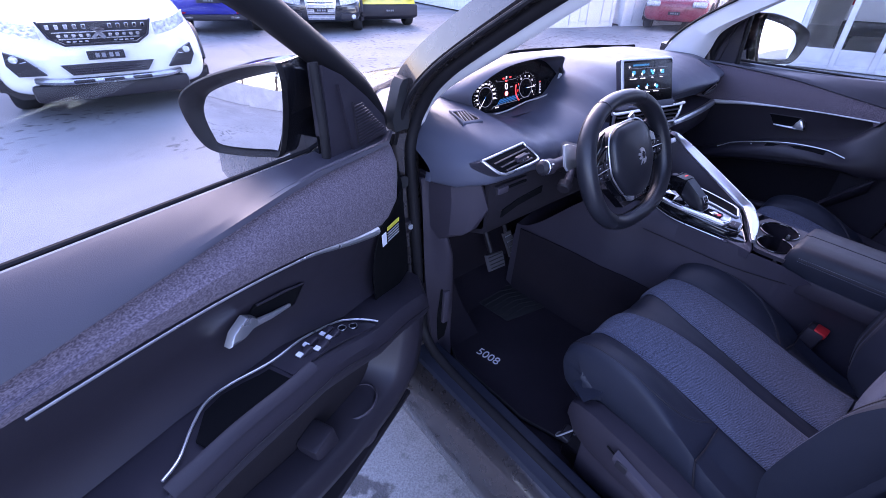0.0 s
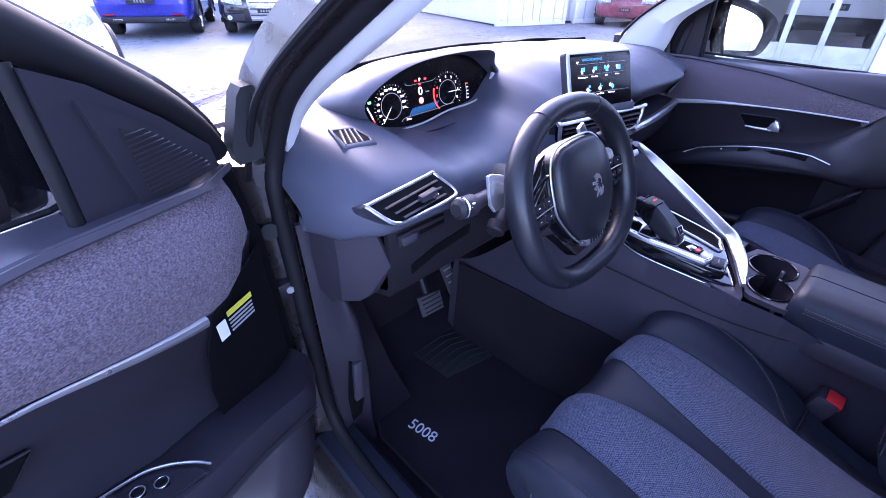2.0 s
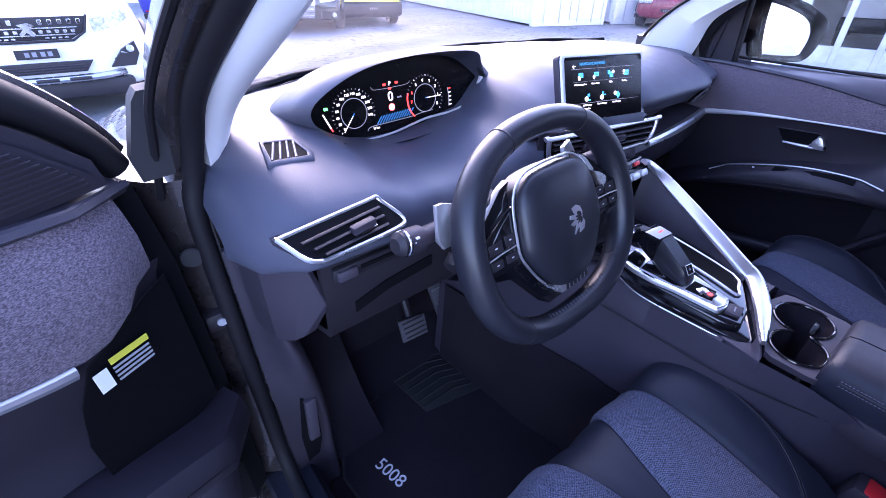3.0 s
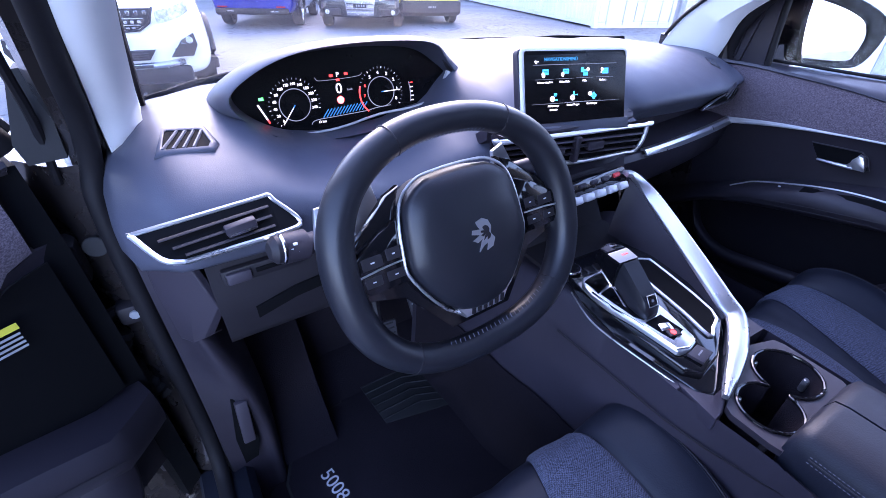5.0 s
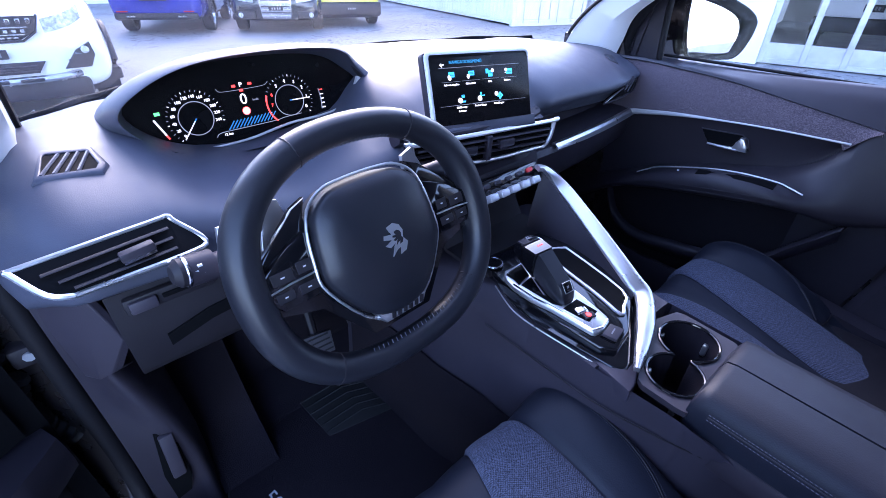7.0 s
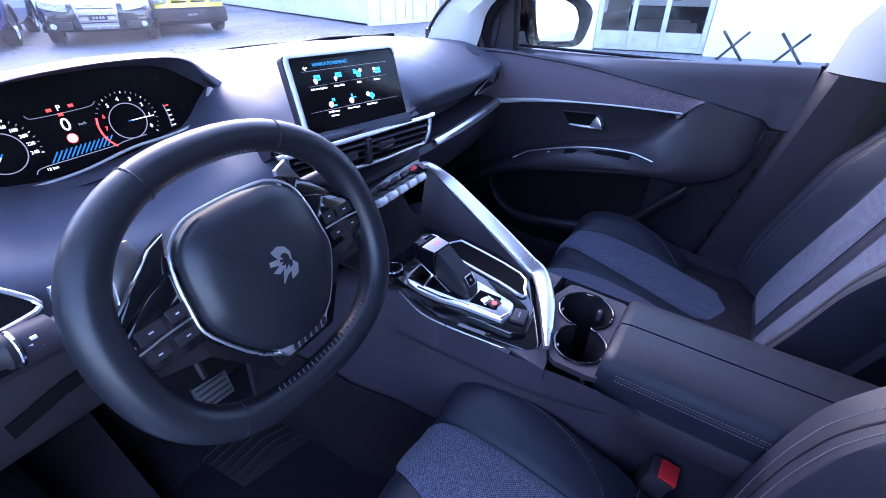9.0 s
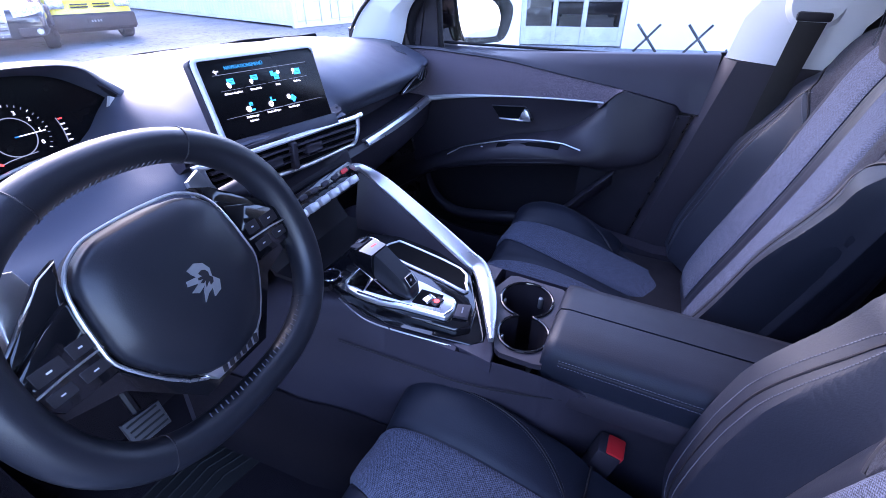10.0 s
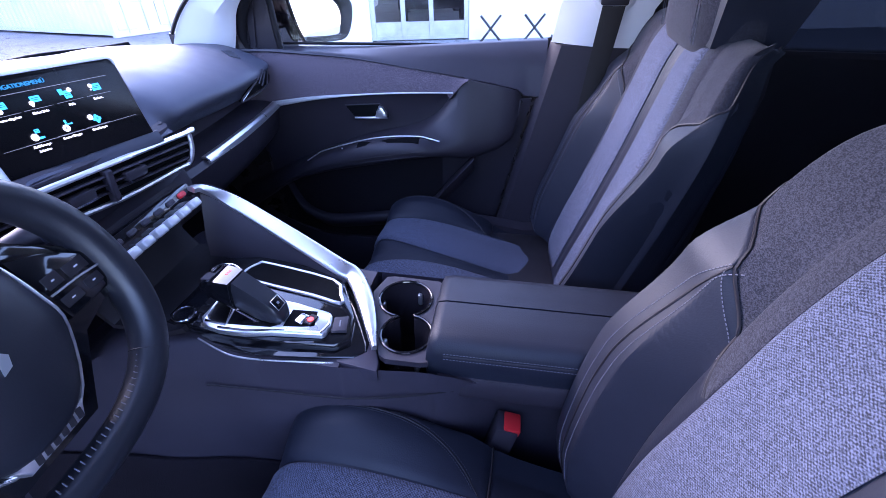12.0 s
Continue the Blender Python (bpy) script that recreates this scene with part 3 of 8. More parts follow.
def container(at, w=2.44, l=12.2, h=2.6):
    root = thing("shipping_container", None, "white steel shipping container with locking bars", "container", "shipping containers", local=at)
    n = 60
    for name, x in (("side_wall", 0.0), ("side_wall", w)):
        rows = []
        for k in range(n * 4 + 1):
            ph = k % 4
            o = 0.03 if ph in (1, 2) else 0.0
            rows.append([Vector((x + (o if x else -o) * -1, k * l / (n * 4), z)) for z in (0.15, h - 0.12)])
        part(name, skin(rows, 0.03, (1 if x else -1, 0, 0)), CONTAINER, root, smooth=False)
    part("roof", block(0, w, 0, l, h - 0.06, h, 0.01, 1), CONTAINER, root)
    part("floor_frame", block(0.02, w - 0.02, 0.02, l, 0.05, 0.16, 0.01, 1), CONTAINER, root)
    for x in (0, w - 0.12):
        part("corner_post", block(x, x + 0.12, -0.02, 0.10, 0.0, h, 0.01, 1), CONTAINER, root)
    part("header", block(0.1, w - 0.1, -0.01, 0.08, h - 0.14, h, 0.01, 1), CONTAINER, root)
    part("sill_beam", block(0.1, w - 0.1, -0.01, 0.08, 0.0, 0.14, 0.01, 1), CONTAINER, root)
    for x in (0.13, w / 2 + 0.01):
        d = part("door_leaf", block(x, x + w / 2 - 0.14, 0.0, 0.05, 0.15, h - 0.15, 0.01, 1), CONTAINER, root)
        for zz in (0.75, 1.35, 1.95):
            part("rib", block(x + 0.05, x + w / 2 - 0.19, -0.02, 0.0, zz - 0.05, zz + 0.05, 0.01, 1), CONTAINER, d)
        for xx in (x + 0.22, x + 0.72):
            part("locking_bar", tube([(xx, -0.05, 0.08), (xx, -0.05, h - 0.1)], 0.018, 8), ALU, d)
    return root


cw = Vector((0.96, -0.28)).normalized()
for k in range(3):
    ox, oy = 9.55 + cw.x * k * 2.75, 9.15 + cw.y * k * 2.75
    container(on_ground(ox, oy, -cw.y, cw.x))

# workshop front to the right
gm = on_ground(8.62, 3.25, 0.98, 0.19)  # first axis along the front, second into the building
garage = thing("workshop_building", None, "white rendered workshop with glazed aluminium doors", "building", local=gm)
part("wall", block(-0.55, 0.45, 0.0, 0.35, 0, 5.0), FACADE, garage)
part("wall", block(2.35, 14.0, 0.0, 0.35, 0, 5.0), FACADE, garage)
part("wall", block(0.45, 2.35, 0.0, 0.35, 2.6, 5.0), FACADE, garage)
part("wall", block(-0.55, -0.20, 0.35, 10.0, 0, 5.0), FACADE, garage)
part("wall", block(-0.55, 14.0, 10.0, 10.3, 0, 5.0), CONCRETE, garage)
part("roof", block(-0.6, 14.1, -0.1, 10.4, 5.0, 5.25), CONCRETE, garage)
part("shop_floor", block(-0.20, 14.0, 0.35, 10.0, 0.004, 0.05), CONCRETE, garage)
part("downpipe", tube([(-0.35, -0.05, 0.1), (-0.35, -0.05, 4.9)], 0.05, 10), ALU, garage)
part("sign_panel", block(-0.75, -0.55, -0.02, 0.03, 1.0, 2.2, 0.005, 1), GREEN, garage, "green sign panel")
door = part("glazed_door", join(*([block(x - 0.045, x + 0.045, 0.08, 0.16, 0.02, 2.6, 0.006, 1) for x in (0.50, 1.08, 1.62, 2.30)] + [block(0.45, 2.35, 0.09, 0.15, z - 0.04, z + 0.04, 0.006, 1) for z in (0.06, 1.10, 2.05, 2.56)] + [block(0.54, 2.26, 0.10, 0.14, 0.10, 0.34, 0.004, 1)])), ALU, garage, "aluminium door frames with lower panels")
for a, b in ((0.545, 1.035), (1.125, 1.575), (1.665, 2.255)):
    for z0, z1 in ((0.345, 1.06), (1.14, 2.01), (2.09, 2.52)):
        p = part("pane", block(a, b, 0.115, 0.123, z0, z1), GLASS, door)
        p.visible_shadow = False
inner = thing("panel_van", None, "white panel van parked inside the workshop", "van", local=gm @ pose(1.75, 2.6, 0.05, 0, 0, 0))
part("body", block(-0.85, 0.85, 0.0, 4.2, 0.35, 1.95, 0.10, 4), WHITE_PAINT, inner)
part("rear_bumper", block(-0.86, 0.86, -0.10, 0.05, 0.32, 0.58, 0.03, 2), DARK, inner)
for s in (-1, 1):
    part("tail_light", block(s * 0.76 - 0.07, s * 0.76 + 0.07, -0.02, 0.05, 0.85, 1.30, 0.02, 2), TAIL, inner)
    part("rear_window", block(s * 0.36 - 0.27, s * 0.36 + 0.27, -0.012, 0.02, 1.25, 1.75, 0.03, 2), CARGLASS, inner)
    for y in (0.7, 3.4):
        wheel_parts(inner, s * 0.76, y, 0.31, 0.2, s)
plate_on(inner, -0.02, 0.75, 0.3, 0.12, -1)
for k, (x, n) in enumerate(((2.72, 1), (3.55, 0.6))):
    stand = thing("folding_stand", None, "dark crossed folding stand by the wall", "stand", "folding stands", local=gm @ pose(x, -0.35, 0))
    for s in (-1, 1):
        part("leg", tube([(-0.19 * s, 0, 0.0), (0.19 * s, 0.05, 0.44)], 0.022, 8), DARK, stand)

# far white building and garden wall
far = thing("far_building", None, "long white hall behind the parked cars", "building", local=on_ground(-8, 24, 0.1, 1))
part("wall", block(-6, 26, 0, 8, 0, 5.5), FACADE, far)
part("roof", block(-6.3, 26.3, -0.3, 8.3, 5.5, 5.8), CONCRETE, far)
for k in range(9):
    w = part("window", block(-4 + k * 3.2, -2.2 + k * 3.2, -0.04, 0.05, 2.6, 3.8), CARGLASS, far)
    part("sill", block(-4.1 + k * 3.2, -2.1 + k * 3.2, -0.10, 0.02, 2.52, 2.6), ALU, w)
wall_m = on_ground(-14.5, 4.5, -0.95, 0.31)
garden = thing("boundary_wall", None, "pale concrete boundary wall with a railing", "wall", local=wall_m, kind="structure")
part("base", block(-8, 8, 0, 0.3, 0, 1.1, 0.02, 1), CONCRETE, garden)
for k in range(17):
    part("rail_post", block(-8 + k, -7.95 + k, 0.12, 0.17, 1.1, 1.9), ALU, garden)
part("rail", block(-8, 8, 0.11, 0.18, 1.88, 1.95), ALU, garden)
LEAF = mat("green_leaves", (0.06, 0.10, 0.025), 0.6, var=0.5, scale=3, bump=0)
BARK = mat("tree_bark", (0.10, 0.075, 0.055), 0.9, grain=60, bump=0.8, depth=0.01)


def tree(at, h, seed):
    rnd = random.Random(seed)
    root = thing("tree", None, "leafy garden tree beyond the wall", "tree", "trees", local=at)
    trunk = [(0, 0, 0), (0.05, 0.02, h * 0.25), (-0.03, 0.05, h * 0.5), (0.05, 0, h * 0.8)]
    limbs = [tube(curve(trunk, 4), [mix(0.16, 0.04, k / 12) for k in range(13)], 8)]
    tips = []
    for k in range(11):
        z = h * (0.3 + 0.05 * k)
        a = k * 2.4 + rnd.random()
        r = h * (0.30 - 0.012 * k)
        tip = Vector((r * math.cos(a), r * math.sin(a), z + h * 0.18))
        limbs.append(tube([(0, 0, z), tip * 0.5 + Vector((0, 0, z * 0.55)), tip], [0.05, 0.03, 0.012], 6))
        tips.append(tip)
    part("trunk", join(*limbs), BARK, root)
    vs, fs = [], []
    for tip in tips + [Vector((0, 0, h * 0.9)), Vector((0, 0, h * 0.7))]:
        for _ in range(170):
            c = tip + Vector((rnd.gauss(0, 1), rnd.gauss(0, 1), rnd.gauss(0, 0.8))) * h * 0.11
            q = Euler((rnd.random() * 6, rnd.random() * 6, rnd.random() * 6)).to_matrix()
            s = 0.07 + rnd.random() * 0.07
            b = len(vs)
            vs += [c + q @ Vector(v) * s for v in ((-1, 0, 0), (0, -0.45, 0.1), (1, 0, 0), (0, 0.45, 0.1))]
            fs.append((b, b + 1, b + 2, b + 3))
    me = bpy.data.meshes.new("crown")
    me.from_pydata([tuple(v) for v in vs], [], fs)
    finish("crown", me, LEAF, root, smooth=False)


for k, (dx, dy, h) in enumerate(((-7, 2.5, 6), (-4, 3.2, 5), (-1.5, 2.4, 6.5), (1.5, 3.0, 5.5), (4.5, 2.6, 6), (7.5, 3.1, 5))):
    tree(wall_m @ pose(dx, dy, 0), h, k)

# ---- the car: shell ----
shell = thing("car_body", (-0.75, 0.3, 0.2), "dark bronze car body shell with open driver doorway", "car body", kind="structure")


def sides(name, rings, material, label="", **kw):
    """A closed loft written for the right side, built on both."""
    for s in (-1, 1):
        part(name, loft([[Vector((s * q[0], q[1], q[2])) for q in r] for r in rings]), material, shell, label, **kw)


# rocker panels
sec = [(0.64, 0.33), (0.645, 0.425), (0.675, 0.447), (0.715, 0.452), (0.742, 0.440), (0.760, 0.415), (0.775, 0.375), (0.785, 0.315), (0.780, 0.25), (0.75, 0.215), (0.66, 0.22)]
sides("sill", [[(x, y, z) for x, z in sec] for y in (0.95, 0.6, 0.2, -0.3, -0.9, -1.3)], PAINT)
scuff = [(0.640, 0.43), (0.652, 0.452), (0.675, 0.4595), (0.688, 0.4600), (0.694, 0.4565), (0.726, 0.4565), (0.732, 0.447), (0.66, 0.44)]
sides("sill_cover", [[(x, y, z) for x, z in scuff] for y in (0.72, 0.3, -0.3, -0.9)], LEATHER, "dark navy plastic sill cover")
# hinge pillars
def pil(z, k=0.0):
    return [(0.655, 0.750 + k, z), (0.668, 0.742 + k, z), (0.700, 0.748 + k, z), (0.722, 0.765 + k, z), (0.750, 0.80 + k, z), (0.80, 0.83 + k, z), (0.81, 0.95, z), (0.66, 0.95, z)]
sides("hinge_pillar", [pil(0.40, -0.02), pil(0.46, -0.035), pil(0.55, -0.008), pil(0.75), pil(0.95, 0.005), pil(1.06, 0.01)], PAINT)
# windscreen pillars: painted outside, pale cloth inside
TRIM_O = curve([(0.650, 0.772, 1.02), (0.647, 0.754, 1.067), (0.645, 0.736, 1.12), (0.638, 0.687, 1.171), (0.623, 0.569, 1.248), (0.590, 0.36, 1.385), (0.560, 0.20, 1.455)], 4)
TRIM_I = curve([(0.610, 0.82, 1.03), (0.606, 0.80, 1.078), (0.600, 0.760, 1.124), (0.593, 0.690, 1.173), (0.581, 0.564, 1.246), (0.555, 0.36, 1.372), (0.53, 0.20, 1.445)], 4)
SEAL_L = curve([(0.676, 0.775, 1.02), (0.667, 0.752, 1.07), (0.662, 0.738, 1.115), (0.655, 0.693, 1.174), (0.637, 0.595, 1.250), (0.598, 0.36, 1.395), (0.57, 0.20, 1.465)], 4)
rows_i = [[o, o.lerp(i, 0.3) + Vector((0, -0.007, -0.005)), o.lerp(i, 0.7) + Vector((0, -0.008, -0.005)), i, i + Vector((-0.002, 0.095, -0.004)).lerp(Vector((0.002, 0.05, 0.03)), min(1, k / 14)), o + Vector((0.01, 0.06, 0.03))] for k, (o, i) in enumerate(zip(TRIM_O, TRIM_I))]
FRIT = [r[4] + Vector((-0.003, 0.004, 0.002)) for r in rows_i]
rows_o = [[q + Vector(v) for v in ((-0.012, 0.012, 0), (0.010, 0.002, 0.0), (0.022, 0.004, 0.0), (0.030, 0.018, 0.006), (0.022, 0.065, 0.03), (-0.03, 0.065, 0.03))] for q in SEAL_L]
sides("windscreen_pillar", rows_o, PAINT)
for s in (-1, 1):
    part("glass_edge", tube([Vector((s * q.x, q.y, q.z)) for q in FRIT[3:]], 0.0045, 6), SEAL, shell, "black windscreen edge")
sides("pillar_trim", rows_i, LINER, "pale grey pillar trim")
part("pillar_foot", block(-0.640, -0.606, 0.742, 0.78, 1.03, 1.072, 0.006, 2), PLASTIC, shell)
part("corner_seal", loft([[Vector((x, y, z)) for x, y in ((a, 0.738), (b, 0.742), (b, 0.775), (a, 0.77))] for a, b, z in ((-0.724, -0.688, 1.075), (-0.728, -0.686, 1.10), (-0.706, -0.680, 1.165), (-0.698, -0.682, 1.175))]), RUBBER, shell, "black rubber corner block")
# door seals
for s in (-1, 1):
    path = [(0.690, -0.10, 0.4525), (0.690, 0.35, 0.454), (0.690, 0.60, 0.458), (0.688, 0.70, 0.495), (0.686, 0.728, 0.60), (0.686, 0.735, 0.80), (0.683, 0.748, 1.0), (0.671, 0.752, 1.06), (0.660, 0.733, 1.115), (0.652, 0.688, 1.174), (0.634, 0.590, 1.248), (0.595, 0.355, 1.392), (0.575, 0.18, 1.455), (0.575, -0.1, 1.475)]
    part("door_seal", tube(curve([(s * x, y, z) for x, y, z in path], 5), 0.0130, 12), SEAL, shell, "black rubber door seal")
    path2 = [(0.712, 0.762, 1.04), (0.700, 0.735, 1.12), (0.692, 0.69, 1.18), (0.674, 0.59, 1.256), (0.635, 0.355, 1.40)]
    part("outer_seal", tube(curve([(s * x, y, z) for x, y, z in path2], 5), 0.005, 8), SEAL, shell)
# roof, lining, rear quarters
rows = [[Vector((0.60 * x, y, z - 0.05 * x * x)) for x in (-1, -0.6, -0.2, 0.2, 0.6, 1)] for y, z in ((0.42, 1.47), (0.2, 1.545), (-0.3, 1.60), (-1.2, 1.60), (-2.2, 1.55))]
part("roof", skin(rows, 0.02), PAINT, shell)
rows = [[Vector((0.58 * x, y, z - 0.05 * x * x)) for x in (-1, -0.6, -0.2, 0.2, 0.6, 1)] for y, z in ((0.40, 1.44), (0.2, 1.515), (-0.3, 1.565), (-1.2, 1.565), (-2.2, 1.51))]
tagged(part("ceiling", skin(rows, 0.012), LINER, None), "pale grey cloth headlining", "ceiling", kind="structure")
for s in (-1, 1):
    back = -0.34 if s < 0 else 0.0  # the driver's doorway is wider to the rear
    for nm, prof, keys, mt, lb in (
            ("centre_pillar", ((0.672, 0.022), (0.72, 0.02), (0.74, -0.16), (0.66, -0.17)), ((0.44, 0.0, 0.12), (0.75, 0.0, 0.05), (1.04, 0.005, -0.05), (1.07, 0.005, -0.06), (1.25, 0.045, -0.12), (1.46, 0.10, -0.20)), PAINT, ""),
            ("lower_pillar_trim", ((0.640, -0.012), (0.652, 0.0), (0.69, 0.01), (0.69, -0.15), (0.62, -0.17)), ((0.36, 0.0, 0.125), (0.44, 0.0, 0.098), (0.75, 0.0, 0.034), (1.064, 0.002, -0.030)), PLASTIC, "black plastic pillar trim"),
            ("upper_pillar_trim", ((0.662, -0.018), (0.690, -0.030), (0.70, -0.215), (0.612, -0.205), (0.614, -0.115), (0.640, -0.050)), ((1.066, 0.0, -0.002), (1.145, 0.012, -0.012), (1.25, 0.04, -0.07), (1.46, 0.10, -0.16)), LINER, "pale grey pillar trim")):
        part(nm, loft([[Vector((s * (x - d), y + k + back, z)) for x, y in prof] for z, d, k in keys]), mt, shell, lb)
for s in (-1, 1):
    part("rear_side", block(s * 0.685 - 0.03, s * 0.685 + 0.03, -2.2, -0.13, 0.30, 1.06, 0.01, 1), DARK, shell)
    part("rear_side_glass", loft([[Vector((s * x, y, z)) for y in (-0.20, -1.15)] + [Vector((s * (x - 0.004), y, z)) for y in (-1.15, -0.20)] for x, z in ((0.68, 1.06), (0.60, 1.45))]), TINTED, shell)
    part("rear_quarter", block(s * 0.655 - 0.05, s * 0.655 + 0.05, -2.2, -1.15, 1.05, 1.5, 0.01, 1), DARK, shell)
part("tailgate", block(-0.66, 0.66, -2.25, -2.15, 0.3, 1.12, 0.02, 1), DARK, shell)
part("tailgate_glass", loft([[Vector((x, y, z)) for x in (-0.6, 0.6)] + [Vector((x, y - 0.005, z)) for x in (0.6, -0.6)] for y, z in ((-2.2, 1.12), (-2.05, 1.5))]), TINTED, shell)
part("floor_pan", block(-0.68, 0.68, -2.2, 1.15, 0.27, 0.335), CARPET, shell, "black carpeted floor")
part("bulkhead", skin([[Vector((x, y, z)) for x in (-0.70, 0, 0.70)] for y, z in ((0.80, 0.335), (0.99, 0.40), (1.06, 0.60), (1.10, 1.02))], 0.05, (0, 1, 0)), CARPET, shell, "black carpeted bulkhead")
# windscreen and bonnet
rows = []
for k in range(9):
    t = k / 8
    rows.append([Vector((mix(0.70, 0.575, t) * x, mix(1.27, 0.42, t) - mix(0.26, 0.11, t) * x * x, mix(1.04, 1.455, t) + 0.03 * math.sin(math.pi * t) - 0.012 * x * x * t)) for x in [j / 6 - 1 for j in range(13)]])
ws = part("windscreen", skin(rows, 0.004), GLASS, shell)
ws.visible_shadow = False
rows = [[Vector((mix(0.66, 0.66, 0) * x, y - k * x * x, z - 0.05 * x * x)) for x in [j / 5 - 1 for j in range(11)]] for y, z, k in ((1.32, 0.955, 0.22), (1.6, 0.92, 0.15), (1.9, 0.87, 0.1), (2.2, 0.79, 0.12), (2.36, 0.69, 0.2))]
part("bonnet", skin(rows, 0.02), PAINT, shell)
rows = [[Vector((0.68 * x, y - k * x * x, z - 0.02 * x * x)) for x in [j / 5 - 1 for j in range(11)]] for y, z, k in ((1.245, 1.022, 0.27), (1.34, 0.955, 0.26))]
part("cowl", skin(rows, 0.03), DARK, shell)
for s in (-1, 1):
    rows = [[Vector((s * x, y, z)) for x, z in ((0.62, zt), (0.71, zt - 0.035), (0.765, zt - 0.13), (0.785, zt - 0.3), (0.775, 0.45))] for y, zt in ((0.86, 0.98), (1.05, 0.945), (1.4, 0.905), (1.8, 0.855), (2.2, 0.78))]
    part("wing", skin(rows, 0.015), PAINT, shell)
for s in (-1, 1):
    part("wiper", tube(curve([(s * 0.1 - 0.25, 1.29, 1.02), (s * 0.1, 1.31, 1.022), (s * 0.1 + 0.25, 1.25, 1.026)], 6), 0.008, 6), DARK, shell)

# hinge-side fittings on the driver's pillar
part("hinge_plug", disc((-0.706, 0.746, 0.955), (-0.15, -1, 0), 0.0145, 0.004, 20, 0.001), RUBBER, shell)
stay = part("door_stay", join(tube(curve([(-0.700, 0.770, 0.838), (-0.735, 0.750, 0.842), (-0.80, 0.70, 0.846)], 4), 0.009, 6), block(-0.722, -0.690, 0.735, 0.765, 0.824, 0.856, 0.006, 2)), DARK, shell, "black steel door stay")
part("stay_bolt", disc((-0.70, 0.737, 0.842), (-0.2, -1, 0), 0.007, 0.006, 8), ALU, stay)
gaiter = [Vector((-0.731, 0.762, 0.80 - 0.007 * k)) + Vector((-0.018 * math.sin(k * 0.18), 0, 0)) for k in range(22)]
part("cable_gaiter", tube(gaiter, [0.016 if k % 2 else 0.0115 for k in range(22)], 10), RUBBER, shell, "ribbed rubber cable gaiter")
for z in (0.70, 0.93):
    part("hinge", join(block(-0.80, -0.728, 0.752, 0.80, z - 0.03, z + 0.03, 0.006, 2), disc((-0.768, 0.752, z - 0.045), (0, 0, 1), 0.011, 0.09, 12)), DARK, shell)
for s in (-1, 1):
    for y in (1.58, -1.12):
        wheel_parts(shell, s * 0.672, y, 0.35, 0.22, s)
part("release_bracket", join(block(-0.765, -0.738, 0.745, 0.765, 0.625, 0.634, 0.002, 1), block(-0.745, -0.738, 0.742, 0.768, 0.60, 0.66, 0.002, 1)), ALU, shell)

# kick panel with bonnet release
kick = thing("kick_panel", (-0.63, 0.7, 0.36), "black plastic kick panel with bonnet release", "trim panel")
rows = []
for z, ys, rx, ry in ((0.34, 0.655, -0.597, 0.700), (0.43, 0.685, -0.594, 0.712), (0.55, 0.705, -0.592, 0.708), (0.66, 0.718, -0.602, 0.694), (0.76, 0.722, -0.618, 0.678), (0.86, 0.722, -0.640, 0.690), (0.96, 0.725, -0.650, 0.710)):
    rows.append([Vector(q) for q in ((-0.672, ys, z), (mix(-0.67, rx, 0.35), mix(ys, ry, 0.4) + 0.004, z), (mix(-0.67, rx, 0.75), ry + 0.001, z), (rx, ry, z), (rx + 0.010, ry + 0.022, z), (rx + 0.016, ry + 0.09, z), (-0.585, 0.92, z))])
part("panel", skin(smooth_rows(rows, 3), 0.010), PLASTIC, kick, "black kick panel")
km = plane_at((-0.626, 0.7055, 0.545), (1, 0.05, -0.12), (0, 0.02, 1))
rec = part("lever_recess", slab([(-0.016, 0.085), (0.010, 0.088), (0.019, -0.045), (0.012, -0.085), (-0.012, -0.092), (-0.020, -0.02)], km, 0.003, 0.001), SHADE_BLACK, kick)
part("bonnet_release", block(-0.010, 0.011, -0.028, 0.078, 0.003, 0.014, 0.003, 2, km @ pose(0.0, 0.002, 0.0, 0, 0, 2)), TRIM, rec, "grey bonnet release lever")
part("foot_rest", skin([[Vector((x, y, z)) for x in (-0.585, -0.47)] for y, z in ((0.72, 0.36), (0.80, 0.42), (0.93, 0.60))], 0.03), CARPET, kick)


# ---- doors ----
MT = 0.16  # lean of the mirror glass


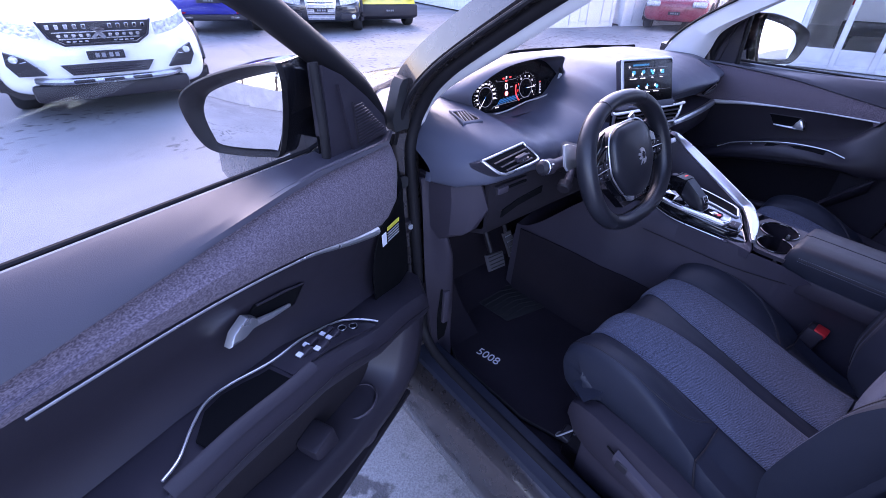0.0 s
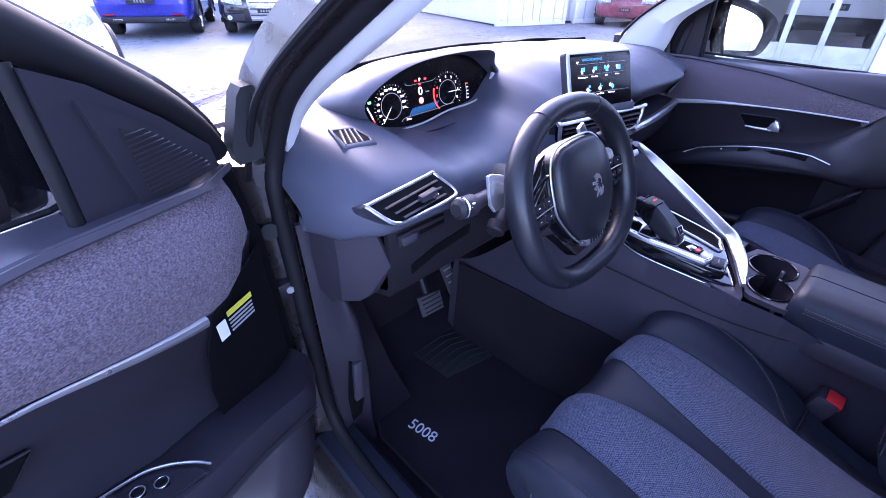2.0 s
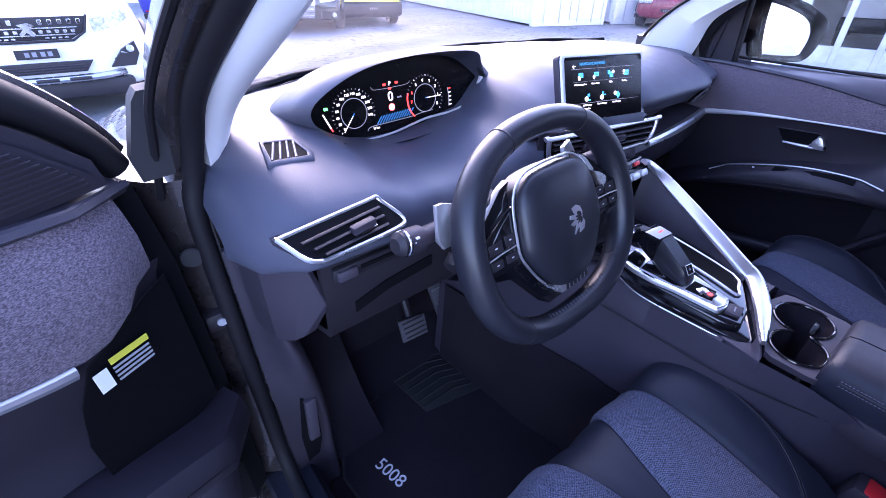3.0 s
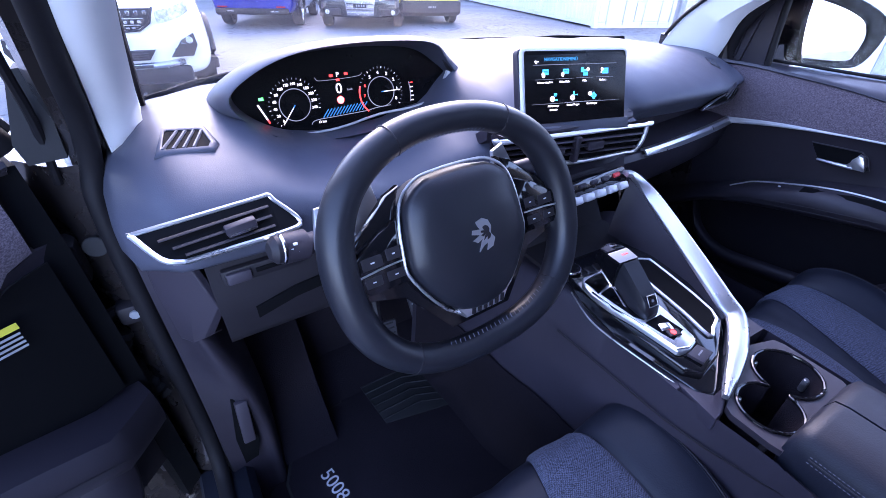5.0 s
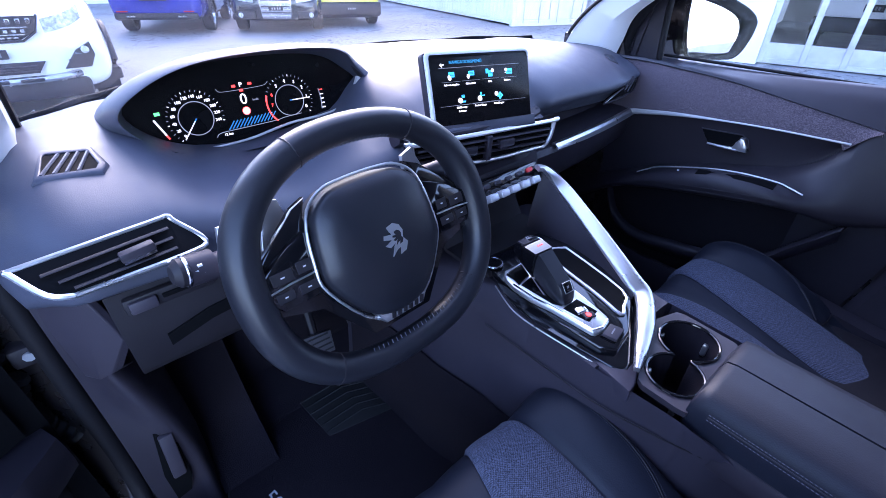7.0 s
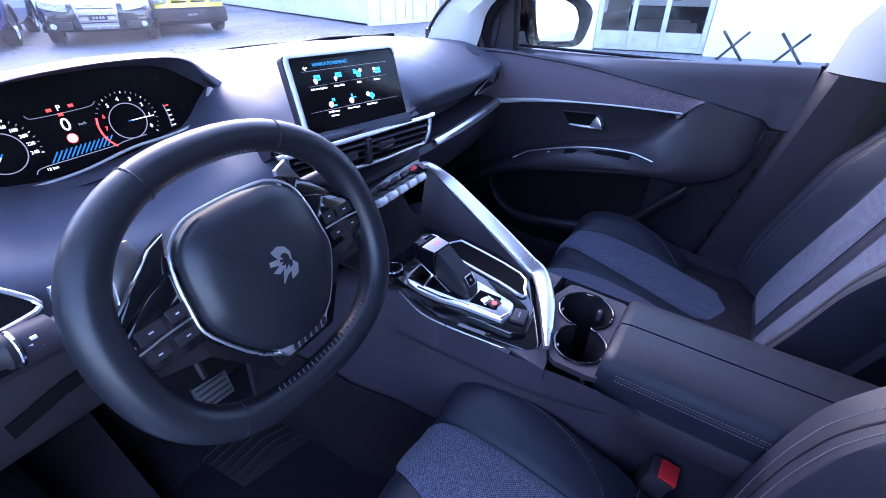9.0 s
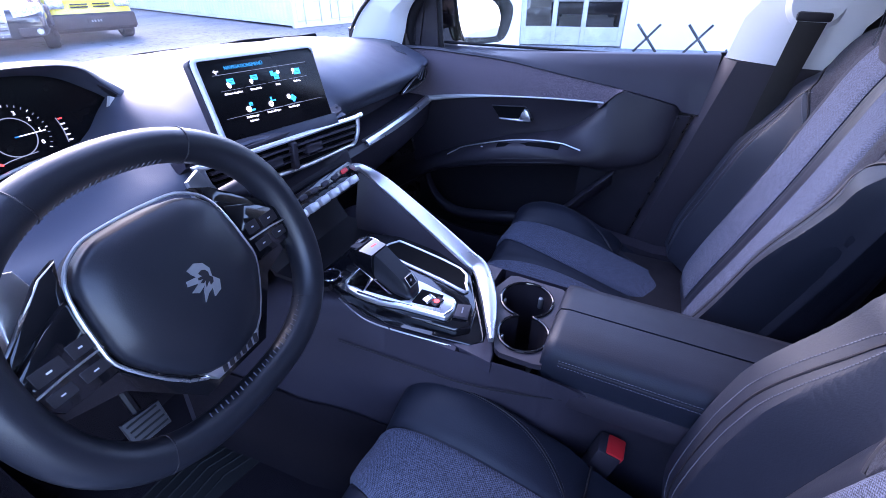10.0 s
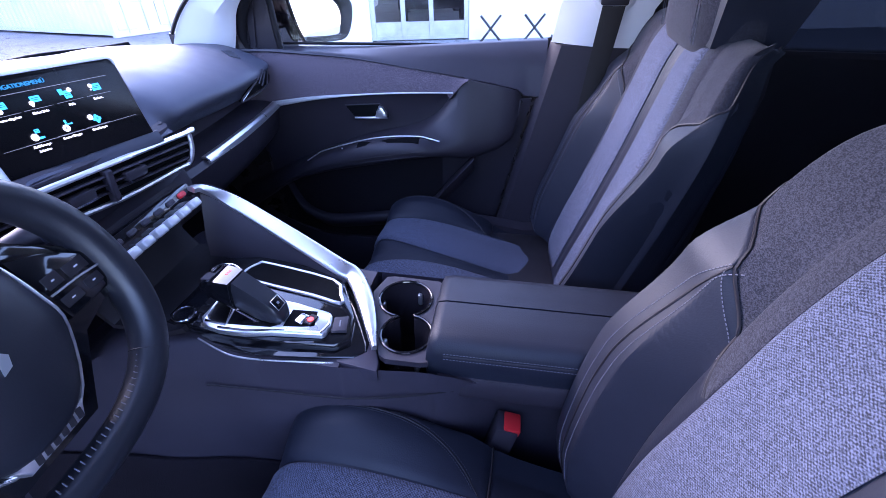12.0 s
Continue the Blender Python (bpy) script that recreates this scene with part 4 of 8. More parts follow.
def car_door(name, label, at, sg, dz, rise, belt_n, dza):
    """A front door in its own axes: u from the hinge to the rear, n into the cabin, z up. sg mirrors n."""
    root = thing(name, None, label, "car door", local=at)
    L = 0.80
    DOOR_IN = (0.4, sg * 1.0, 1.2)

    def P(u, n, z, r=True):
        u2 = min(u, 0.80 - 0.20 * max(0, 1.05 - z) if r else u)  # the rear edge leans
        return Vector((u2, sg * n, z + dz + (rise * u if r else 0)))

    # outer skin and frame
    rows = [[P(u, n, z) for u in (-0.09, 0.25, 0.6, L)] for n, z in ((-0.075, 1.072), (-0.13, 0.96), (-0.15, 0.8), (-0.15, 0.6), (-0.12, 0.40), (-0.08, 0.30))]
    part("outer_skin", skin(rows, 0.01), PAINT, root)
    # Edge face coloured near black for the shade in the hinge gap.
    part("shut_face", loft([[P(-0.09, n, z), P(-0.085, n2, z), P(-0.055, n2, z), P(-0.06, n, z)] for n, n2, z in ((-0.08, -0.02, 0.30), (-0.14, -0.005, 0.5), (-0.14, 0.0, 0.8), (-0.12, -0.005, 0.98), (-0.085, -0.03, 1.085))]), SHADE_BLACK, root)
    # inner panel, in bands from the belt to the bottom
    us = [-0.075, -0.05, -0.02, 0.0, 0.03, 0.06, 0.09, 0.12, 0.18, 0.25, 0.33, 0.42, 0.5, 0.58, 0.605, 0.622, 0.66, 0.72, 0.77, L]

    def band(name, prof, material, lab="", lo=0, hi=None):
        rows = []
        for u in us[lo:hi]:
            k = min(max((u + 0.075) / 0.075, 0), 1)
            rows.append([P(u, -0.03 * (1 - k) + n * mix(0.7, 1, k), z) for n, z in prof(u)])
        return part(name, skin(rows, 0.012, None, DOOR_IN), material, root, lab)

    def zp(u):  # lower edge of the leather pad
        return min(1.088, 1.1135 - 0.125 * max(u, 0))

    def zc(u):  # bright strip
        return eased([(-0.075, 0.995), (-0.02, 0.986), (0.01, 0.960), (0.035, 0.944), (0.075, 0.941), (0.143, 0.953), (0.19, 0.965), (0.26, 0.982), (0.44, 1.0), (0.8, 1.004)], u)

    def za(u):  # armrest top
        return keyed([(-0.1, [(0.745,)]), (0.15, [(0.790,)]), (0.35, [(0.845,)]), (0.5, [(0.860,)]), (1.0, [(0.87,)])], u)[0][0] + dza

    if sg > 0:
        band("upper_pad", lambda u: [(belt_n - 0.02, 1.088), (belt_n, 1.098), (belt_n + 0.018, 1.092), (0.004, mix(1.092, zp(u), 0.5)), (0.020, zp(u) + 0.008), (0.024, zp(u) + 0.002), (0.014, zp(u) - 0.004)], DOOR_PAD, "dark soft upper door pad")
        band("cloth_insert", lambda u: [(0.008, zp(u) + 0.001), (0.013, zp(u) - 0.008), (0.023, zp(u) - 0.022), (0.034, mix(zp(u), zc(u), 0.5)), (0.034, zc(u) + 0.012), (0.03, zc(u) + 0.003)], DOOR_CLOTH, "mauve-grey melange cloth insert", 1)
        part("bright_strip", tube([P(u, 0.0325, zc(u) - 0.001) for u in [0.072 + 0.0215 * k for k in range(26)]], [mix(0.0066, 0.0014, min(1, k / 10)) for k in range(26)], 8, flat=1.2), CHROME, root, "satin chrome strip")
        band("middle_panel", lambda u: [(0.026, zc(u)), (0.024, zc(u) - 0.012), (0.004, mix(zc(u), za(u), 0.45)), (-0.004, za(u) + 0.05), (0.0, za(u) + 0.02), (0.014, za(u) + 0.0005)], DOOR_BLACK, "black door panel")
        ar = band("armrest", lambda u: [(0.008, za(u) - 0.002), (0.05, za(u)), (0.086, za(u) - 0.004), (0.098, za(u) - 0.018), (0.10, za(u) - 0.045), (0.088, za(u) - 0.068), (0.05, za(u) - 0.075)], DOOR_BLACK, "black soft armrest")
        for off in (0.0, 0.008):
            part("stitch_line", tube([P(u, 0.1005 - off * 0.3, za(u) - 0.036 - off) for u in [0.04 * k for k in range(24)]], 0.0009, 5), DARK, ar)
        band("lower_panel", lambda u: [(0.03, za(u) - 0.06), (0.018, za(u) - 0.12), (0.010, 0.60), (0.012, 0.55)], DARK, "black recessed lower panel")
    else:
        def Q(u, n, z):
            return Vector((u, -n, z))

        def panel(name, us, cols, material, lab=""):
            return part(name, skin([[Q(u, n, z) for n, z in cols(u)] for u in us], 0.010, None, DOOR_IN), material, root, lab, sharp=60)

        def steps(a, b, n):
            return [mix(a, b, k / n) for k in range(n + 1)]

        end = lambda z: 0.806 - 0.206 * max(0, 1.065 - z)
        zbelt = lambda u: eased([(-0.08, 1.024), (0.03, 1.029), (0.36, 1.037), (0.79, 1.066), (0.82, 1.067)], u)
        zpad = lambda u: eased([(-0.08, 1.026), (0.04, 1.024), (0.10, 1.026), (0.18, 1.0235), (0.32, 1.0165), (0.46, 0.999), (0.614, 0.979), (0.74, 0.957), (0.745, 0.950), (0.752, 0.944), (0.83, 0.940)], u)
        zstrip = lambda u: eased([(-0.08, 0.875), (0.05, 0.888), (0.108, 0.900), (0.23, 0.921), (0.41, 0.939), (0.58, 0.9475), (0.65, 0.949)], u)
        zf = lambda u: eased([(-0.08, 0.63), (0.05, 0.692), (0.12, 0.728), (0.19, 0.762), (0.27, 0.793), (0.35, 0.824), (0.42, 0.841), (0.495, 0.864), (0.543, 0.895), (0.578, 0.941), (0.600, 0.967), (0.616, 0.9785), (0.64, 0.9745), (0.735, 0.9575), (0.744, 0.950), (0.749, 0.937)], u)
        zo = lambda u: eased([(-0.08, 0.60), (0.05, 0.682), (0.12, 0.720), (0.19, 0.762), (0.24, 0.790), (0.344, 0.822), (0.42, 0.837), (0.495, 0.842), (0.55, 0.834), (0.62, 0.825)], u)
        zb = lambda u: eased([(-0.08, 0.55), (0.05, 0.640), (0.12, 0.690), (0.19, 0.722), (0.28, 0.748), (0.44, 0.781), (0.51, 0.794), (0.56, 0.792), (0.62, 0.784), (0.665, 0.793), (0.71, 0.814), (0.735, 0.840), (0.744, 0.875), (0.749, 0.925)], u)
        rear = [(z, end(z)) for z in steps(1.068, 0.44, 14)]
        panel("upper_pad", steps(-0.075, 0.60, 22) + steps(0.614, 0.80, 12), lambda u: [(-0.055, zbelt(u) - 0.012), (-0.040, zbelt(u) - 0.001), (-0.026, zbelt(u) - 0.004), (-0.006, mix(zbelt(u), zpad(u), 0.5)), (0.012, zpad(u) + 0.006), (0.015, zpad(u) + 0.001), (0.006, zpad(u) - 0.004)], DOOR_PAD, "dark soft upper door pad")
        low_c = lambda u: zstrip(u) if u < 0.572 else zf(u) - 0.003
        panel("cloth_insert", steps(-0.06, 0.56, 24) + steps(0.572, 0.616, 6), lambda u: [(0.004, zpad(u) + 0.001), (0.010, mix(zpad(u), low_c(u), 0.06)), (0.018, mix(zpad(u), low_c(u), 0.3)), (0.024, mix(zpad(u), low_c(u), 0.7)), (0.026, low_c(u) + 0.001), (0.014, low_c(u) - 0.002)], DOOR_CLOTH, "mauve-grey melange cloth insert")
        part("bright_strip", tube([Q(u, 0.030, zstrip(u)) for u in steps(0.10, 0.580, 26)], [mix(0.0064, 0.0018, min(1, k / 13)) for k in range(27)], 8, flat=1.2), SILVER, root, "satin chrome strip")
        panel("middle_panel", steps(-0.06, 0.579, 34), lambda u: [(0.018, zstrip(u)), (0.017, mix(zstrip(u), zf(u), 0.08)), (0.008, mix(zstrip(u), zf(u), 0.45)), (0.004, mix(zstrip(u), zf(u), 0.8)), (0.006, zf(u) - 0.003)], DOOR_BLACK, "black door panel")
        arm = lambda u: eased([(-0.08, 0.3), (0.1, 0.75), (0.2, 1.0), (0.50, 1.0), (0.58, 0.55), (0.66, 0.12), (0.72, 0.0), (0.75, 0.0)], u)

        def elbow(u):
            a, t, b = arm(u), zf(u), zb(u)
            o = min(zo(u), t - 0.001)
            flat = eased([(0.5, 1.0), (0.68, 1.0), (0.73, 0.75), (0.749, 0.35)], u)
            high = [(0.010, t + 0.001), (0.018, t), (0.042, mix(t, o, 0.5)), (0.070, o), (0.091, o - 0.010), (0.100, mix(o, b, 0.5)), (0.098, mix(o, b, 0.8)), (0.090, b + 0.003), (0.070, b - 0.006)]
            low = [(0.006, t + 0.001), (0.021, t - 0.002), (0.026, mix(t, b, 0.2)), (0.031, mix(t, b, 0.42)), (0.036, mix(t, b, 0.62)), (0.040, mix(t, b, 0.78)), (0.040, mix(t, b, 0.9)), (0.036, b + 0.003), (0.008, b - 0.002)]
            return [(mix(n0 * flat, n1, a), mix(z0, z1, a)) for (n1, z1), (n0, z0) in zip(high, low)]
        ar = panel("armrest", steps(-0.07, 0.50, 26) + steps(0.51, 0.735, 30) + steps(0.737, 0.749, 6), elbow, DOOR_BLACK, "dark soft armrest and elbow panel")
        for off in (0.0, 0.011):
            part("stitch_line", tube([Q(u, 0.0995 * arm(u) + 0.0015, mix(zo(u), zb(u), 0.55) - off) for u in steps(0.16, 0.52, 26)], 0.0008, 5), DARK, ar)
        root_rows = [[Q(mix(0.55, e, f), n, z) for f, n in ((0, 0.004), (0.5, 0.008), (0.9, 0.009), (0.985, 0.005), (1, -0.03))] for z, e in rear if z < 0.96]
        part("rear_panel", skin(root_rows, 0.006, None, DOOR_IN), DOOR_BLACK, root, "black rear door panel", sharp=60)
        part("rear_edge", skin([[Q(e - k, -0.004 - d, z), Q(e - 0.003, -0.005 - d, z), Q(e + 0.004, -0.012 - d, z), Q(e + 0.006, -0.075, z)] for z, e, k, d in [(z, e, 0.03, 0.0) if z < 0.96 else (z, e, 0.006, 0.03) for z, e in rear]], 0.004, None, DOOR_IN), SEAL, root, "black rear door edge")
        panel("lower_panel", steps(-0.07, 0.60, 20), lambda u: [(0.03, zb(u) + 0.01), (0.0, zb(u) - 0.03), (-0.004, 0.60), (0.0, 0.44)], DARK, "black recessed lower panel")
    # map pocket: a broad lip standing off the panel
    if sg > 0:
        lip = [(0.060, 0.735, -0.012, 0.735), (0.078, 0.680, -0.008, 0.670), (0.095, 0.635, 0.005, 0.610), (0.115, 0.605, 0.030, 0.555), (0.15, 0.590, 0.09, 0.528), (0.20, 0.592, 0.16, 0.523), (0.28, 0.602, 0.25, 0.535), (0.36, 0.622, 0.35, 0.560), (0.45, 0.652, 0.44, 0.590), (0.60, 0.700, 0.60, 0.640), (0.74, 0.740, 0.74, 0.680)]
        rows = []
        for a, b, c, d in [q1 + q2 for q1, q2 in zip([tuple(q[1:]) for q in curve([(0, q[0], q[1]) for q in lip], 4)], [tuple(q[1:]) for q in curve([(0, q[2], q[3]) for q in lip], 4)])]:
            rows.append([P(mix(a, c, -0.25), 0.012, mix(b, d, -0.15), False), P(a, 0.066, b, False), P(mix(a, c, 0.08), 0.076, mix(b, d, 0.08), False), P(mix(a, c, 0.5), 0.088, mix(b, d, 0.5), False), P(mix(a, c, 0.92), 0.084, mix(b, d, 0.92), False), P(c, 0.074, d, False), P(c, 0.02, d - 0.012, False)])
        part("map_pocket", skin(rows, 0.008, None, DOOR_IN), DOOR_BLACK, root, "black plastic map pocket lip", sharp=60)
        cupb = [[P(0.205 + 0.046 * k * math.cos(w), 0.036 + 0.034 * k * math.sin(w), z, False) for w in [6.28318 * j / 24 for j in range(24)]] for z, k in ((0.47, 0.8), (0.57, 1.0), (0.598, 1.06), (0.600, 0.98), (0.57, 0.90), (0.48, 0.7), (0.475, 0.05))]
        part("bottle_cup", loft(cupb), TRIM, root, "rounded bottle cup")
        part("pocket_divider", block(-0.028, 0.03, -0.02, 0.03, -0.05, 0.055, 0.008, 2, Matrix.Translation(P(0.325, 0.03, 0.60, False)) @ pose(0, 0, 0, 0, 8, 0)), DOOR_BLACK, root)
        part("pocket_floor", block(0.05, 0.74, 0.0, 0.07, 0.46, 0.475, 0.004, 1), DARK, root)
    else:
        rows = []
        for u in us[3:]:
            f = math.sin(min(max((u) / 0.25, 0), 1) * math.pi / 2)
            rows.append([P(u, mix(0.02, n, f), z + 0.06 * (1 - f)) for n, z in ((0.055, 0.575), (0.075, 0.58), (0.085, 0.55), (0.08, 0.42), (0.05, 0.345), (0.0, 0.33))])
        part("map_pocket", skin(rows, 0.014, None, DOOR_IN), DOOR_BLACK, root, "black plastic map pocket")
    if sg < 0:
        ridge = [(0.640, 0.040, 0.835), (0.614, 0.052, 0.808), (0.575, 0.060, 0.765), (0.540, 0.066, 0.722), (0.50, 0.070, 0.690), (0.42, 0.074, 0.668), (0.32, 0.074, 0.652), (0.22, 0.070, 0.640), (0.15, 0.058, 0.660), (0.11, 0.040, 0.700), (0.08, 0.02, 0.760)]
        rows = [[P(u, n - 0.02, z + 0.004), P(u, n, z + 0.006), P(u, n + 0.008, z - 0.003), P(u, n + 0.006, z - 0.018), P(u, n - 0.03, z - 0.05)] for u, n, z in [tuple(q) for q in curve(ridge, 5)]]
        part("pocket_edge", skin(rows, 0.006, None, DOOR_IN), DOOR_BLACK, root, "rounded pocket edge", sharp=60)
    # door pull and release
    hp = Matrix(((1, 0, 0, 0), (0, 0, sg, 0.0), (rise, 1, 0, dz), (0, 0, 0, 1)))  # (u, z, n) to the door's axes
    if sg > 0:
        rec = part("handle_recess", slab([(0.386, 0.925), (0.352, 0.944), (0.299, 0.935), (0.262, 0.926), (0.288, 0.899), (0.346, 0.906)], hp @ pose(0, 0, 0.010), 0.004), SHADE_BLACK, root, "dark door handle recess")
        part("recess_edge", tube([hp @ Vector((a, b, 0.015)) for a, b in ((0.352, 0.944), (0.299, 0.935), (0.262, 0.926), (0.288, 0.899))], 0.0022, 6), DOOR_BLACK, rec)
        part("release_handle", join(slab([(0.416, 0.916), (0.404, 0.933), (0.380, 0.946), (0.366, 0.936), (0.364, 0.922), (0.392, 0.922)], hp @ pose(0, 0, 0.014), 0.014, 0.004), tube([hp @ Vector((0.372, 0.926, 0.022)), hp @ Vector((0.34, 0.918, 0.022)), hp @ Vector((0.300, 0.909, 0.018))], [0.006, 0.0045, 0.003], 8)), CHROME, rec, "satin chrome release handle")
    else:
        qm = plane_at(Q(0, 0, 0), (1, 0, 0), (0, 0, 1))
        rec = part("handle_recess", slab([(0.291, 0.899), (0.383, 0.907), (0.398, 0.899), (0.410, 0.874), (0.400, 0.870), (0.316, 0.866)], qm @ pose(0, 0, 0.012), 0.003), SHADE_BLACK, root, "dark door handle recess")
        part("recess_edge", tube([Q(a, 0.0145, b) for a, b in ((0.291, 0.899), (0.383, 0.907), (0.398, 0.899), (0.410, 0.874), (0.400, 0.870), (0.316, 0.866))], 0.0016, 6, True), DOOR_BLACK, rec)
        part("release_handle", join(slab([(0.372, 0.877), (0.382, 0.889), (0.384, 0.903), (0.394, 0.901), (0.404, 0.884), (0.406, 0.872), (0.372, 0.870)], qm @ pose(0, 0, 0.015), 0.013, 0.004), tube([Q(0.385, 0.024, 0.874), Q(0.352, 0.024, 0.8715), Q(0.316, 0.020, 0.869)], [0.0045, 0.0036, 0.0026], 8)), CHROME, rec, "satin chrome release handle")
    # switch panel with its bright outline
    if sg > 0:
        path = [P(u, n, za(u) + 0.006) for u, n in ((0.165, 0.080), (0.172, 0.060), (0.19, 0.036), (0.22, 0.024), (0.30, 0.030), (0.37, 0.032), (0.43, 0.022), (0.47, 0.024), (0.505, 0.042), (0.54, 0.066), (0.566, 0.074))]
    else:
        path = [Q(u, n, zo(u) + 0.003) for u, n in ((0.188, 0.080), (0.21, 0.072), (0.24, 0.069), (0.344, 0.067), (0.42, 0.067), (0.495, 0.068), (0.525, 0.070), (0.552, 0.074))]
    part("armrest_trim", tube(curve(path, 6), 0.0019, 8), CHROME, ar, "satin chrome outline")
    if sg > 0:
        rows = [[P(u, n, za(u) + 0.003) for n in (a, b)] for u, a, b in ((0.175, 0.066, 0.082), (0.20, 0.046, 0.080), (0.25, 0.030, 0.076), (0.30, 0.026, 0.078), (0.345, 0.028, 0.078), (0.372, 0.034, 0.076))]
        sw = part("switch_panel", skin(rows, 0.004, None, DOOR_IN), DOOR_BLACK, ar, "black window switch panel")
        for u, n in ((0.330, 0.058), (0.305, 0.047), (0.302, 0.067), (0.259, 0.039), (0.262, 0.055)):
            b = part("window_switch", block(-0.016, 0.014, -0.0065, 0.0065, -0.003, 0.008, 0.003, 2, Matrix.Translation(P(u, n, za(u)))), DOOR_BLACK, sw)
            part("switch_tip", block(-0.004, 0.004, -0.0045, 0.0045, 0.007, 0.0092, 0, 1, Matrix.Translation(P(u + 0.008, n, za(u)))), WHITE, sw)
        for u, n in ((0.228, 0.048), (0.208, 0.056)):
            part("mirror_control", disc(P(u, n, za(u) + 0.002), (0, 0, 1), 0.0075, 0.006, 20, 0.002), PIANO, sw)
            part("control_ring", tube([P(u + 0.0072 * math.cos(a), n + 0.0072 * math.sin(a), za(u) + 0.0078) for a in [k * 6.28318 / 20 for k in range(20)]], 0.0007, 6, True), CHROME, sw)
        cupu = (0.380, 0.395, 0.42, 0.45, 0.48, 0.515)
        rows = [[P(u, n, za(u) + 0.0025) for n in (a, 0.080)] for u, a in zip(cupu, (0.038, 0.036, 0.030, 0.026, 0.032, 0.060))]
        # Flush sheet, black in place of the shade down in the door pull.
        part("pull_cup", skin(rows, 0.003, None, DOOR_IN), SHADE_BLACK, ar, "black sheet for the shade in the door pull")
        rows = [[P(u, n, za(u) + h) for n, h in ((0.078, 0.001), (0.079, 0.005), (0.086, 0.004), (0.094, -0.006))] for u in (0.34,) + cupu + (0.53, 0.57)]
        part("pull_grip", skin(rows, 0.004, None, DOOR_IN), DOOR_BLACK, ar, "black soft pull grip", sharp=60)
        # Sheet laid over the panel; its black paints the shade of a recess.
        rec2 = part("hinge_recess", skin([[P(mix(-0.056, hi_, f), mix(0.014, 0.031, f), z - rise * mix(-0.056, hi_, f)) for f in (0, 0.33, 0.67, 1)] for z, hi_ in ((0.978, -0.015), (0.955, 0.028), (0.94, 0.062), (0.90, 0.085), (0.85, 0.098), (0.79, 0.098), (0.755, 0.06))], 0.002, None, DOOR_IN), SHADE_BLACK, root, "hinge end sheet with recess shade in its black")

        def on_rec(u, z, lift):
            return P(u, 0.030 + lift, z - rise * u)
        part("yellow_label", skin([[on_rec(u, z, 0.006) for u in (0.0, 0.022, 0.044)] for z in (0.931, 0.939)], 0.001, None, DOOR_IN), LABELY, rec2, "yellow warning label strip")
        for k in range(4):
            part("label_line", skin([[on_rec(u, z - 0.006 * k, 0.006) for u in (0.002, 0.022, 0.044)] for z in (0.924, 0.9265)], 0.001, None, DOOR_IN), LABELW, rec2)
        part("pale_label", skin([[on_rec(u, z, 0.006) for u in (0.049, 0.064)] for z in (0.905, 0.932)], 0.001, None, DOOR_IN), WHITE, rec2, "pale printed label")
    else:
        rows = [[Q(u, n, zo(u) + h) for n, h in ((0.072, 0.001), (0.080, -0.001), (0.089, -0.006))] for u in (0.335, 0.36, 0.42, 0.47, 0.50)]
        # Shade of the pull slot laid on as a thin black sheet.
        part("pull_cup", skin(rows, 0.003, None, DOOR_IN), SHADE_BLACK, ar, "black sheet for the shade in the pull slot")
        part("lock_lamp", disc(Q(0.292, 0.082, zo(0.292) - 0.003), (0, 0, 1), 0.003, 0.002, 8), WHITE, ar)
    # sail panel with its loudspeaker grille
    pl = lambda n: plane_at(P(0, n, 0, False), (1, 0, 0), (0, 0, 1))
    sp = part("sail_panel", slab([(-0.055, 1.092), (0.116, 1.092), (0.107, 1.246), (0.062, 1.222), (0.0, 1.172), (-0.05, 1.122)], pl(-0.014), 0.03 * sg, 0.003), DOOR_BLACK, root, "black sail panel")
    part("sail_ridge", slab([(-0.046, 1.094), (0.060, 1.094), (0.080, 1.212), (0.045, 1.190), (0.0, 1.152), (-0.040, 1.112)], pl(-0.0085), 0.012 * sg, 0.0055), DOOR_BLACK, sp, "raised sail moulding")
    spk = part("speaker_grille", slab([(-0.034, 1.100), (0.048, 1.104), (0.053, 1.178), (0.012, 1.150), (-0.030, 1.116)], pl(-0.0055), 0.004 * sg), DARK, sp, "ribbed loudspeaker grille")
    for k in range(13):
        z = 1.104 + 0.0055 * k
        part("grille_rib", tube([P(-0.034 + 1.02 * max(0, z - 1.108), -0.0048, z, False), P(0.048 + 0.06 * (z - 1.104), -0.0048, z, False)], 0.0012, 5), DOOR_BLACK, spk)
    part("division_bar", tube([P(0.122, -0.020, 1.088, False), P(0.118, -0.020, 1.16, False), P(0.112, -0.026, 1.250, False)], 0.0075, 14), SEAL, root, "black rubber division bar")
    # window surround and pane
    fr = [P(-0.088, -0.05, 1.090, False), P(-0.068, -0.05, 1.128, False), P(-0.028, -0.05, 1.175, False), P(0.032, -0.052, 1.226, False), P(0.115, -0.058, 1.294, False), P(0.168, -0.064, 1.335, False), P(0.28, -0.085, 1.41, False), P(0.42, -0.11, 1.468, False), P(0.6, -0.125, 1.500, False), P(L, -0.125, 1.495, False)]
    part("window_frame", tube(curve(fr, 6), [0.016 + 0.008 * min(1, k / 20) for k in range(len(curve(fr, 6)))], 12), SEAL, root, "black window frame")
    fr2 = [q + Vector((-0.012, -sg * 0.006, 0.017)) for q in fr]
    part("frame_edge", tube(curve(fr2, 6), 0.0085, 8), PAINT, root)
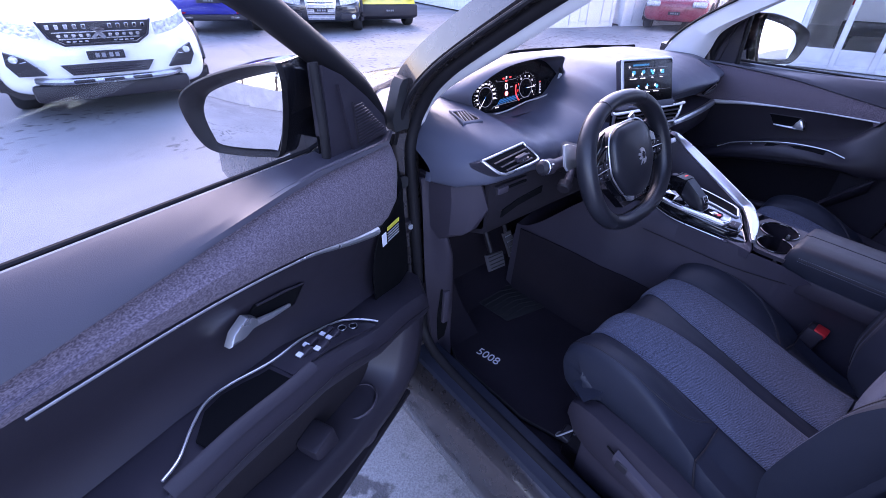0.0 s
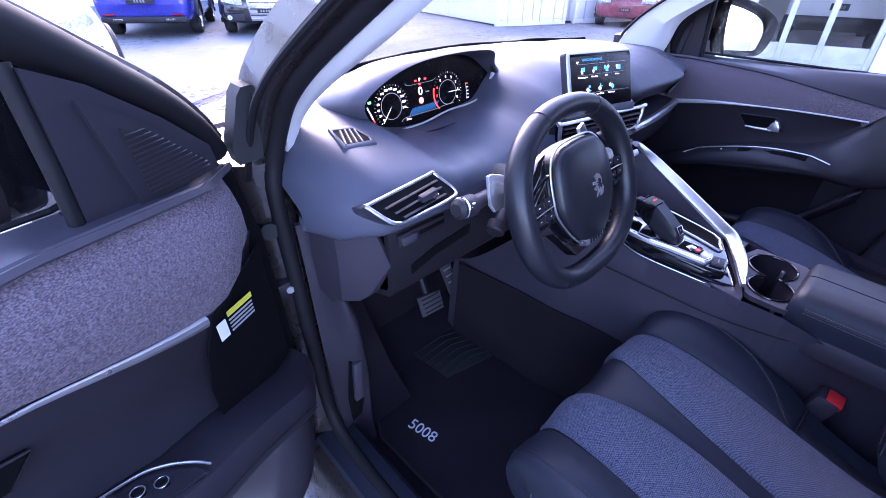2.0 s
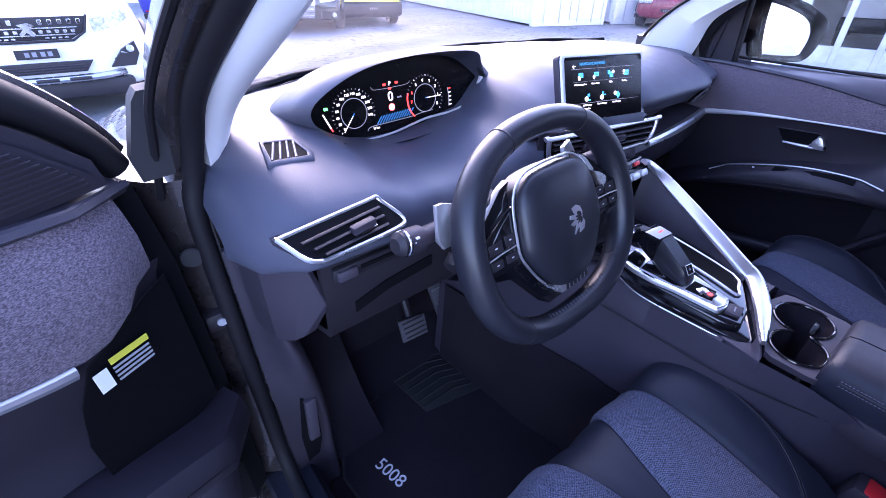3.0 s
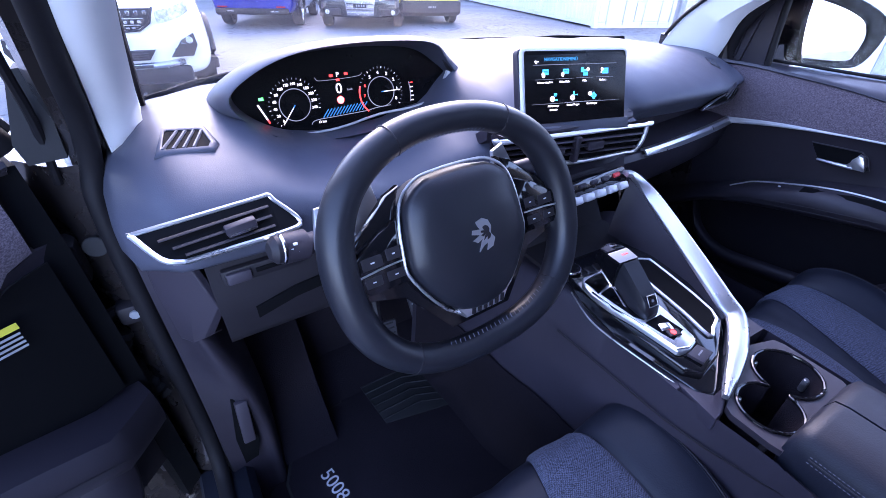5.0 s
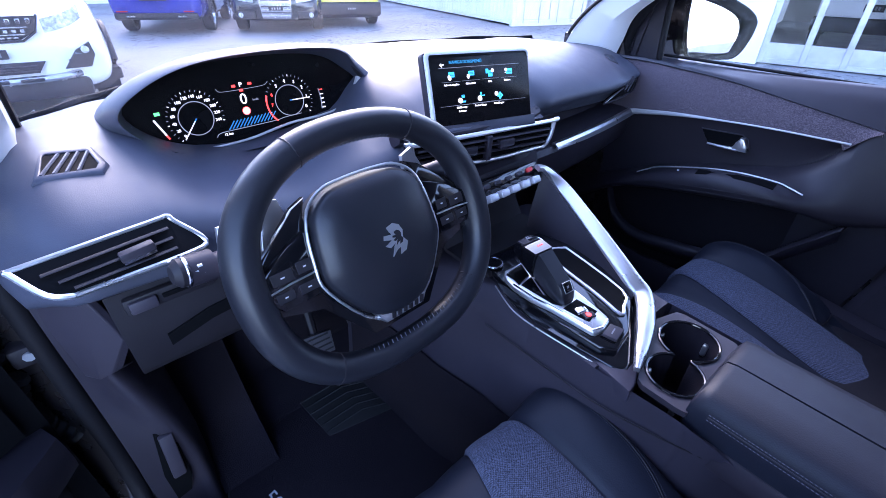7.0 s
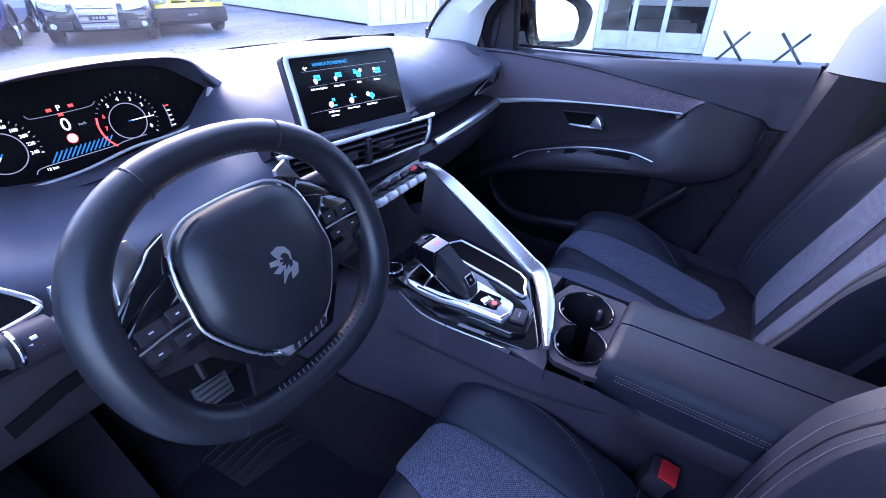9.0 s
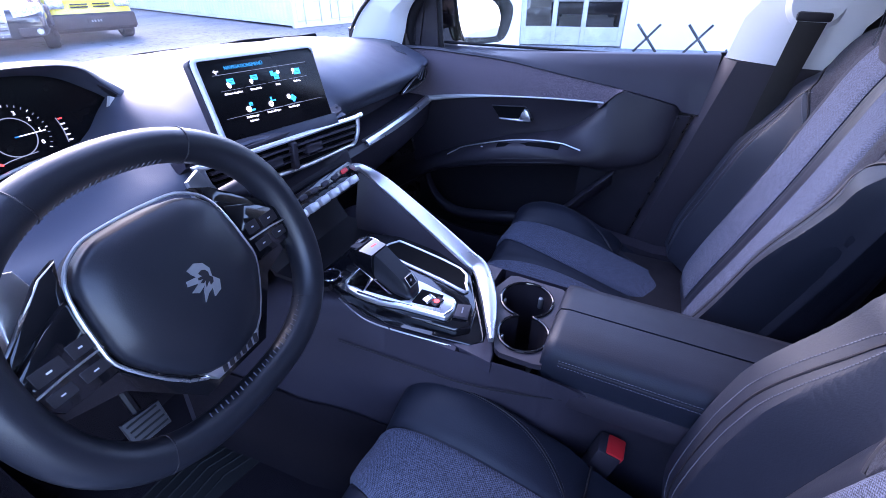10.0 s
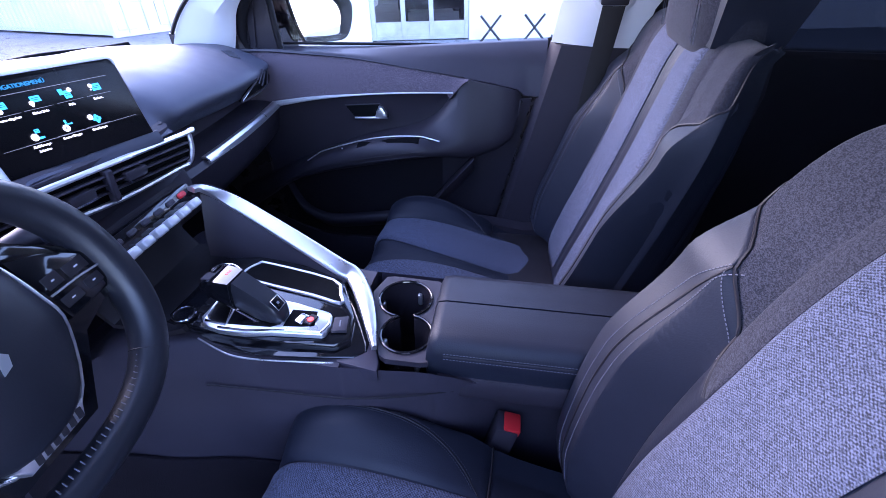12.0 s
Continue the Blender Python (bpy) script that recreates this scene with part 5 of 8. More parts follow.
    pane = part("window_pane", skin([[P(0.115, belt_n - 0.012, 1.09, False), P(0.55, belt_n - 0.012, 1.09), P(L, belt_n - 0.012, 1.09)], [P(0.107, -0.056, 1.262, False), P(0.55, -0.10, 1.34), P(L, -0.10, 1.34)], [P(0.26, -0.085, 1.366, False), P(0.6, -0.125, 1.47, False), P(L, -0.125, 1.47, False)]], 0.004), GLASS, root)
    pane.visible_shadow = False
    part("belt_seal", tube([P(u, belt_n - 0.012, 1.098) for u in (0.12, 0.3, 0.6, L)], 0.0035, 8), SEAL, root)
    # side mirror: shell with a deep surround, glass and foot
    uf = 0.140
    out = [(-0.326, 1.150), (-0.312, 1.178), (-0.250, 1.209), (-0.16, 1.236), (-0.085, 1.249), (-0.064, 1.240), (-0.072, 1.170), (-0.098, 1.102), (-0.125, 1.092), (-0.20, 1.080), (-0.275, 1.077), (-0.310, 1.103)]
    gls = [(-0.276, 1.160), (-0.255, 1.183), (-0.172, 1.214), (-0.084, 1.237), (-0.074, 1.225), (-0.082, 1.180), (-0.106, 1.112), (-0.122, 1.106), (-0.238, 1.094), (-0.262, 1.108), (-0.277, 1.140)]
    turn, big = (0.0, 1.0) if sg > 0 else (radians(18), 1.04)  # the far mirror is turned to the driver

    def at3(a, b, du):
        a, b, du = (a + 0.06) * big, 1.160 + (b - 1.160) * big, du * big
        return Vector((uf + du * math.cos(turn) - a * math.sin(turn), sg * (-0.06 + a * math.cos(turn) + du * math.sin(turn)), b + dz))

    lo3 = curve([(0, a, b) for a, b in out], 4, True)
    lg3 = curve([(0, a, b) for a, b in gls], 4, True)
    rings = [[at3(-0.075 + (q.y + 0.075) * k, 1.165 + (q.z - 1.165) * k, du) for q in lo3] for du, k in ((-0.050, 0.80), (-0.050, 0.985), (-0.006, 1.0), (-0.05, 1.01), (-0.10, 0.93), (-0.135, 0.75), (-0.155, 0.45), (-0.160, 0.1))]
    mr = part("side_mirror", loft(rings), PIANO, root, "gloss black mirror housing")
    cg = Vector((0, -0.175, 1.160))
    sur = []
    for k, du in ((0.0, -0.006), (0.05, 0.001), (0.20, 0.004), (0.55, 0.000), (0.85, -0.005), (0.98, -0.009), (1.03, -0.014), (1.03, -0.046), (0.05, -0.046)):
        n2 = len(lg3)
        ring = []
        for i in range(n2):
            a = math.atan2(lg3[i].z - cg.z, lg3[i].y - cg.y)
            far = min(lo3, key=lambda q: abs(math.remainder(math.atan2(q.z - cg.z, q.y - cg.y) - a, 6.283185)))
            ring.append(at3(mix(far.y, lg3[i].y, min(k, 1)) if k <= 1 else cg.y + (lg3[i].y - cg.y) * 0.99, mix(far.z, lg3[i].z, min(k, 1)) if k <= 1 else cg.z + (lg3[i].z - cg.z) * 0.99, du))
        sur.append(ring)
    part("mirror_surround", loft(sur, True, False), SEAL, mr, "matt black mirror surround")
    part("mirror_glass", loft([[at3(cg.y + (q.y - cg.y) * k, cg.z + (q.z - cg.z) * k, du - k * (q.z - cg.z) * MT - k * k * ((q.y - cg.y) ** 2 + (q.z - cg.z) ** 2) / 2.4) for q in lg3] for k, du in ((0.02, -0.011), (1.0, -0.011), (1.0, -0.008), (0.9, -0.008), (0.75, -0.008), (0.6, -0.008), (0.45, -0.008), (0.3, -0.008), (0.15, -0.008), (0.03, -0.008))]), MIRROR, mr, "silvered mirror glass")
    part("mirror_foot", loft([[at3(n, z, a) for a, z in ((-0.13, 1.085), (-0.02, 1.085), (-0.02, 1.135), (-0.13, 1.135))] for n in (-0.10, -0.035)]), PIANO, mr)


D = Vector((-0.9, -0.436, 0)).normalized()
LD = Matrix(((D.x, -D.y, 0, -0.80), (D.y, D.x, 0, 0.68), (0, 0, 1, 0), (0, 0, 0, 1)))
car_door("driver_door", "open driver's door with mauve cloth insert and black armrest", LD, 1, 0.0, 0.10, -0.045, 0.0)
RD = Matrix(((0, 1, 0, 0.665), (-1, 0, 0, 0.785), (0, 0, 1, 0), (0, 0, 0, 1)))
car_door("passenger_door", "closed passenger door with dark cloth insert and armrest", RD, -1, -0.065, 0.02, -0.035, 0.035)

# ---- dashboard ----
dash = thing("dashboard", (0, 0.7, 0.6), "dark soft-touch dashboard with chrome-edged air vents", "dashboard")
# sections of the padded top: windscreen edge, middle, crest, upper front, face, lower face, lip, underside
TOP = [
    (-0.672, [(0.98, 1.028), (0.90, 1.035), (0.83, 1.04), (0.77, 1.035), (0.705, 1.005), (0.69, 0.985), (0.69, 0.968), (0.71, 0.962)]),
    (-0.655, [(1.02, 1.030), (0.90, 1.058), (0.82, 1.068), (0.72, 1.060), (0.632, 1.030), (0.612, 1.000), (0.62, 0.975), (0.66, 0.966)]),
    (-0.60, [(1.10, 1.032), (0.95, 1.075), (0.80, 1.092), (0.68, 1.084), (0.585, 1.052), (0.566, 1.004), (0.575, 0.984), (0.63, 0.975)]),
    (-0.50, [(1.16, 1.034), (1.00, 1.072), (0.83, 1.082), (0.69, 1.070), (0.588, 1.046), (0.568, 0.998), (0.575, 0.982), (0.63, 0.972)]),
    (-0.43, [(1.19, 1.034), (1.02, 1.060), (0.86, 1.035), (0.72, 1.040), (0.60, 1.026), (0.575, 0.985), (0.585, 0.970), (0.63, 0.96)]),
    (-0.33, [(1.22, 1.034), (1.05, 1.050), (0.88, 1.015), (0.74, 1.022), (0.62, 1.005), (0.59, 0.965), (0.60, 0.945), (0.64, 0.94)]),
    (-0.20, [(1.235, 1.034), (1.05, 1.060), (0.86, 1.04), (0.73, 1.040), (0.63, 1.022), (0.60, 0.995), (0.60, 0.972), (0.64, 0.96)]),
    (-0.115, [(1.245, 1.034), (1.05, 1.080), (0.82, 1.090), (0.70, 1.078), (0.635, 1.055), (0.602, 1.047), (0.588, 1.040), (0.64, 1.00)]),
    (0.0, [(1.255, 1.034), (1.05, 1.090), (0.80, 1.105), (0.69, 1.094), (0.640, 1.062), (0.604, 1.040), (0.588, 1.030), (0.64, 1.00)]),
    (0.13, [(1.245, 1.034), (1.03, 1.085), (0.79, 1.098), (0.68, 1.085), (0.635, 1.050), (0.604, 1.022), (0.592, 1.012), (0.65, 0.99)]),
    (0.17, [(1.235, 1.034), (1.02, 1.083), (0.79, 1.094), (0.68, 1.080), (0.608, 1.034), (0.624, 1.006), (0.650, 0.985), (0.72, 0.98)]),
    (0.42, [(1.15, 1.032), (0.98, 1.068), (0.80, 1.076), (0.70, 1.062), (0.613, 1.024), (0.630, 0.996), (0.655, 0.972), (0.72, 0.968)]),
    (0.60, [(1.05, 1.030), (0.92, 1.045), (0.82, 1.050), (0.75, 1.042), (0.668, 1.008), (0.684, 0.978), (0.700, 0.954), (0.75, 0.95)]),
    (0.672, [(0.98, 1.026), (0.90, 1.032), (0.84, 1.034), (0.78, 1.030), (0.700, 0.998), (0.712, 0.972), (0.722, 0.952), (0.76, 0.95)]),
]
rows = []
for k in range(68):
    x = -0.672 + 1.344 * k / 67
    pr = keyed(TOP, x)
    line = curve([(x, y, z) for y, z in pr], 5)
    rows.append(line)
part("top_pad", skin(rows, 0.02), PAD, dash, "dark soft-touch top pad", sharp=60)
PAD_ROWS = rows
# Solid tube painting the dark shade of the gap below the glass.
part("windscreen_gap", tube([Vector((r[0].x, r[0].y - 0.010, r[0].z + 0.010)) for r in rows[3:65]], 0.008, 6), SHADE_BLACK, dash, "black strip for the shade in the windscreen gap")


def on_pad(x, y):
    """The point of the top pad above (x, y)."""
    f = min(max((x + 0.672) / 1.344 * 67, 0), 66.999)
    out = []
    for r in (PAD_ROWS[int(f)], PAD_ROWS[int(f) + 1]):
        for a, b in zip(r, r[1:]):
            if a.y >= y >= b.y:
                out.append(mix(a.z, b.z, (a.y - y) / max(a.y - b.y, 1e-9)))
                break
    return Vector((x, y, mix(out[0], out[1], f - int(f))))


# left outer vent, a sharp tip to the door, with blades and a slider
fr = [(-0.640, 0.565, 1.049), (-0.506, 0.586, 1.046), (-0.481, 0.563, 1.016), (-0.506, 0.549, 1.016), (-0.603, 0.537, 1.021), (-0.621, 0.540, 1.029)]
fr = [Vector(q) for q in fr]
fc = sum(fr, Vector()) / 6


def outline(pts, rad, material, parent, label="", n=3):
    return part("vent_frame", tube(curve(pts, n, True), rad, 8, True, up=(0, 1, 0)), material, parent, label)


vent = outline([fr[0].lerp(fr[5], 0.06), fr[0], fr[0].lerp(fr[1], 0.08), fr[1].lerp(fr[0], 0.12), fr[1], fr[1].lerp(fr[2], 0.2), fr[2], fr[3], fr[4].lerp(fr[3], 0.1), fr[4], fr[5]], 0.0030, CHROME, dash, "satin chrome vent frame", 4)
part("vent_housing", loft([[fc + (q - fc) * k + o for q in curve([fr[0], fr[0].lerp(fr[1], 0.5), fr[1], fr[2], fr[3], fr[3].lerp(fr[4], 0.5), fr[4], fr[5]], 3, True)] for k, o in ((0.97, Vector((0, 0.003, -0.002))), (1.00, Vector((0.001, 0.003, -0.002))), (1.01, Vector((0.003, 0.014, -0.010))), (1.0, Vector((0.004, 0.045, -0.022))), (0.9, Vector((0, 0.085, -0.02))))]), DOOR_PAD, vent, "soft pad round the vent")
# Shallow fill: the shade inside the vent is painted as its black.
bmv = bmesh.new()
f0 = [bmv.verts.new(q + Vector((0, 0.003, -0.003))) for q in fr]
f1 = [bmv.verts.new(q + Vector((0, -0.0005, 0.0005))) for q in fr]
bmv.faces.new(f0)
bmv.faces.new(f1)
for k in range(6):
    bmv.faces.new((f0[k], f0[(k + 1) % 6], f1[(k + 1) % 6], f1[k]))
part("vent_shadow_box", bmv, SHADE_BLACK, vent, smooth=False)
for a, b in ((0.35, 0.30), (0.62, 0.55), (0.86, 0.80)):
    p0 = fr[0].lerp(fr[4], a) + Vector((0.008, -0.003, 0.003))
    p1 = fr[1].lerp(fr[3], b) + Vector((-0.004, -0.003, 0.003))
    part("vent_blade", tube([p0, p1], 0.0028, 6, flat=0.45), DARK, vent)
p0 = fr[0].lerp(fr[4], 0.62).lerp(fr[1].lerp(fr[3], 0.55), 0.66) + Vector((0, -0.007, 0.006))
part("vent_slider", block(-0.016, 0.016, -0.005, 0.006, -0.006, 0.004, 0.002, 2, Matrix.Translation(p0) @ pose(0, 0, 0, 0, -4, 5)), PLASTIC, vent)
part("slider_chrome", block(-0.015, 0.015, -0.0065, -0.004, -0.0065, -0.0035, 0, 1, Matrix.Translation(p0) @ pose(0, 0, 0, 0, -4, 5)), BRIGHT, vent)

# side-window demister on the top
ring_o = [on_pad(x, y) for x, y in ((-0.602, 0.669), (-0.587, 0.733), (-0.584, 0.738), (-0.542, 0.745), (-0.539, 0.742), (-0.531, 0.694), (-0.539, 0.675))]
ring_i = [on_pad(x, y) for x, y in ((-0.5925, 0.677), (-0.585, 0.722), (-0.582, 0.726), (-0.546, 0.730), (-0.5435, 0.727), (-0.540, 0.695), (-0.544, 0.683))]
up = Vector((0, 0, 1))
dem = part("demister_frame", loft([[a + up * -0.004 for a in ring_o], [a + up * 0.0022 for a in ring_o], [a.lerp(b, 0.3) + up * 0.0048 for a, b in zip(ring_o, ring_i)], [a.lerp(b, 0.85) + up * 0.0048 for a, b in zip(ring_o, ring_i)], [b + up * 0.0038 for b in ring_i], [b + up * -0.002 for b in ring_i]], True, False), PAD, dash, "raised demister frame")
part("demister_opening", loft([[b + up * h for b in ring_i] for h in (-0.003, 0.0026)]), SHADE_BLACK, dem)
for k in range(4):
    a, b = ring_i[0].lerp(ring_i[6], (k + 0.1) / 4.6), ring_i[1].lerp(ring_i[4], min(1, (k + 1.5) / 4.6))
    part("demister_rib", tube([a + up * 0.0034, b + up * 0.0034], 0.0020, 6), PAD, dem)
ring_i = [on_pad(x, y) for x, y in ((0.505, 0.699), (0.548, 0.742), (0.578, 0.738), (0.536, 0.690))]
dem2 = part("demister_opening", loft([[b + up * h for b in ring_i] for h in (-0.003, 0.0010)]), DARK, dash)
for k in range(5):
    a, b = ring_i[0].lerp(ring_i[1], (k + 0.4) / 5), ring_i[3].lerp(ring_i[2], (k + 0.6) / 5)
    part("demister_rib", tube([a + up * 0.0012, b + up * 0.0012], 0.0018, 6), PAD, dem2)

# lower panels by the driver
rows = [[Vector((x, y, z)) for y, z in ((0.62, 0.985), (0.592, 0.972), (0.588, 0.925), (0.590, 0.86), (0.60, 0.845), (0.72, 0.80), (0.86, 0.78))] for x in (-0.592, -0.5, -0.4, -0.28, -0.2)]
low = part("lower_panel", skin(rows, 0.012), DARK, dash, "black lower dashboard panel")
rows = [[Vector(q) for q in r] for r in (
    [(-0.658, 0.700, 0.992), (-0.650, 0.648, 0.992), (-0.628, 0.615, 0.990), (-0.608, 0.602, 0.985), (-0.598, 0.604, 0.975)],
    [(-0.660, 0.710, 0.945), (-0.652, 0.642, 0.928), (-0.622, 0.606, 0.921), (-0.592, 0.588, 0.915), (-0.584, 0.594, 0.910)],
    [(-0.660, 0.722, 0.835), (-0.650, 0.652, 0.838), (-0.635, 0.622, 0.848), (-0.620, 0.611, 0.858), (-0.606, 0.606, 0.866)],
    [(-0.655, 0.740, 0.790), (-0.645, 0.700, 0.800), (-0.630, 0.680, 0.810), (-0.610, 0.660, 0.820), (-0.600, 0.650, 0.830)])]
part("end_bolster", skin(rows, 0.012), PLASTIC, dash, "dark moulded bolster below the pad", sharp=22, bevel=0.003)
cs = part("coin_slot", block(-0.578, -0.482, 0.582, 0.592, 0.945, 0.966, 0.003, 2), DARK, low)
part("coin_flap", block(-0.574, -0.545, 0.577, 0.585, 0.947, 0.963, 0.003, 2), TRIM, cs)
# Groove and slot are raised bars; their black stands in for shade.
part("coin_groove", block(-0.540, -0.486, 0.5795, 0.583, 0.9535, 0.9595, 0.001, 1), SHADE_BLACK, cs)
part("card_tray", loft([[Vector((x, 0.5855, z)), Vector((x, 0.595, z)), Vector((x, 0.595, z - 0.018)), Vector((x, 0.5865, z - 0.018))] for x, z in ((-0.552, 0.898), (-0.50, 0.912), (-0.42, 0.92))]), SHADE_BLACK, low, "long card slot with its shade in black")
# steering column shroud and stalks
part("column_shroud", loft([[Vector((-0.335 + a, y, 1.0 + b)) for a, b in [(0.046 * math.cos(w), -0.034 + 0.034 * math.sin(w)) for w in [6.28318 * k / 24 for k in range(24)]]] for y in (0.66, 0.60, 0.54, 0.50)]), DARK, dash, "black column shroud", sharp=80)

# centre stack under the screen
stack_rows = []
for x in (-0.178, -0.15, -0.08, 0.0, 0.08, 0.13, 0.155):
    e = 0.030 * max(0, (abs(x + 0.02) - 0.12) / 0.05) ** 1.5
    stack_rows.append([Vector((x, y + e, z)) for y, z in ((0.63, 1.02 - 0.06 * x), (0.596, 1.042 - 0.08 * (x + 0.02)), (0.584, 1.034 - 0.08 * (x + 0.02)), (0.592, 0.972 - 0.06 * (x + 0.02)), (0.60, 0.955), (0.585, 0.948), (0.575, 0.915), (0.60, 0.90), (0.62, 0.84))])
part("centre_fascia", skin(stack_rows, 0.02), PLASTIC, dash, "black centre fascia")
cv = [Vector(q) for q in ((-0.182, 0.582, 1.041), (0.142, 0.574, 1.010), (0.136, 0.572, 0.984), (0.122, 0.574, 0.966), (-0.02, 0.580, 0.975), (-0.170, 0.586, 1.000))]
cvent = outline([cv[0], cv[0].lerp(cv[1], 0.05), cv[1].lerp(cv[0], 0.04), cv[1], cv[2], cv[3], cv[3].lerp(cv[4], 0.2), cv[4], cv[5].lerp(cv[4], 0.1), cv[5]], 0.004, CHROME, dash, "satin chrome centre vent frame", 4)
# Centre vent depth: shade painted as a near-black fill behind the blades.
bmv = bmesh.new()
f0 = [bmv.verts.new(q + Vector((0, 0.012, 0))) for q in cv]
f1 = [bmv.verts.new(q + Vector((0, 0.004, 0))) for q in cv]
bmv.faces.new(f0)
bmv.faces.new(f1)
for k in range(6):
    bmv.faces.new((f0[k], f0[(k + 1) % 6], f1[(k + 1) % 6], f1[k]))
part("vent_shadow_box", bmv, SHADE_BLACK, cvent, smooth=False)
for t in (0.28, 0.52, 0.78):
    part("vent_blade", tube([cv[0].lerp(cv[5], t) + Vector((0.006, -0.001, 0)), cv[1].lerp(cv[3], t) + Vector((-0.006, -0.001, 0))], 0.005, 6, flat=0.45), PLASTIC, cvent)
part("vent_divider", block(-0.0055, 0.0055, -0.006, 0.006, -0.024, 0.019, 0.002, 1, Matrix.Translation((-0.0280, 0.576, 1.003)) @ pose(0, 0, 0, 0, 4, 0)), PLASTIC, cvent)
for x, z in ((-0.073, 1.0045), (0.015, 0.998)):
    sl = part("vent_slider", block(-0.019, 0.019, -0.006, 0.006, -0.006, 0.008, 0.003, 2, Matrix.Translation((x, 0.576 - 0.03 * x, z)) @ pose(0, 0, 0, 0, 5, 0)), PLASTIC, cvent)
    part("slider_chrome", block(-0.017, 0.017, -0.0075, -0.005, -0.0065, -0.004, 0, 1, Matrix.Translation((x, 0.576 - 0.03 * x, z)) @ pose(0, 0, 0, 0, 5, 0)), BRIGHT, sl)
# piano-key toggles
keys = part("toggle_bank", block(-0.125, 0.072, 0.540, 0.585, 0.925, 0.957, 0.006, 2, Matrix.Translation((0, 0.55, 0.94)) @ pose(0, 0, 0, -24, 0, 0) @ Matrix.Translation((0, -0.55, -0.94))), PIANO, dash, "gloss black switch bank")
for k in range(7):
    x = -0.113 + 0.0265 * k
    part("piano_key", block(-0.0096, 0.0096, -0.0145, 0.0085, -0.005, 0.0075, 0.003, 3, Matrix.Translation((x, 0.533, 0.931)) @ pose(0, 0, 0, -32, 0, 0)), SILVER, keys, "satin silver toggle key")
    part("key_legend", block(-0.002, 0.002, -0.001, 0.001, -0.0014, 0.0014, 0, 1, Matrix.Translation((x, 0.5395, 0.9205))), GREY_MARK, keys)
    part("small_button", block(-0.008, 0.008, -0.003, 0.003, -0.004, 0.004, 0.002, 1, Matrix.Translation((x, 0.543, 0.950)) @ pose(0, 0, 0, -30, 0, 0)), RED if k == 6 else PLASTIC, keys)
# passenger side: recess, bright ledge, glovebox
LEDGE_Z = [(0, 0.930), (0.17, 0.926), (0.45, 0.919), (0.87, 0.904), (1, 0.898)]
rows = []
for k in range(11):
    t = k / 10
    x = mix(0.135, 0.668, t)
    y = 0.612 + 0.075 * t ** 1.8
    z = eased(LEDGE_Z, t)
    rows.append([Vector((x, y + a, z + b)) for a, b in ((0.09, 0.03), (0.085, 0.005), (0.03, 0.004), (0.006, -0.001), (-0.002, -0.012), (0.004, -0.03), (0.014, -0.075), (0.040, -0.105), (0.10, -0.125), (0.24, -0.15))])
gl = part("glovebox_panel", skin(rows, 0.015), PLASTIC, dash, "black glovebox panel")
rows = []
for k in range(15):
    t = mix(0.16, 0.985, k / 14)
    p = Vector((mix(0.135, 0.668, t), 0.612 + 0.075 * t ** 1.8, eased(LEDGE_Z, t)))
    w = mix(0.006, 0.0105, min(1, k / 4))
    rows.append([p + Vector((0, 0.012, 0.004)), p + Vector((0, 0.002, 0.0045)), p + Vector((0, -0.004, 0.000)), p + Vector((0, -0.006, -w)), p + Vector((0, 0.002, -w - 0.003))])
part("bright_ledge", skin(rows, 0.004), CHROME, gl, "satin chrome ledge")
# passenger outer vent


def pad_front(x, z):
    """A point of the pad's lower front at x and height z, a little proud of it."""
    pr = keyed(TOP, x)
    for (ya, zt), (yb, zu) in ((pr[4], pr[5]), (pr[5], pr[6])):
        if zt >= z >= zu or (zt, zu) == (pr[5][1], pr[6][1]):
            return Vector((x, mix(pr[4][0], mix(ya, yb, (zt - z) / (zt - zu)), 0.35) - 0.003, z))


pv = [pad_front(0.385, 0.982), pad_front(0.470, 1.005), pad_front(0.560, 1.004), pad_front(0.655, 0.990), pad_front(0.600, 0.958)]
pvent = outline([pv[0], pv[1].lerp(pv[0], 0.1), pv[1], pv[2].lerp(pv[1], 0.06), pv[2], pv[3], pv[4]], 0.0022, PLASTIC, dash, "black vent frame", 4)
part("vent_edge", tube([pv[0], pv[1], pv[2], pv[3], pv[4]], 0.0017, 6), CHROME, pvent)
# Outer vent has no depth; a black fill paints its shade.
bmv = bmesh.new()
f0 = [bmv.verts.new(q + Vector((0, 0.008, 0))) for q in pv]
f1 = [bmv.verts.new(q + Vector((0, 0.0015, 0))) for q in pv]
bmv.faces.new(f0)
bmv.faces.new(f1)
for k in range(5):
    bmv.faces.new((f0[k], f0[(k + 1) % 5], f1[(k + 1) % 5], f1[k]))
part("vent_shadow_box", bmv, SHADE_BLACK, pvent, smooth=False)
for t in (0.3, 0.65):
    part("vent_blade", tube([pv[1].lerp(pv[4], t) + Vector((-0.02, -0.004, 0)), pv[2].lerp(pv[3], t) + Vector((-0.01, -0.004, 0))], 0.0035, 6, flat=0.5), PLASTIC, pvent)

# ---- instrument binnacle ----
binnacle = thing("instrument_cluster", (-0.33, 0.78, 1.02), "hooded digital instrument cluster with round dials", "instrument cluster")
CX = -0.317
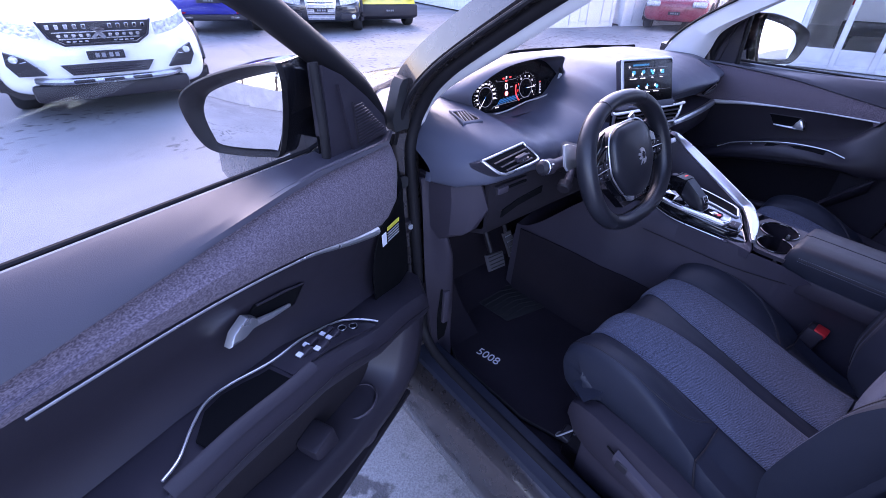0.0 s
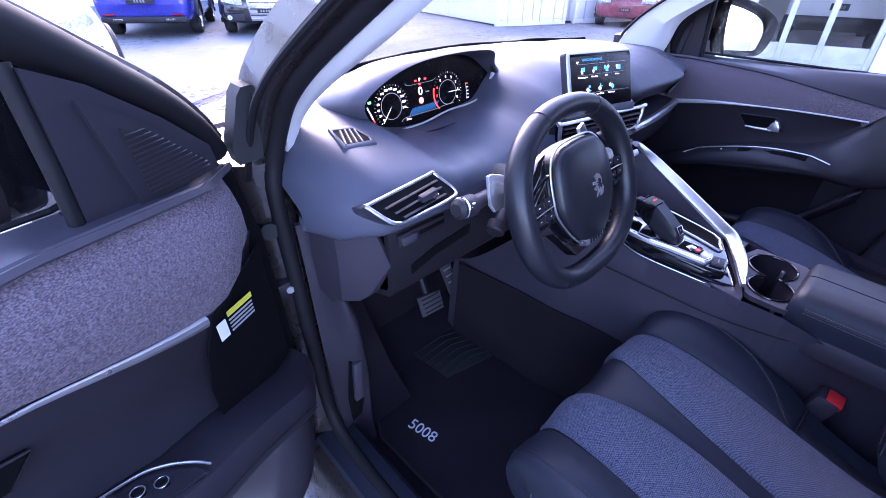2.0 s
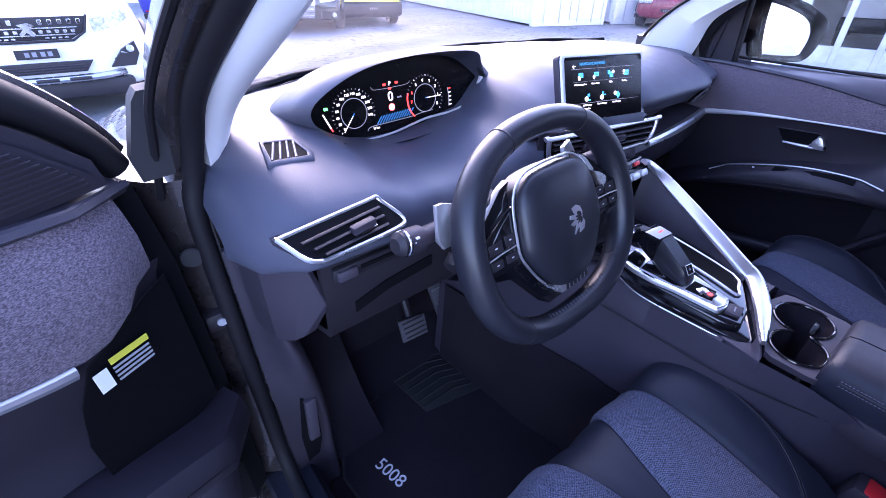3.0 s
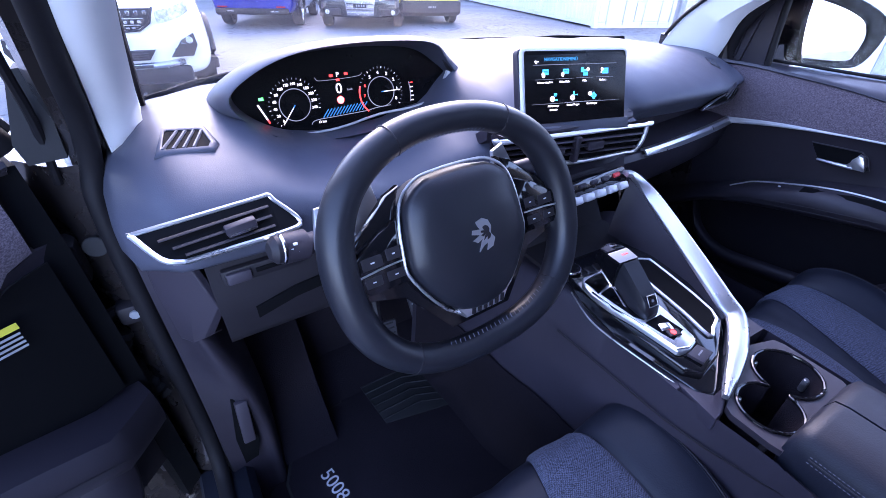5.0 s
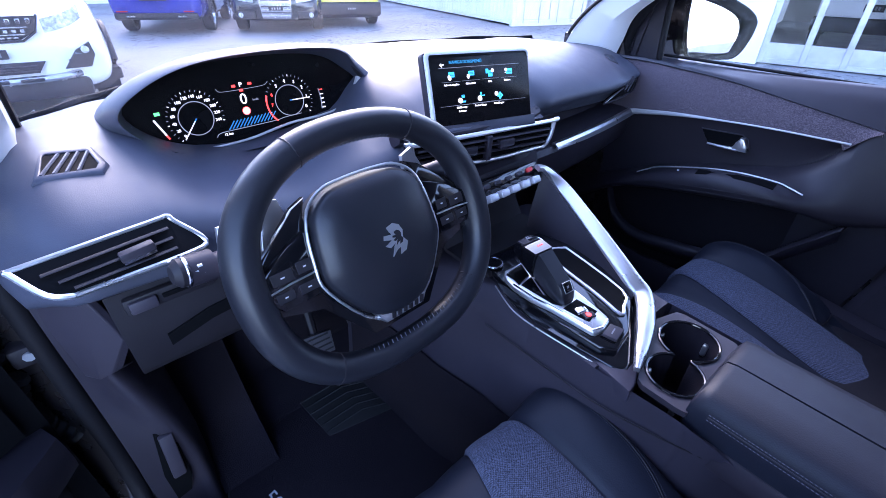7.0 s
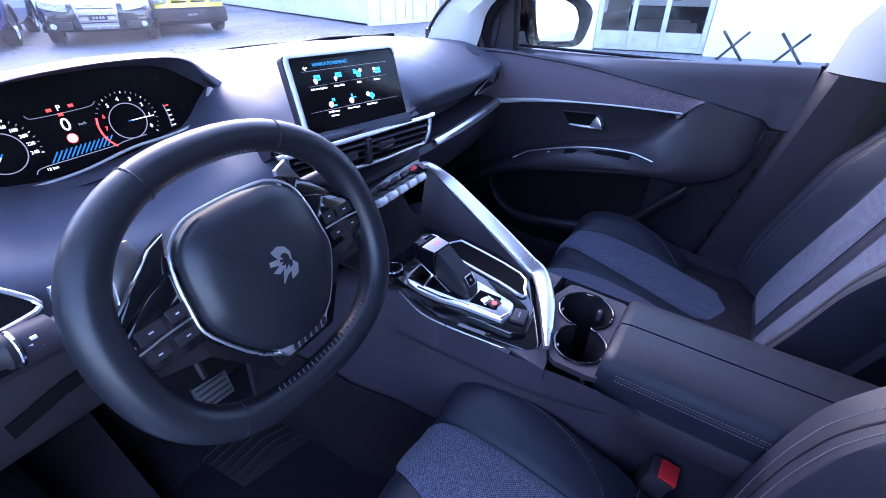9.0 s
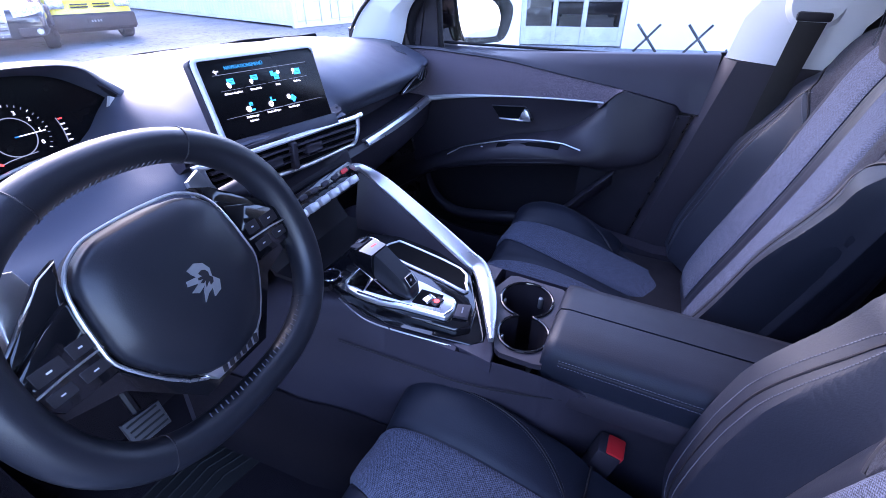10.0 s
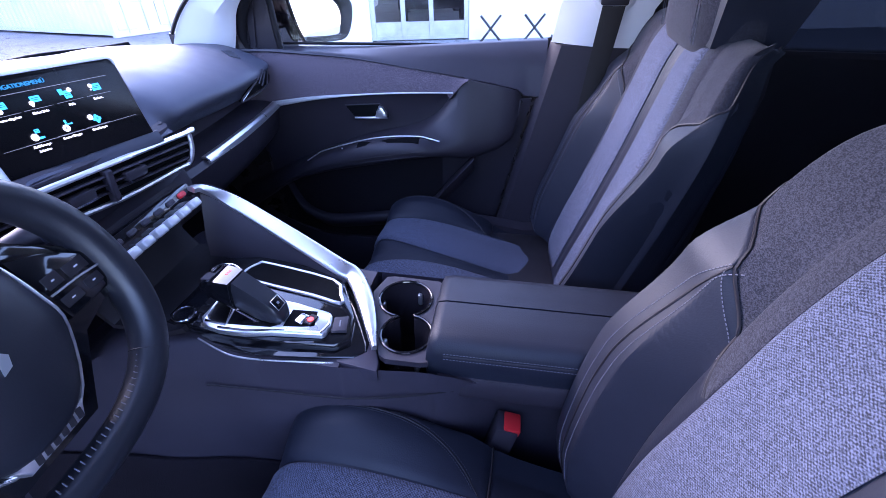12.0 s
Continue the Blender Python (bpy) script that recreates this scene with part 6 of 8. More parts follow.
# outline of the display seen from the driver: half-almond, wide and pointed at both ends
alm = [(-0.205, 0.058), (-0.17, 0.092), (-0.10, 0.116), (0.0, 0.122), (0.10, 0.116), (0.150, 0.103), (0.186, 0.076), (0.204, 0.059), (0.2035, 0.054), (0.188, 0.034), (0.160, 0.008), (0.10, -0.011), (0.0, -0.021), (-0.10, -0.016), (-0.168, 0.012)]
hood = curve([(a * (0.965 if a < 0 else 1.02), b, 0) for a, b in alm], 5, True)
hm = plane_at((CX, 0.80, 1.035), (1, 0, -0.015), (0, 0.16, 1))  # third axis toward the driver
hi = hm.inverted()


def lip(q):
    """How far the hood's lip stands forward: it falls away to the sharp end on the passenger side."""
    return 1 - eased([(0.08, 0.0), (0.15, 0.35), (0.19, 0.85), (0.205, 1.0), (0.25, 1.0)], q.x)


rings = []
for d, kx, kz, up, e in ((-0.02, 0.87, 0.81, 0.0, 0), (0.034, 0.930, 0.915, 0.0, 1), (0.040, 0.938, 0.925, 0.0, 1), (0.037, 0.955, 0.950, 0.0, 1), (0.014, 0.995, 1.010, 0.0, 1), (0.004, 1.015, 1.030, 0.0, 1), (-0.06, 1.030, 1.030, -0.008, 0), (-0.13, 1.0, 0.94, -0.024, 0), (-0.20, 0.90, 0.62, -0.03, 0)):
    rings.append([hm @ Vector((q.x * kx, 0.055 + (q.y - 0.055) * kz + up, (d * (0.25 + 0.75 * lip(q)) if d > 0 else d) + 0.045 * max(0, (q.y - 0.03) / 0.09) * e * lip(q))) for q in hood])
part("hood", loft(rings), PAD, binnacle, "dark soft-touch hood", sharp=50)
inner_r = [[hm @ Vector((q.x * k, 0.055 + (q.y - 0.055) * k2, (d * (0.25 + 0.75 * lip(q)) if d > 0 else d) + 0.045 * max(0, (q.y - 0.03) / 0.09) * e * lip(q))) for q in hood] for k, k2, d, e in ((0.931, 0.913, 0.033, 1), (0.920, 0.895, 0.02, 0.7), (0.905, 0.87, -0.004, 0.2), (0.89, 0.85, -0.012, 0))]
part("inner_shroud", loft(inner_r, True, False), DARK, binnacle)
disp = [[hm @ Vector((q.x * 0.89, 0.053 + (q.y - 0.055) * 0.85, d)) for q in hood] for d in (-0.016, -0.010)]
SCREEN = mat("screen_glass_black", (0.004, 0.004, 0.005), 0.25, bump=0, spec=0.25, var=0.02)
face = part("display", loft(disp), SCREEN, binnacle, "black digital display")
edge = curve([(-0.180, 0.060, 0), (-0.170, 0.040, 0), (-0.147, 0.016, 0), (-0.096, -0.005, 0), (-0.028, -0.0068, 0), (0.047, 0.004, 0), (0.11, 0.006, 0), (0.158, 0.0165, 0), (0.176, 0.038, 0), (0.187, 0.056, 0)], 5)
part("lower_trim", tube([hm @ Vector((q.x, q.y, 0.004)) for q in edge], [mix(0.0012, 0.0022, k / 30) if k < 32 else mix(0.0022, 0.0048, min(1, (k - 32) / 6)) for k in range(len(edge))], 6), SILVER, binnacle, "bright chrome edge")
GW = glow("display_white", (0.9, 0.95, 1.0), 0.32)
GR = glow("display_red", (1.0, 0.05, 0.04), 0.5)
GB = glow("display_blue", (0.05, 0.35, 0.9), 0.10)
GDIM = glow("display_dim_grey", (0.35, 0.4, 0.5), 0.12)
GG = glow("display_green", (0.1, 0.9, 0.2), 0.4)


def dial(cx, cy, r, a0, a1, n, number, needle):
    """A round gauge: ring, ticks, figures and needle, a little proud of the display."""
    at = hm @ pose(cx, cy, -0.0095)
    g = part("gauge_ring", tube([at @ Vector((r * 0.62 * math.cos(a), r * 0.62 * math.sin(a), 0.0004)) for a in [k * 6.28318 / 40 for k in range(40)]], 0.0007, 4, True, up=(0, 1, 0)), GDIM, face)
    for k in range(n):
        a = mix(a0, a1, k / (n - 1))
        writing(str(number * k), at @ pose(r * 0.80 * math.cos(a), r * 0.80 * math.sin(a) - 0.0015, 0.0003), 0.0058, GW, g, "dial_figure")
    for k in range(25):
        a = mix(a0, a1, k / 24)
        part("fine_tick", block(-0.0014, 0.0014, -0.0004, 0.0004, 0, 0.0004, 0, 1, at @ Matrix.Rotation(a, 4, "Z") @ pose(r * 1.0, 0, 0.0003)), GW if k % 4 == 0 else GDIM, g)
    part("needle", block(r * 0.12, r * 0.92, -0.0006, 0.0006, 0.0008, 0.0014, 0, 1, at @ Matrix.Rotation(needle, 4, "Z")), GW, g)
    part("needle_root", block(0, r * 0.30, -0.0008, 0.0008, 0.0007, 0.0013, 0, 1, at @ Matrix.Rotation(needle, 4, "Z")), GB, g)
    return g, at


dial(-0.086, 0.0360, 0.0385, radians(225), radians(-14), 13, 20, radians(229))
g2, at2 = dial(0.060, 0.0370, 0.0385, radians(200), radians(-35), 0, 0, radians(-1))
for k in range(8):
    a = mix(radians(186), radians(-28), k / 7)
    writing(str(7 - k), at2 @ pose(0.030 * math.cos(a), 0.030 * math.sin(a) - 0.002, 0.0003), 0.0072, GR if k < 2 else GW, g2, "dial_figure")
part("red_band", tube([at2 @ Vector((0.0385 * math.cos(a), 0.0385 * math.sin(a), 0.0005)) for a in [radians(160 + 5.5 * k) for k in range(13)]], 0.0013, 5), GR, g2)
writing("P", hm @ pose(-0.011, 0.0690, -0.0095), 0.0095, GW, face)
writing("0", hm @ pose(-0.012, 0.0440, -0.0095), 0.022, GW, face)
writing("km/h", hm @ pose(0.006, 0.0465, -0.0095), 0.0045, GDIM, face)
part("warning_lamp", disc(hm @ Vector((-0.0122, 0.0335, -0.0098)), hm.to_3x3() @ Vector((0, 0, 1)), 0.0052, 0.0008, 16), GW, face)
part("lamp_ring", tube([hm @ Vector((-0.0122 + 0.0058 * math.cos(w), 0.0335 + 0.0058 * math.sin(w), -0.0092)) for w in [6.28318 * k / 20 for k in range(20)]], 0.0006, 4, True), GR, face)
for x, y in ((-0.0217, 0.0715), (0.0030, 0.0720), (-0.0119, 0.0642)):
    part("telltale", block(-0.0028, 0.0028, -0.0018, 0.0018, 0, 0.0006, 0, 1, hm @ pose(x, y, -0.0095)), GR, face)
part("telltale", block(-0.0035, 0.0035, -0.0022, 0.0022, 0, 0.0006, 0, 1, hm @ pose(-0.134, 0.0510, -0.0095)), GG, face)
for k in range(5):
    part("level_bar", block(-0.0012, 0.0012, -0.0030, 0.0030, 0, 0.0006, 0, 1, hm @ pose(-0.1395 + 0.0024 * k, 0.041 - 0.0058 * k, -0.0095, 0, 0, 22)), GR if k > 3 else GW, face)
    part("level_bar", block(-0.003, 0.002, -0.0008, 0.0008, 0, 0.0006, 0, 1, hm @ pose(0.1185, 0.045 - 0.0072 * k, -0.0095)), GR if k < 1 else GW, face)
part("level_arc", tube([hm @ Vector((0.1135 + 0.0015 * math.sin(k * 0.5), 0.047 - 0.0055 * k, -0.0092)) for k in range(7)], 0.0008, 4), GDIM, face)
for k in range(13):
    part("hatched_road", block(-0.0008, 0.0008, -0.008, 0.008, 0, 0.0005, 0, 1, hm @ pose(-0.040 + 0.0056 * k, 0.0165 + 0.0002 * k, -0.0095, 0, 0, -42)), GB, face)
part("status_line", tube(curve([hm @ Vector((a, b, -0.0092)) for a, b in ((-0.066, 0.003), (-0.058, 0.0085), (-0.02, 0.0095), (0.03, 0.0105), (0.045, 0.0125), (0.075, 0.0135))], 4), 0.0006, 4), GDIM, face)
part("status_line", tube(curve([hm @ Vector((a, b, -0.0092)) for a, b in ((-0.048, 0.0715), (-0.044, 0.0665), (-0.026, 0.0655), (0.0, 0.0655), (0.024, 0.0665), (0.031, 0.071))], 4), 0.0004, 4), GDIM, face)
writing("12 km", hm @ pose(-0.048, 0.0030, -0.0095), 0.0052, GW, face)

# ---- touchscreen ----
touch = thing("touchscreen", (0, 0.6, 1.04), "upright touchscreen with silver edge showing a navigation menu", "touchscreen")
tm = plane_at((-0.132, 0.600, 1.046), (0.218, -0.030, -0.015), (0, 0.36, 1))


def rounded(a0, a1, b0, b1, r):
    """A panel outline with rounded upper corners."""
    up = [(a1 - r + r * math.cos(w), b1 - r + r * math.sin(w)) for w in [math.pi / 2 * k / 5 for k in range(6)]]
    return [(a0, b0), (a1, b0)] + up + [(a0 + a1 - a, b) for a, b in up[::-1]]


part("housing", slab(rounded(0.004, 0.211, -0.006, 0.114, 0.008), tm @ pose(0, 0, -0.016), 0.0125, 0.003), PLASTIC, touch)
edge = [(0.0085, 0.0), (0.0085, 0.103), (0.0095, 0.108), (0.0125, 0.1115), (0.018, 0.1125), (0.10, 0.1125), (0.196, 0.1125), (0.204, 0.1115), (0.2085, 0.107), (0.209, 0.100)]
part("silver_edge", loft([[tm @ Vector((a + x * k, b + y * k, d)) for k, d in ((0.004, -0.014), (0.0035, -0.006), (0.0005, 0.0), (-0.0038, 0.0008), (-0.0045, -0.012))] for (a, b), (x, y) in zip(edge, ((-1, 0), (-1, 0), (-0.95, 0.3), (-0.7, 0.7), (0, 1), (0, 1), (0, 1), (0.5, 0.8), (0.9, 0.3), (0.7, 0)))]), SILVER, touch, "satin silver edge", sharp=60)
glassf = part("display", slab(rounded(0.0128, 0.2070, 0.0050, 0.1085, 0.005), tm @ pose(0, 0, -0.004), 0.0035, 0.001), SCREEN, touch, "glossy black display")
part("display_base", slab([(0.006, -0.012), (0.218, -0.012), (0.216, 0.0060), (0.006, 0.0048)], tm @ pose(0, 0, -0.012), 0.0105, 0.002), PAD, touch, "soft pad below the display")
GC = glow("icon_blue", (0.05, 0.5, 0.95), 0.3)
GCD = glow("heading_blue", (0.05, 0.4, 0.8), 0.12)
writing("NAVIGATIONSMENÜ", tm @ pose(0.079, 0.0948, 0.0001), 0.0066, GCD, glassf)
part("back_arrow", tube([tm @ Vector((a, b, 0.0004)) for a, b in ((0.038, 0.094), (0.031, 0.094), (0.0345, 0.097), (0.031, 0.094), (0.0345, 0.091))], 0.0008, 4), GW, glassf)
part("rule", block(0.028, 0.1865, -0.0003, 0.0003, 0, 0.0004, 0, 1, tm @ pose(0, 0.0893, 0.0001)), GDIM, glassf)
part("rule", block(0.024, 0.196, -0.0002, 0.0002, 0, 0.0004, 0, 1, tm @ pose(0, 0.0335, 0.0001)), GDIM, glassf)


def icon(x, y, tiles, discs):
    """A menu symbol: blue tiles and white or blue discs about (x, y)."""
    for a, b, w, h in tiles:
        part("icon", block(-w, w, -h, h, 0, 0.0006, 0, 1, tm @ pose(x + a, y + b, 0.0)), GC, glassf)
    for a, b, r, g in discs:
        part("icon_sign", disc(tm @ Vector((x + a, y + b, 0.0004)), tm.to_3x3() @ Vector((0, 0, 1)), r, 0.0006, 12), g, glassf)
    for k in range(2):
        a, b, w, h = tiles[0]
        part("icon_detail", block(-w * 0.7, w * 0.7, -0.0003, 0.0003, 0.0006, 0.0009, 0, 1, tm @ pose(x + a, y + b - 0.001 + 0.002 * k, 0.0)), SCREEN, glassf)
    part("icon_rule", block(-0.017, 0.017, -0.0002, 0.0002, 0, 0.0004, 0, 1, tm @ pose(x, y - 0.0085, 0.0001)), GDIM, glassf)


icon(0.0482, 0.0772, ((0.002, 0.002, 0.0052, 0.0038),), ((-0.003, -0.001, 0.0024, GW), (-0.002, -0.0035, 0.0028, GW)))
icon(0.0858, 0.0775, ((0.002, 0.002, 0.0055, 0.0034),), ((-0.0045, -0.002, 0.0028, GW), (-0.0045, -0.005, 0.0012, GW)))
icon(0.1242, 0.0778, ((0.001, -0.001, 0.0042, 0.0046), (-0.0052, 0.003, 0.0026, 0.0034)), ((0.0055, 0.0035, 0.0028, GW),))
icon(0.1635, 0.0778, ((0.001, 0.0005, 0.0058, 0.0042),), ((-0.006, 0.003, 0.0026, GW), (-0.0075, -0.0015, 0.001, GW)))
icon(0.0645, 0.0422, ((0.0032, 0.004, 0.0026, 0.0022), (0.0035, -0.004, 0.0036, 0.0012)), ((-0.0028, -0.002, 0.0042, GW), (-0.0028, -0.002, 0.0014, SCREEN)))
icon(0.1017, 0.0426, ((0.0036, 0.002, 0.0044, 0.0012), (0.001, 0.005, 0.0012, 0.0024)), ((-0.002, -0.002, 0.0042, GW), (-0.002, -0.002, 0.0016, SCREEN)))
icon(0.1384, 0.0428, ((0.003, -0.001, 0.0054, 0.0016), (0.003, -0.001, 0.0016, 0.0054)), ((0.003, -0.001, 0.0042, GC), (0.003, -0.001, 0.002, SCREEN), (-0.0045, 0.0025, 0.0034, GW), (-0.0045, 0.0025, 0.0012, SCREEN)))
for txt, x, y in (("Adresse eingeben", 0.0488, 0.0634), ("Meine Ziele", 0.0851, 0.0634), ("POIs", 0.1235, 0.0636), ("Suchen...", 0.160, 0.0638), ("Zielführungs-", 0.0640, 0.0288), ("kriterien", 0.0640, 0.0232), ("Route / Stopps", 0.1010, 0.0290), ("Einstellungen", 0.1381, 0.0291)):
    writing(txt, tm @ pose(x, y, 0.0001), 0.0039, GW, glassf)

# ---- steering wheel ----
wheel = thing("steering_wheel", (-0.3348, 0.4391, 1.0144), "small flat-bottomed black leather steering wheel", "steering wheel")
TILT_W = radians(23.1)
wm = plane_at((-0.3348, 0.4391, 1.0144), (1, 0.0505, 0), (-0.0505 * math.sin(TILT_W), math.sin(TILT_W), math.cos(TILT_W)))  # third axis to the driver


def rim_at(a):
    """The rim's centre line: flattened at top and bottom."""
    c, s = math.cos(a), math.sin(a)
    e = mix(2.55, 2.25, 0.5 + 0.5 * s)
    k = (abs(c) ** e + abs(s) ** e) ** (-1 / e)
    return Vector((0.1460 * c * k * mix(1, 0.985, abs(s)), 0.1258 * s * k, 0))


NR = 96
rings = []
for k in range(NR):
    a = 6.28318 * k / NR
    p, q = rim_at(a), rim_at(a + 0.02)
    d = (q - p).normalized()
    nrm = Vector((d.y, -d.x, 0))
    r = 0.0155 * (1 + 0.14 * math.cos(a) ** 2)
    rings.append([wm @ (p + nrm * r * 1.02 * math.cos(b) + Vector((0, 0, r * 1.15 * math.sin(b)))) for b in [6.28318 * j / 20 for j in range(20)]])
rings.append(rings[0])
rimb = loft(rings, True, False)
bmesh.ops.remove_doubles(rimb, verts=rimb.verts, dist=1e-6)
rim = part("rim", rimb, WHEEL_LEATHER, wheel, "black leather rim")
for a in (radians(115), radians(60), radians(-45), radians(-128)):
    p, q = rim_at(a), rim_at(a + 0.02)
    d = (q - p).normalized()
    n = Vector((d.y, -d.x, 0))
    part("leather_seam", tube([wm @ (p + n * 0.0166 * math.cos(b) + Vector((0, 0, 0.0184 * math.sin(b)))) for b in [6.28318 * j / 16 for j in range(16)]], 0.0009, 5, True), DARK, rim)
for a0, a1 in ((-112, -46), (-34, 20), (70, 126), (160, 226)):
    n = 26
    for k in range(n):
        a = radians(mix(a0, a1, k / n))
        p, q = rim_at(a), rim_at(a + 0.012)
        d = (q - p).normalized()
        nn = Vector((-d.y, d.x, 0))
        if nn.dot(p) > 0:
            nn = -nn
        part("stitch", tube([wm @ (p + nn * 0.0135 + Vector((0, 0, 0.0092))), wm @ (q + nn * 0.0162 + Vector((0, 0, 0.0045)))], 0.0006, 4), STITCH, rim)
# airbag cover: rounded heptagon with a domed face
hub = [(-0.066, 0.050), (-0.046, 0.069), (-0.02, 0.0735), (0.02, 0.0735), (0.046, 0.069), (0.066, 0.050), (0.0735, 0.008), (0.070, -0.024), (0.030, -0.074), (-0.030, -0.074), (-0.070, -0.024), (-0.0735, 0.008)]
hl = curve([(a - 0.004, b, 0) for a, b in hub], 4, True)
rings = [[wm @ Vector((q.x * k, q.y * k + 0.002, d)) for q in hl] for k, d in ((1.0, -0.02), (1.0, 0.010), (0.985, 0.017), (0.94, 0.021), (0.75, 0.027), (0.45, 0.031), (0.12, 0.0325))]
cover = part("airbag_cover", loft(rings), WHEEL_LEATHER, wheel, "black airbag cover", sharp=50)
part("chrome_surround", tube([wm @ Vector((q.x * 1.055, q.y * 1.055 + 0.002, 0.010)) for q in hl], 0.0017, 8, True, up=(0, 1, 0)), CHROME, wheel)
part("lower_plate", slab([(-0.036, -0.070), (0.034, -0.070), (0.024, -0.0835), (-0.028, -0.0835)], wm @ pose(-0.002, 0, 0.002), 0.014, 0.003), CHROME, wheel, "pierced chrome lower plate")
for k in range(6):
    part("plate_slot", block(-0.0025, 0.0025, -0.005, 0.004, 0, 0.0006, 0, 1, wm @ pose(-0.020 + 0.008 * k, -0.077, 0.0162, 0, 0, -18)), DARK, wheel)
part("spoke_shell", loft([[wm @ Vector((x, y, d)) for x, y in ((-0.150, 0.012), (-0.075, 0.052), (0.0, 0.074), (0.075, 0.052), (0.150, 0.012), (0.148, -0.022), (0.085, -0.040), (0.04, -0.095), (-0.04, -0.095), (-0.085, -0.040), (-0.148, -0.022))] for d in (-0.020, -0.002)]), PIANO, wheel, "gloss black spokes")
for s in (-1, 1):
    pod = part("button_pod", slab([(s * a, b) for a, b in ((0.074, 0.046), (0.100, 0.036), (0.131, 0.017), (0.140, -0.003), (0.124, -0.0215), (0.079, -0.022))][::s], wm @ pose(0, 0, -0.006), 0.014, 0.003), PIANO, wheel, "gloss black switch pod")
    for x, y, w, h in ((0.091, 0.0125, 0.0085, 0.0065), (0.1145, 0.0105, 0.0115, 0.0065), (0.093, -0.0085, 0.0105, 0.0055), (0.1175, -0.0085, 0.0095, 0.0055)):
        part("wheel_button", block(-w, w, -h, h, 0, 0.0016, 0.001, 1, wm @ pose(s * x, y, 0.007)), DARK, pod)
        part("button_mark", block(-w * 0.18, w * 0.18, -h * 0.11, h * 0.11, 0.0014, 0.0019, 0, 1, wm @ pose(s * x, y, 0.007)), WHITE, pod)
    part("pod_chrome", tube([wm @ Vector((s * 0.080, 0.0030, 0.0090)), wm @ Vector((s * 0.110, 0.0020, 0.0093)), wm @ Vector((s * 0.136, -0.001, 0.0085))], 0.0010, 6), CHROME, pod)
    part("spoke_fin", slab([(s * 0.063, 0.074), (s * 0.080, 0.067), (s * 0.127, 0.028), (s * 0.137, 0.010), (s * 0.082, 0.020), (s * 0.078, 0.045)][::s], wm @ pose(0, 0, -0.012), 0.012, 0.003), PIANO, wheel)
    part("shift_paddle", slab([(s * 0.076, 0.050), (s * 0.080, 0.078), (s * 0.097, 0.084), (s * 0.104, 0.062), (s * 0.112, 0.034), (s * 0.092, 0.034)], wm @ pose(0, 0, -0.034), 0.006, 0.002), CHROME, wheel, "satin metal shift paddle")
part("shift_paddle", slab([(-0.100, 0.058), (-0.130, 0.070), (-0.140, 0.070), (-0.150, 0.030), (-0.144, 0.018), (-0.112, 0.018)], wm @ pose(0, 0, -0.050), 0.006, 0.002), CHROME, wheel, "satin metal shift paddle")
# emblem as a plain plate
em = wm @ pose(0.001, 0.004, 0.0318) @ Matrix.Scale(0.72, 4)
shape = [(-0.009, 0.021), (0.003, 0.024), (0.012, 0.019), (0.016, 0.009), (0.013, -0.001), (0.019, -0.010), (0.013, -0.021), (0.002, -0.024), (0.006, -0.013), (-0.003, -0.016), (-0.012, -0.023), (-0.005, -0.009), (0.001, -0.004), (-0.012, -0.009), (-0.019, -0.004), (-0.006, 0.001), (-0.019, 0.005), (-0.017, 0.011), (-0.004, 0.009), (-0.007, 0.014)]
part("emblem", slab(shape[::-1], em, 0.0025), CHROME, cover, "satin chrome emblem")
part("emblem_rib", slab([(a * 0.45 + 0.004, b * 0.45 + 0.002) for a, b in shape[::-1]], em @ pose(0, 0, 0.0024), 0.0010), DARK, cover)
# stalks
st = thing("light_stalk", (-0.50, 0.52, 1.02), "black light stalk with a rotating ring", "control stalk", "column stalks")
ax = Vector((-0.13, -0.018, 0.022)).normalized()
part("stem", tube([Vector((-0.40, 0.535, 1.004)), Vector((-0.47, 0.525, 1.008)), Vector((-0.495, 0.52, 1.010))], [0.010, 0.012, 0.013], 12), PLASTIC, st)
ring = part("ring", disc(Vector((-0.489, 0.520, 1.012)), ax, 0.0165, 0.028, 28, 0.002), PLASTIC, st, "ribbed black ring")
part("tip", disc(Vector((-0.516, 0.5150, 1.0180)), ax, 0.0150, 0.012, 28, 0.006), DARK, st, "round black end knob")
part("tip_band", disc(Vector((-0.5145, 0.5152, 1.0178)), ax, 0.0166, 0.003, 28, 0.001), BRIGHT, st)
for k in range(3):
    part("ring_mark", block(-0.0022, 0.0022, -0.0014, 0.0014, -0.001, 0.001, 0, 1, Matrix.Translation((-0.502 - 0.005 * (k % 2), 0.5035, 1.021 + 0.005 * (k - 1)))), WHITE, ring)
st2 = thing("wiper_stalk", (-0.24, 0.50, 1.05), "black wiper stalk behind the wheel", "control stalk", "column stalks")
part("stem", tube([Vector((-0.28, 0.53, 1.02)), Vector((-0.235, 0.50, 1.04)), Vector((-0.205, 0.485, 1.048))], [0.009, 0.011, 0.012], 12), PLASTIC, st2)
part("tip", disc(Vector((-0.206, 0.4855, 1.0478)), (0.8, -0.35, 0.2), 0.0125, 0.014, 20, 0.004), PAD, st2)
st3 = thing("cruise_stalk", (-0.43, 0.55, 0.95), "short black cruise control stalk", "control stalk", "column stalks")
part("stem", tube([Vector((-0.38, 0.54, 0.97)), Vector((-0.42, 0.52, 0.955)), Vector((-0.432, 0.515, 0.948))], [0.008, 0.010, 0.012], 10), PLASTIC, st3)
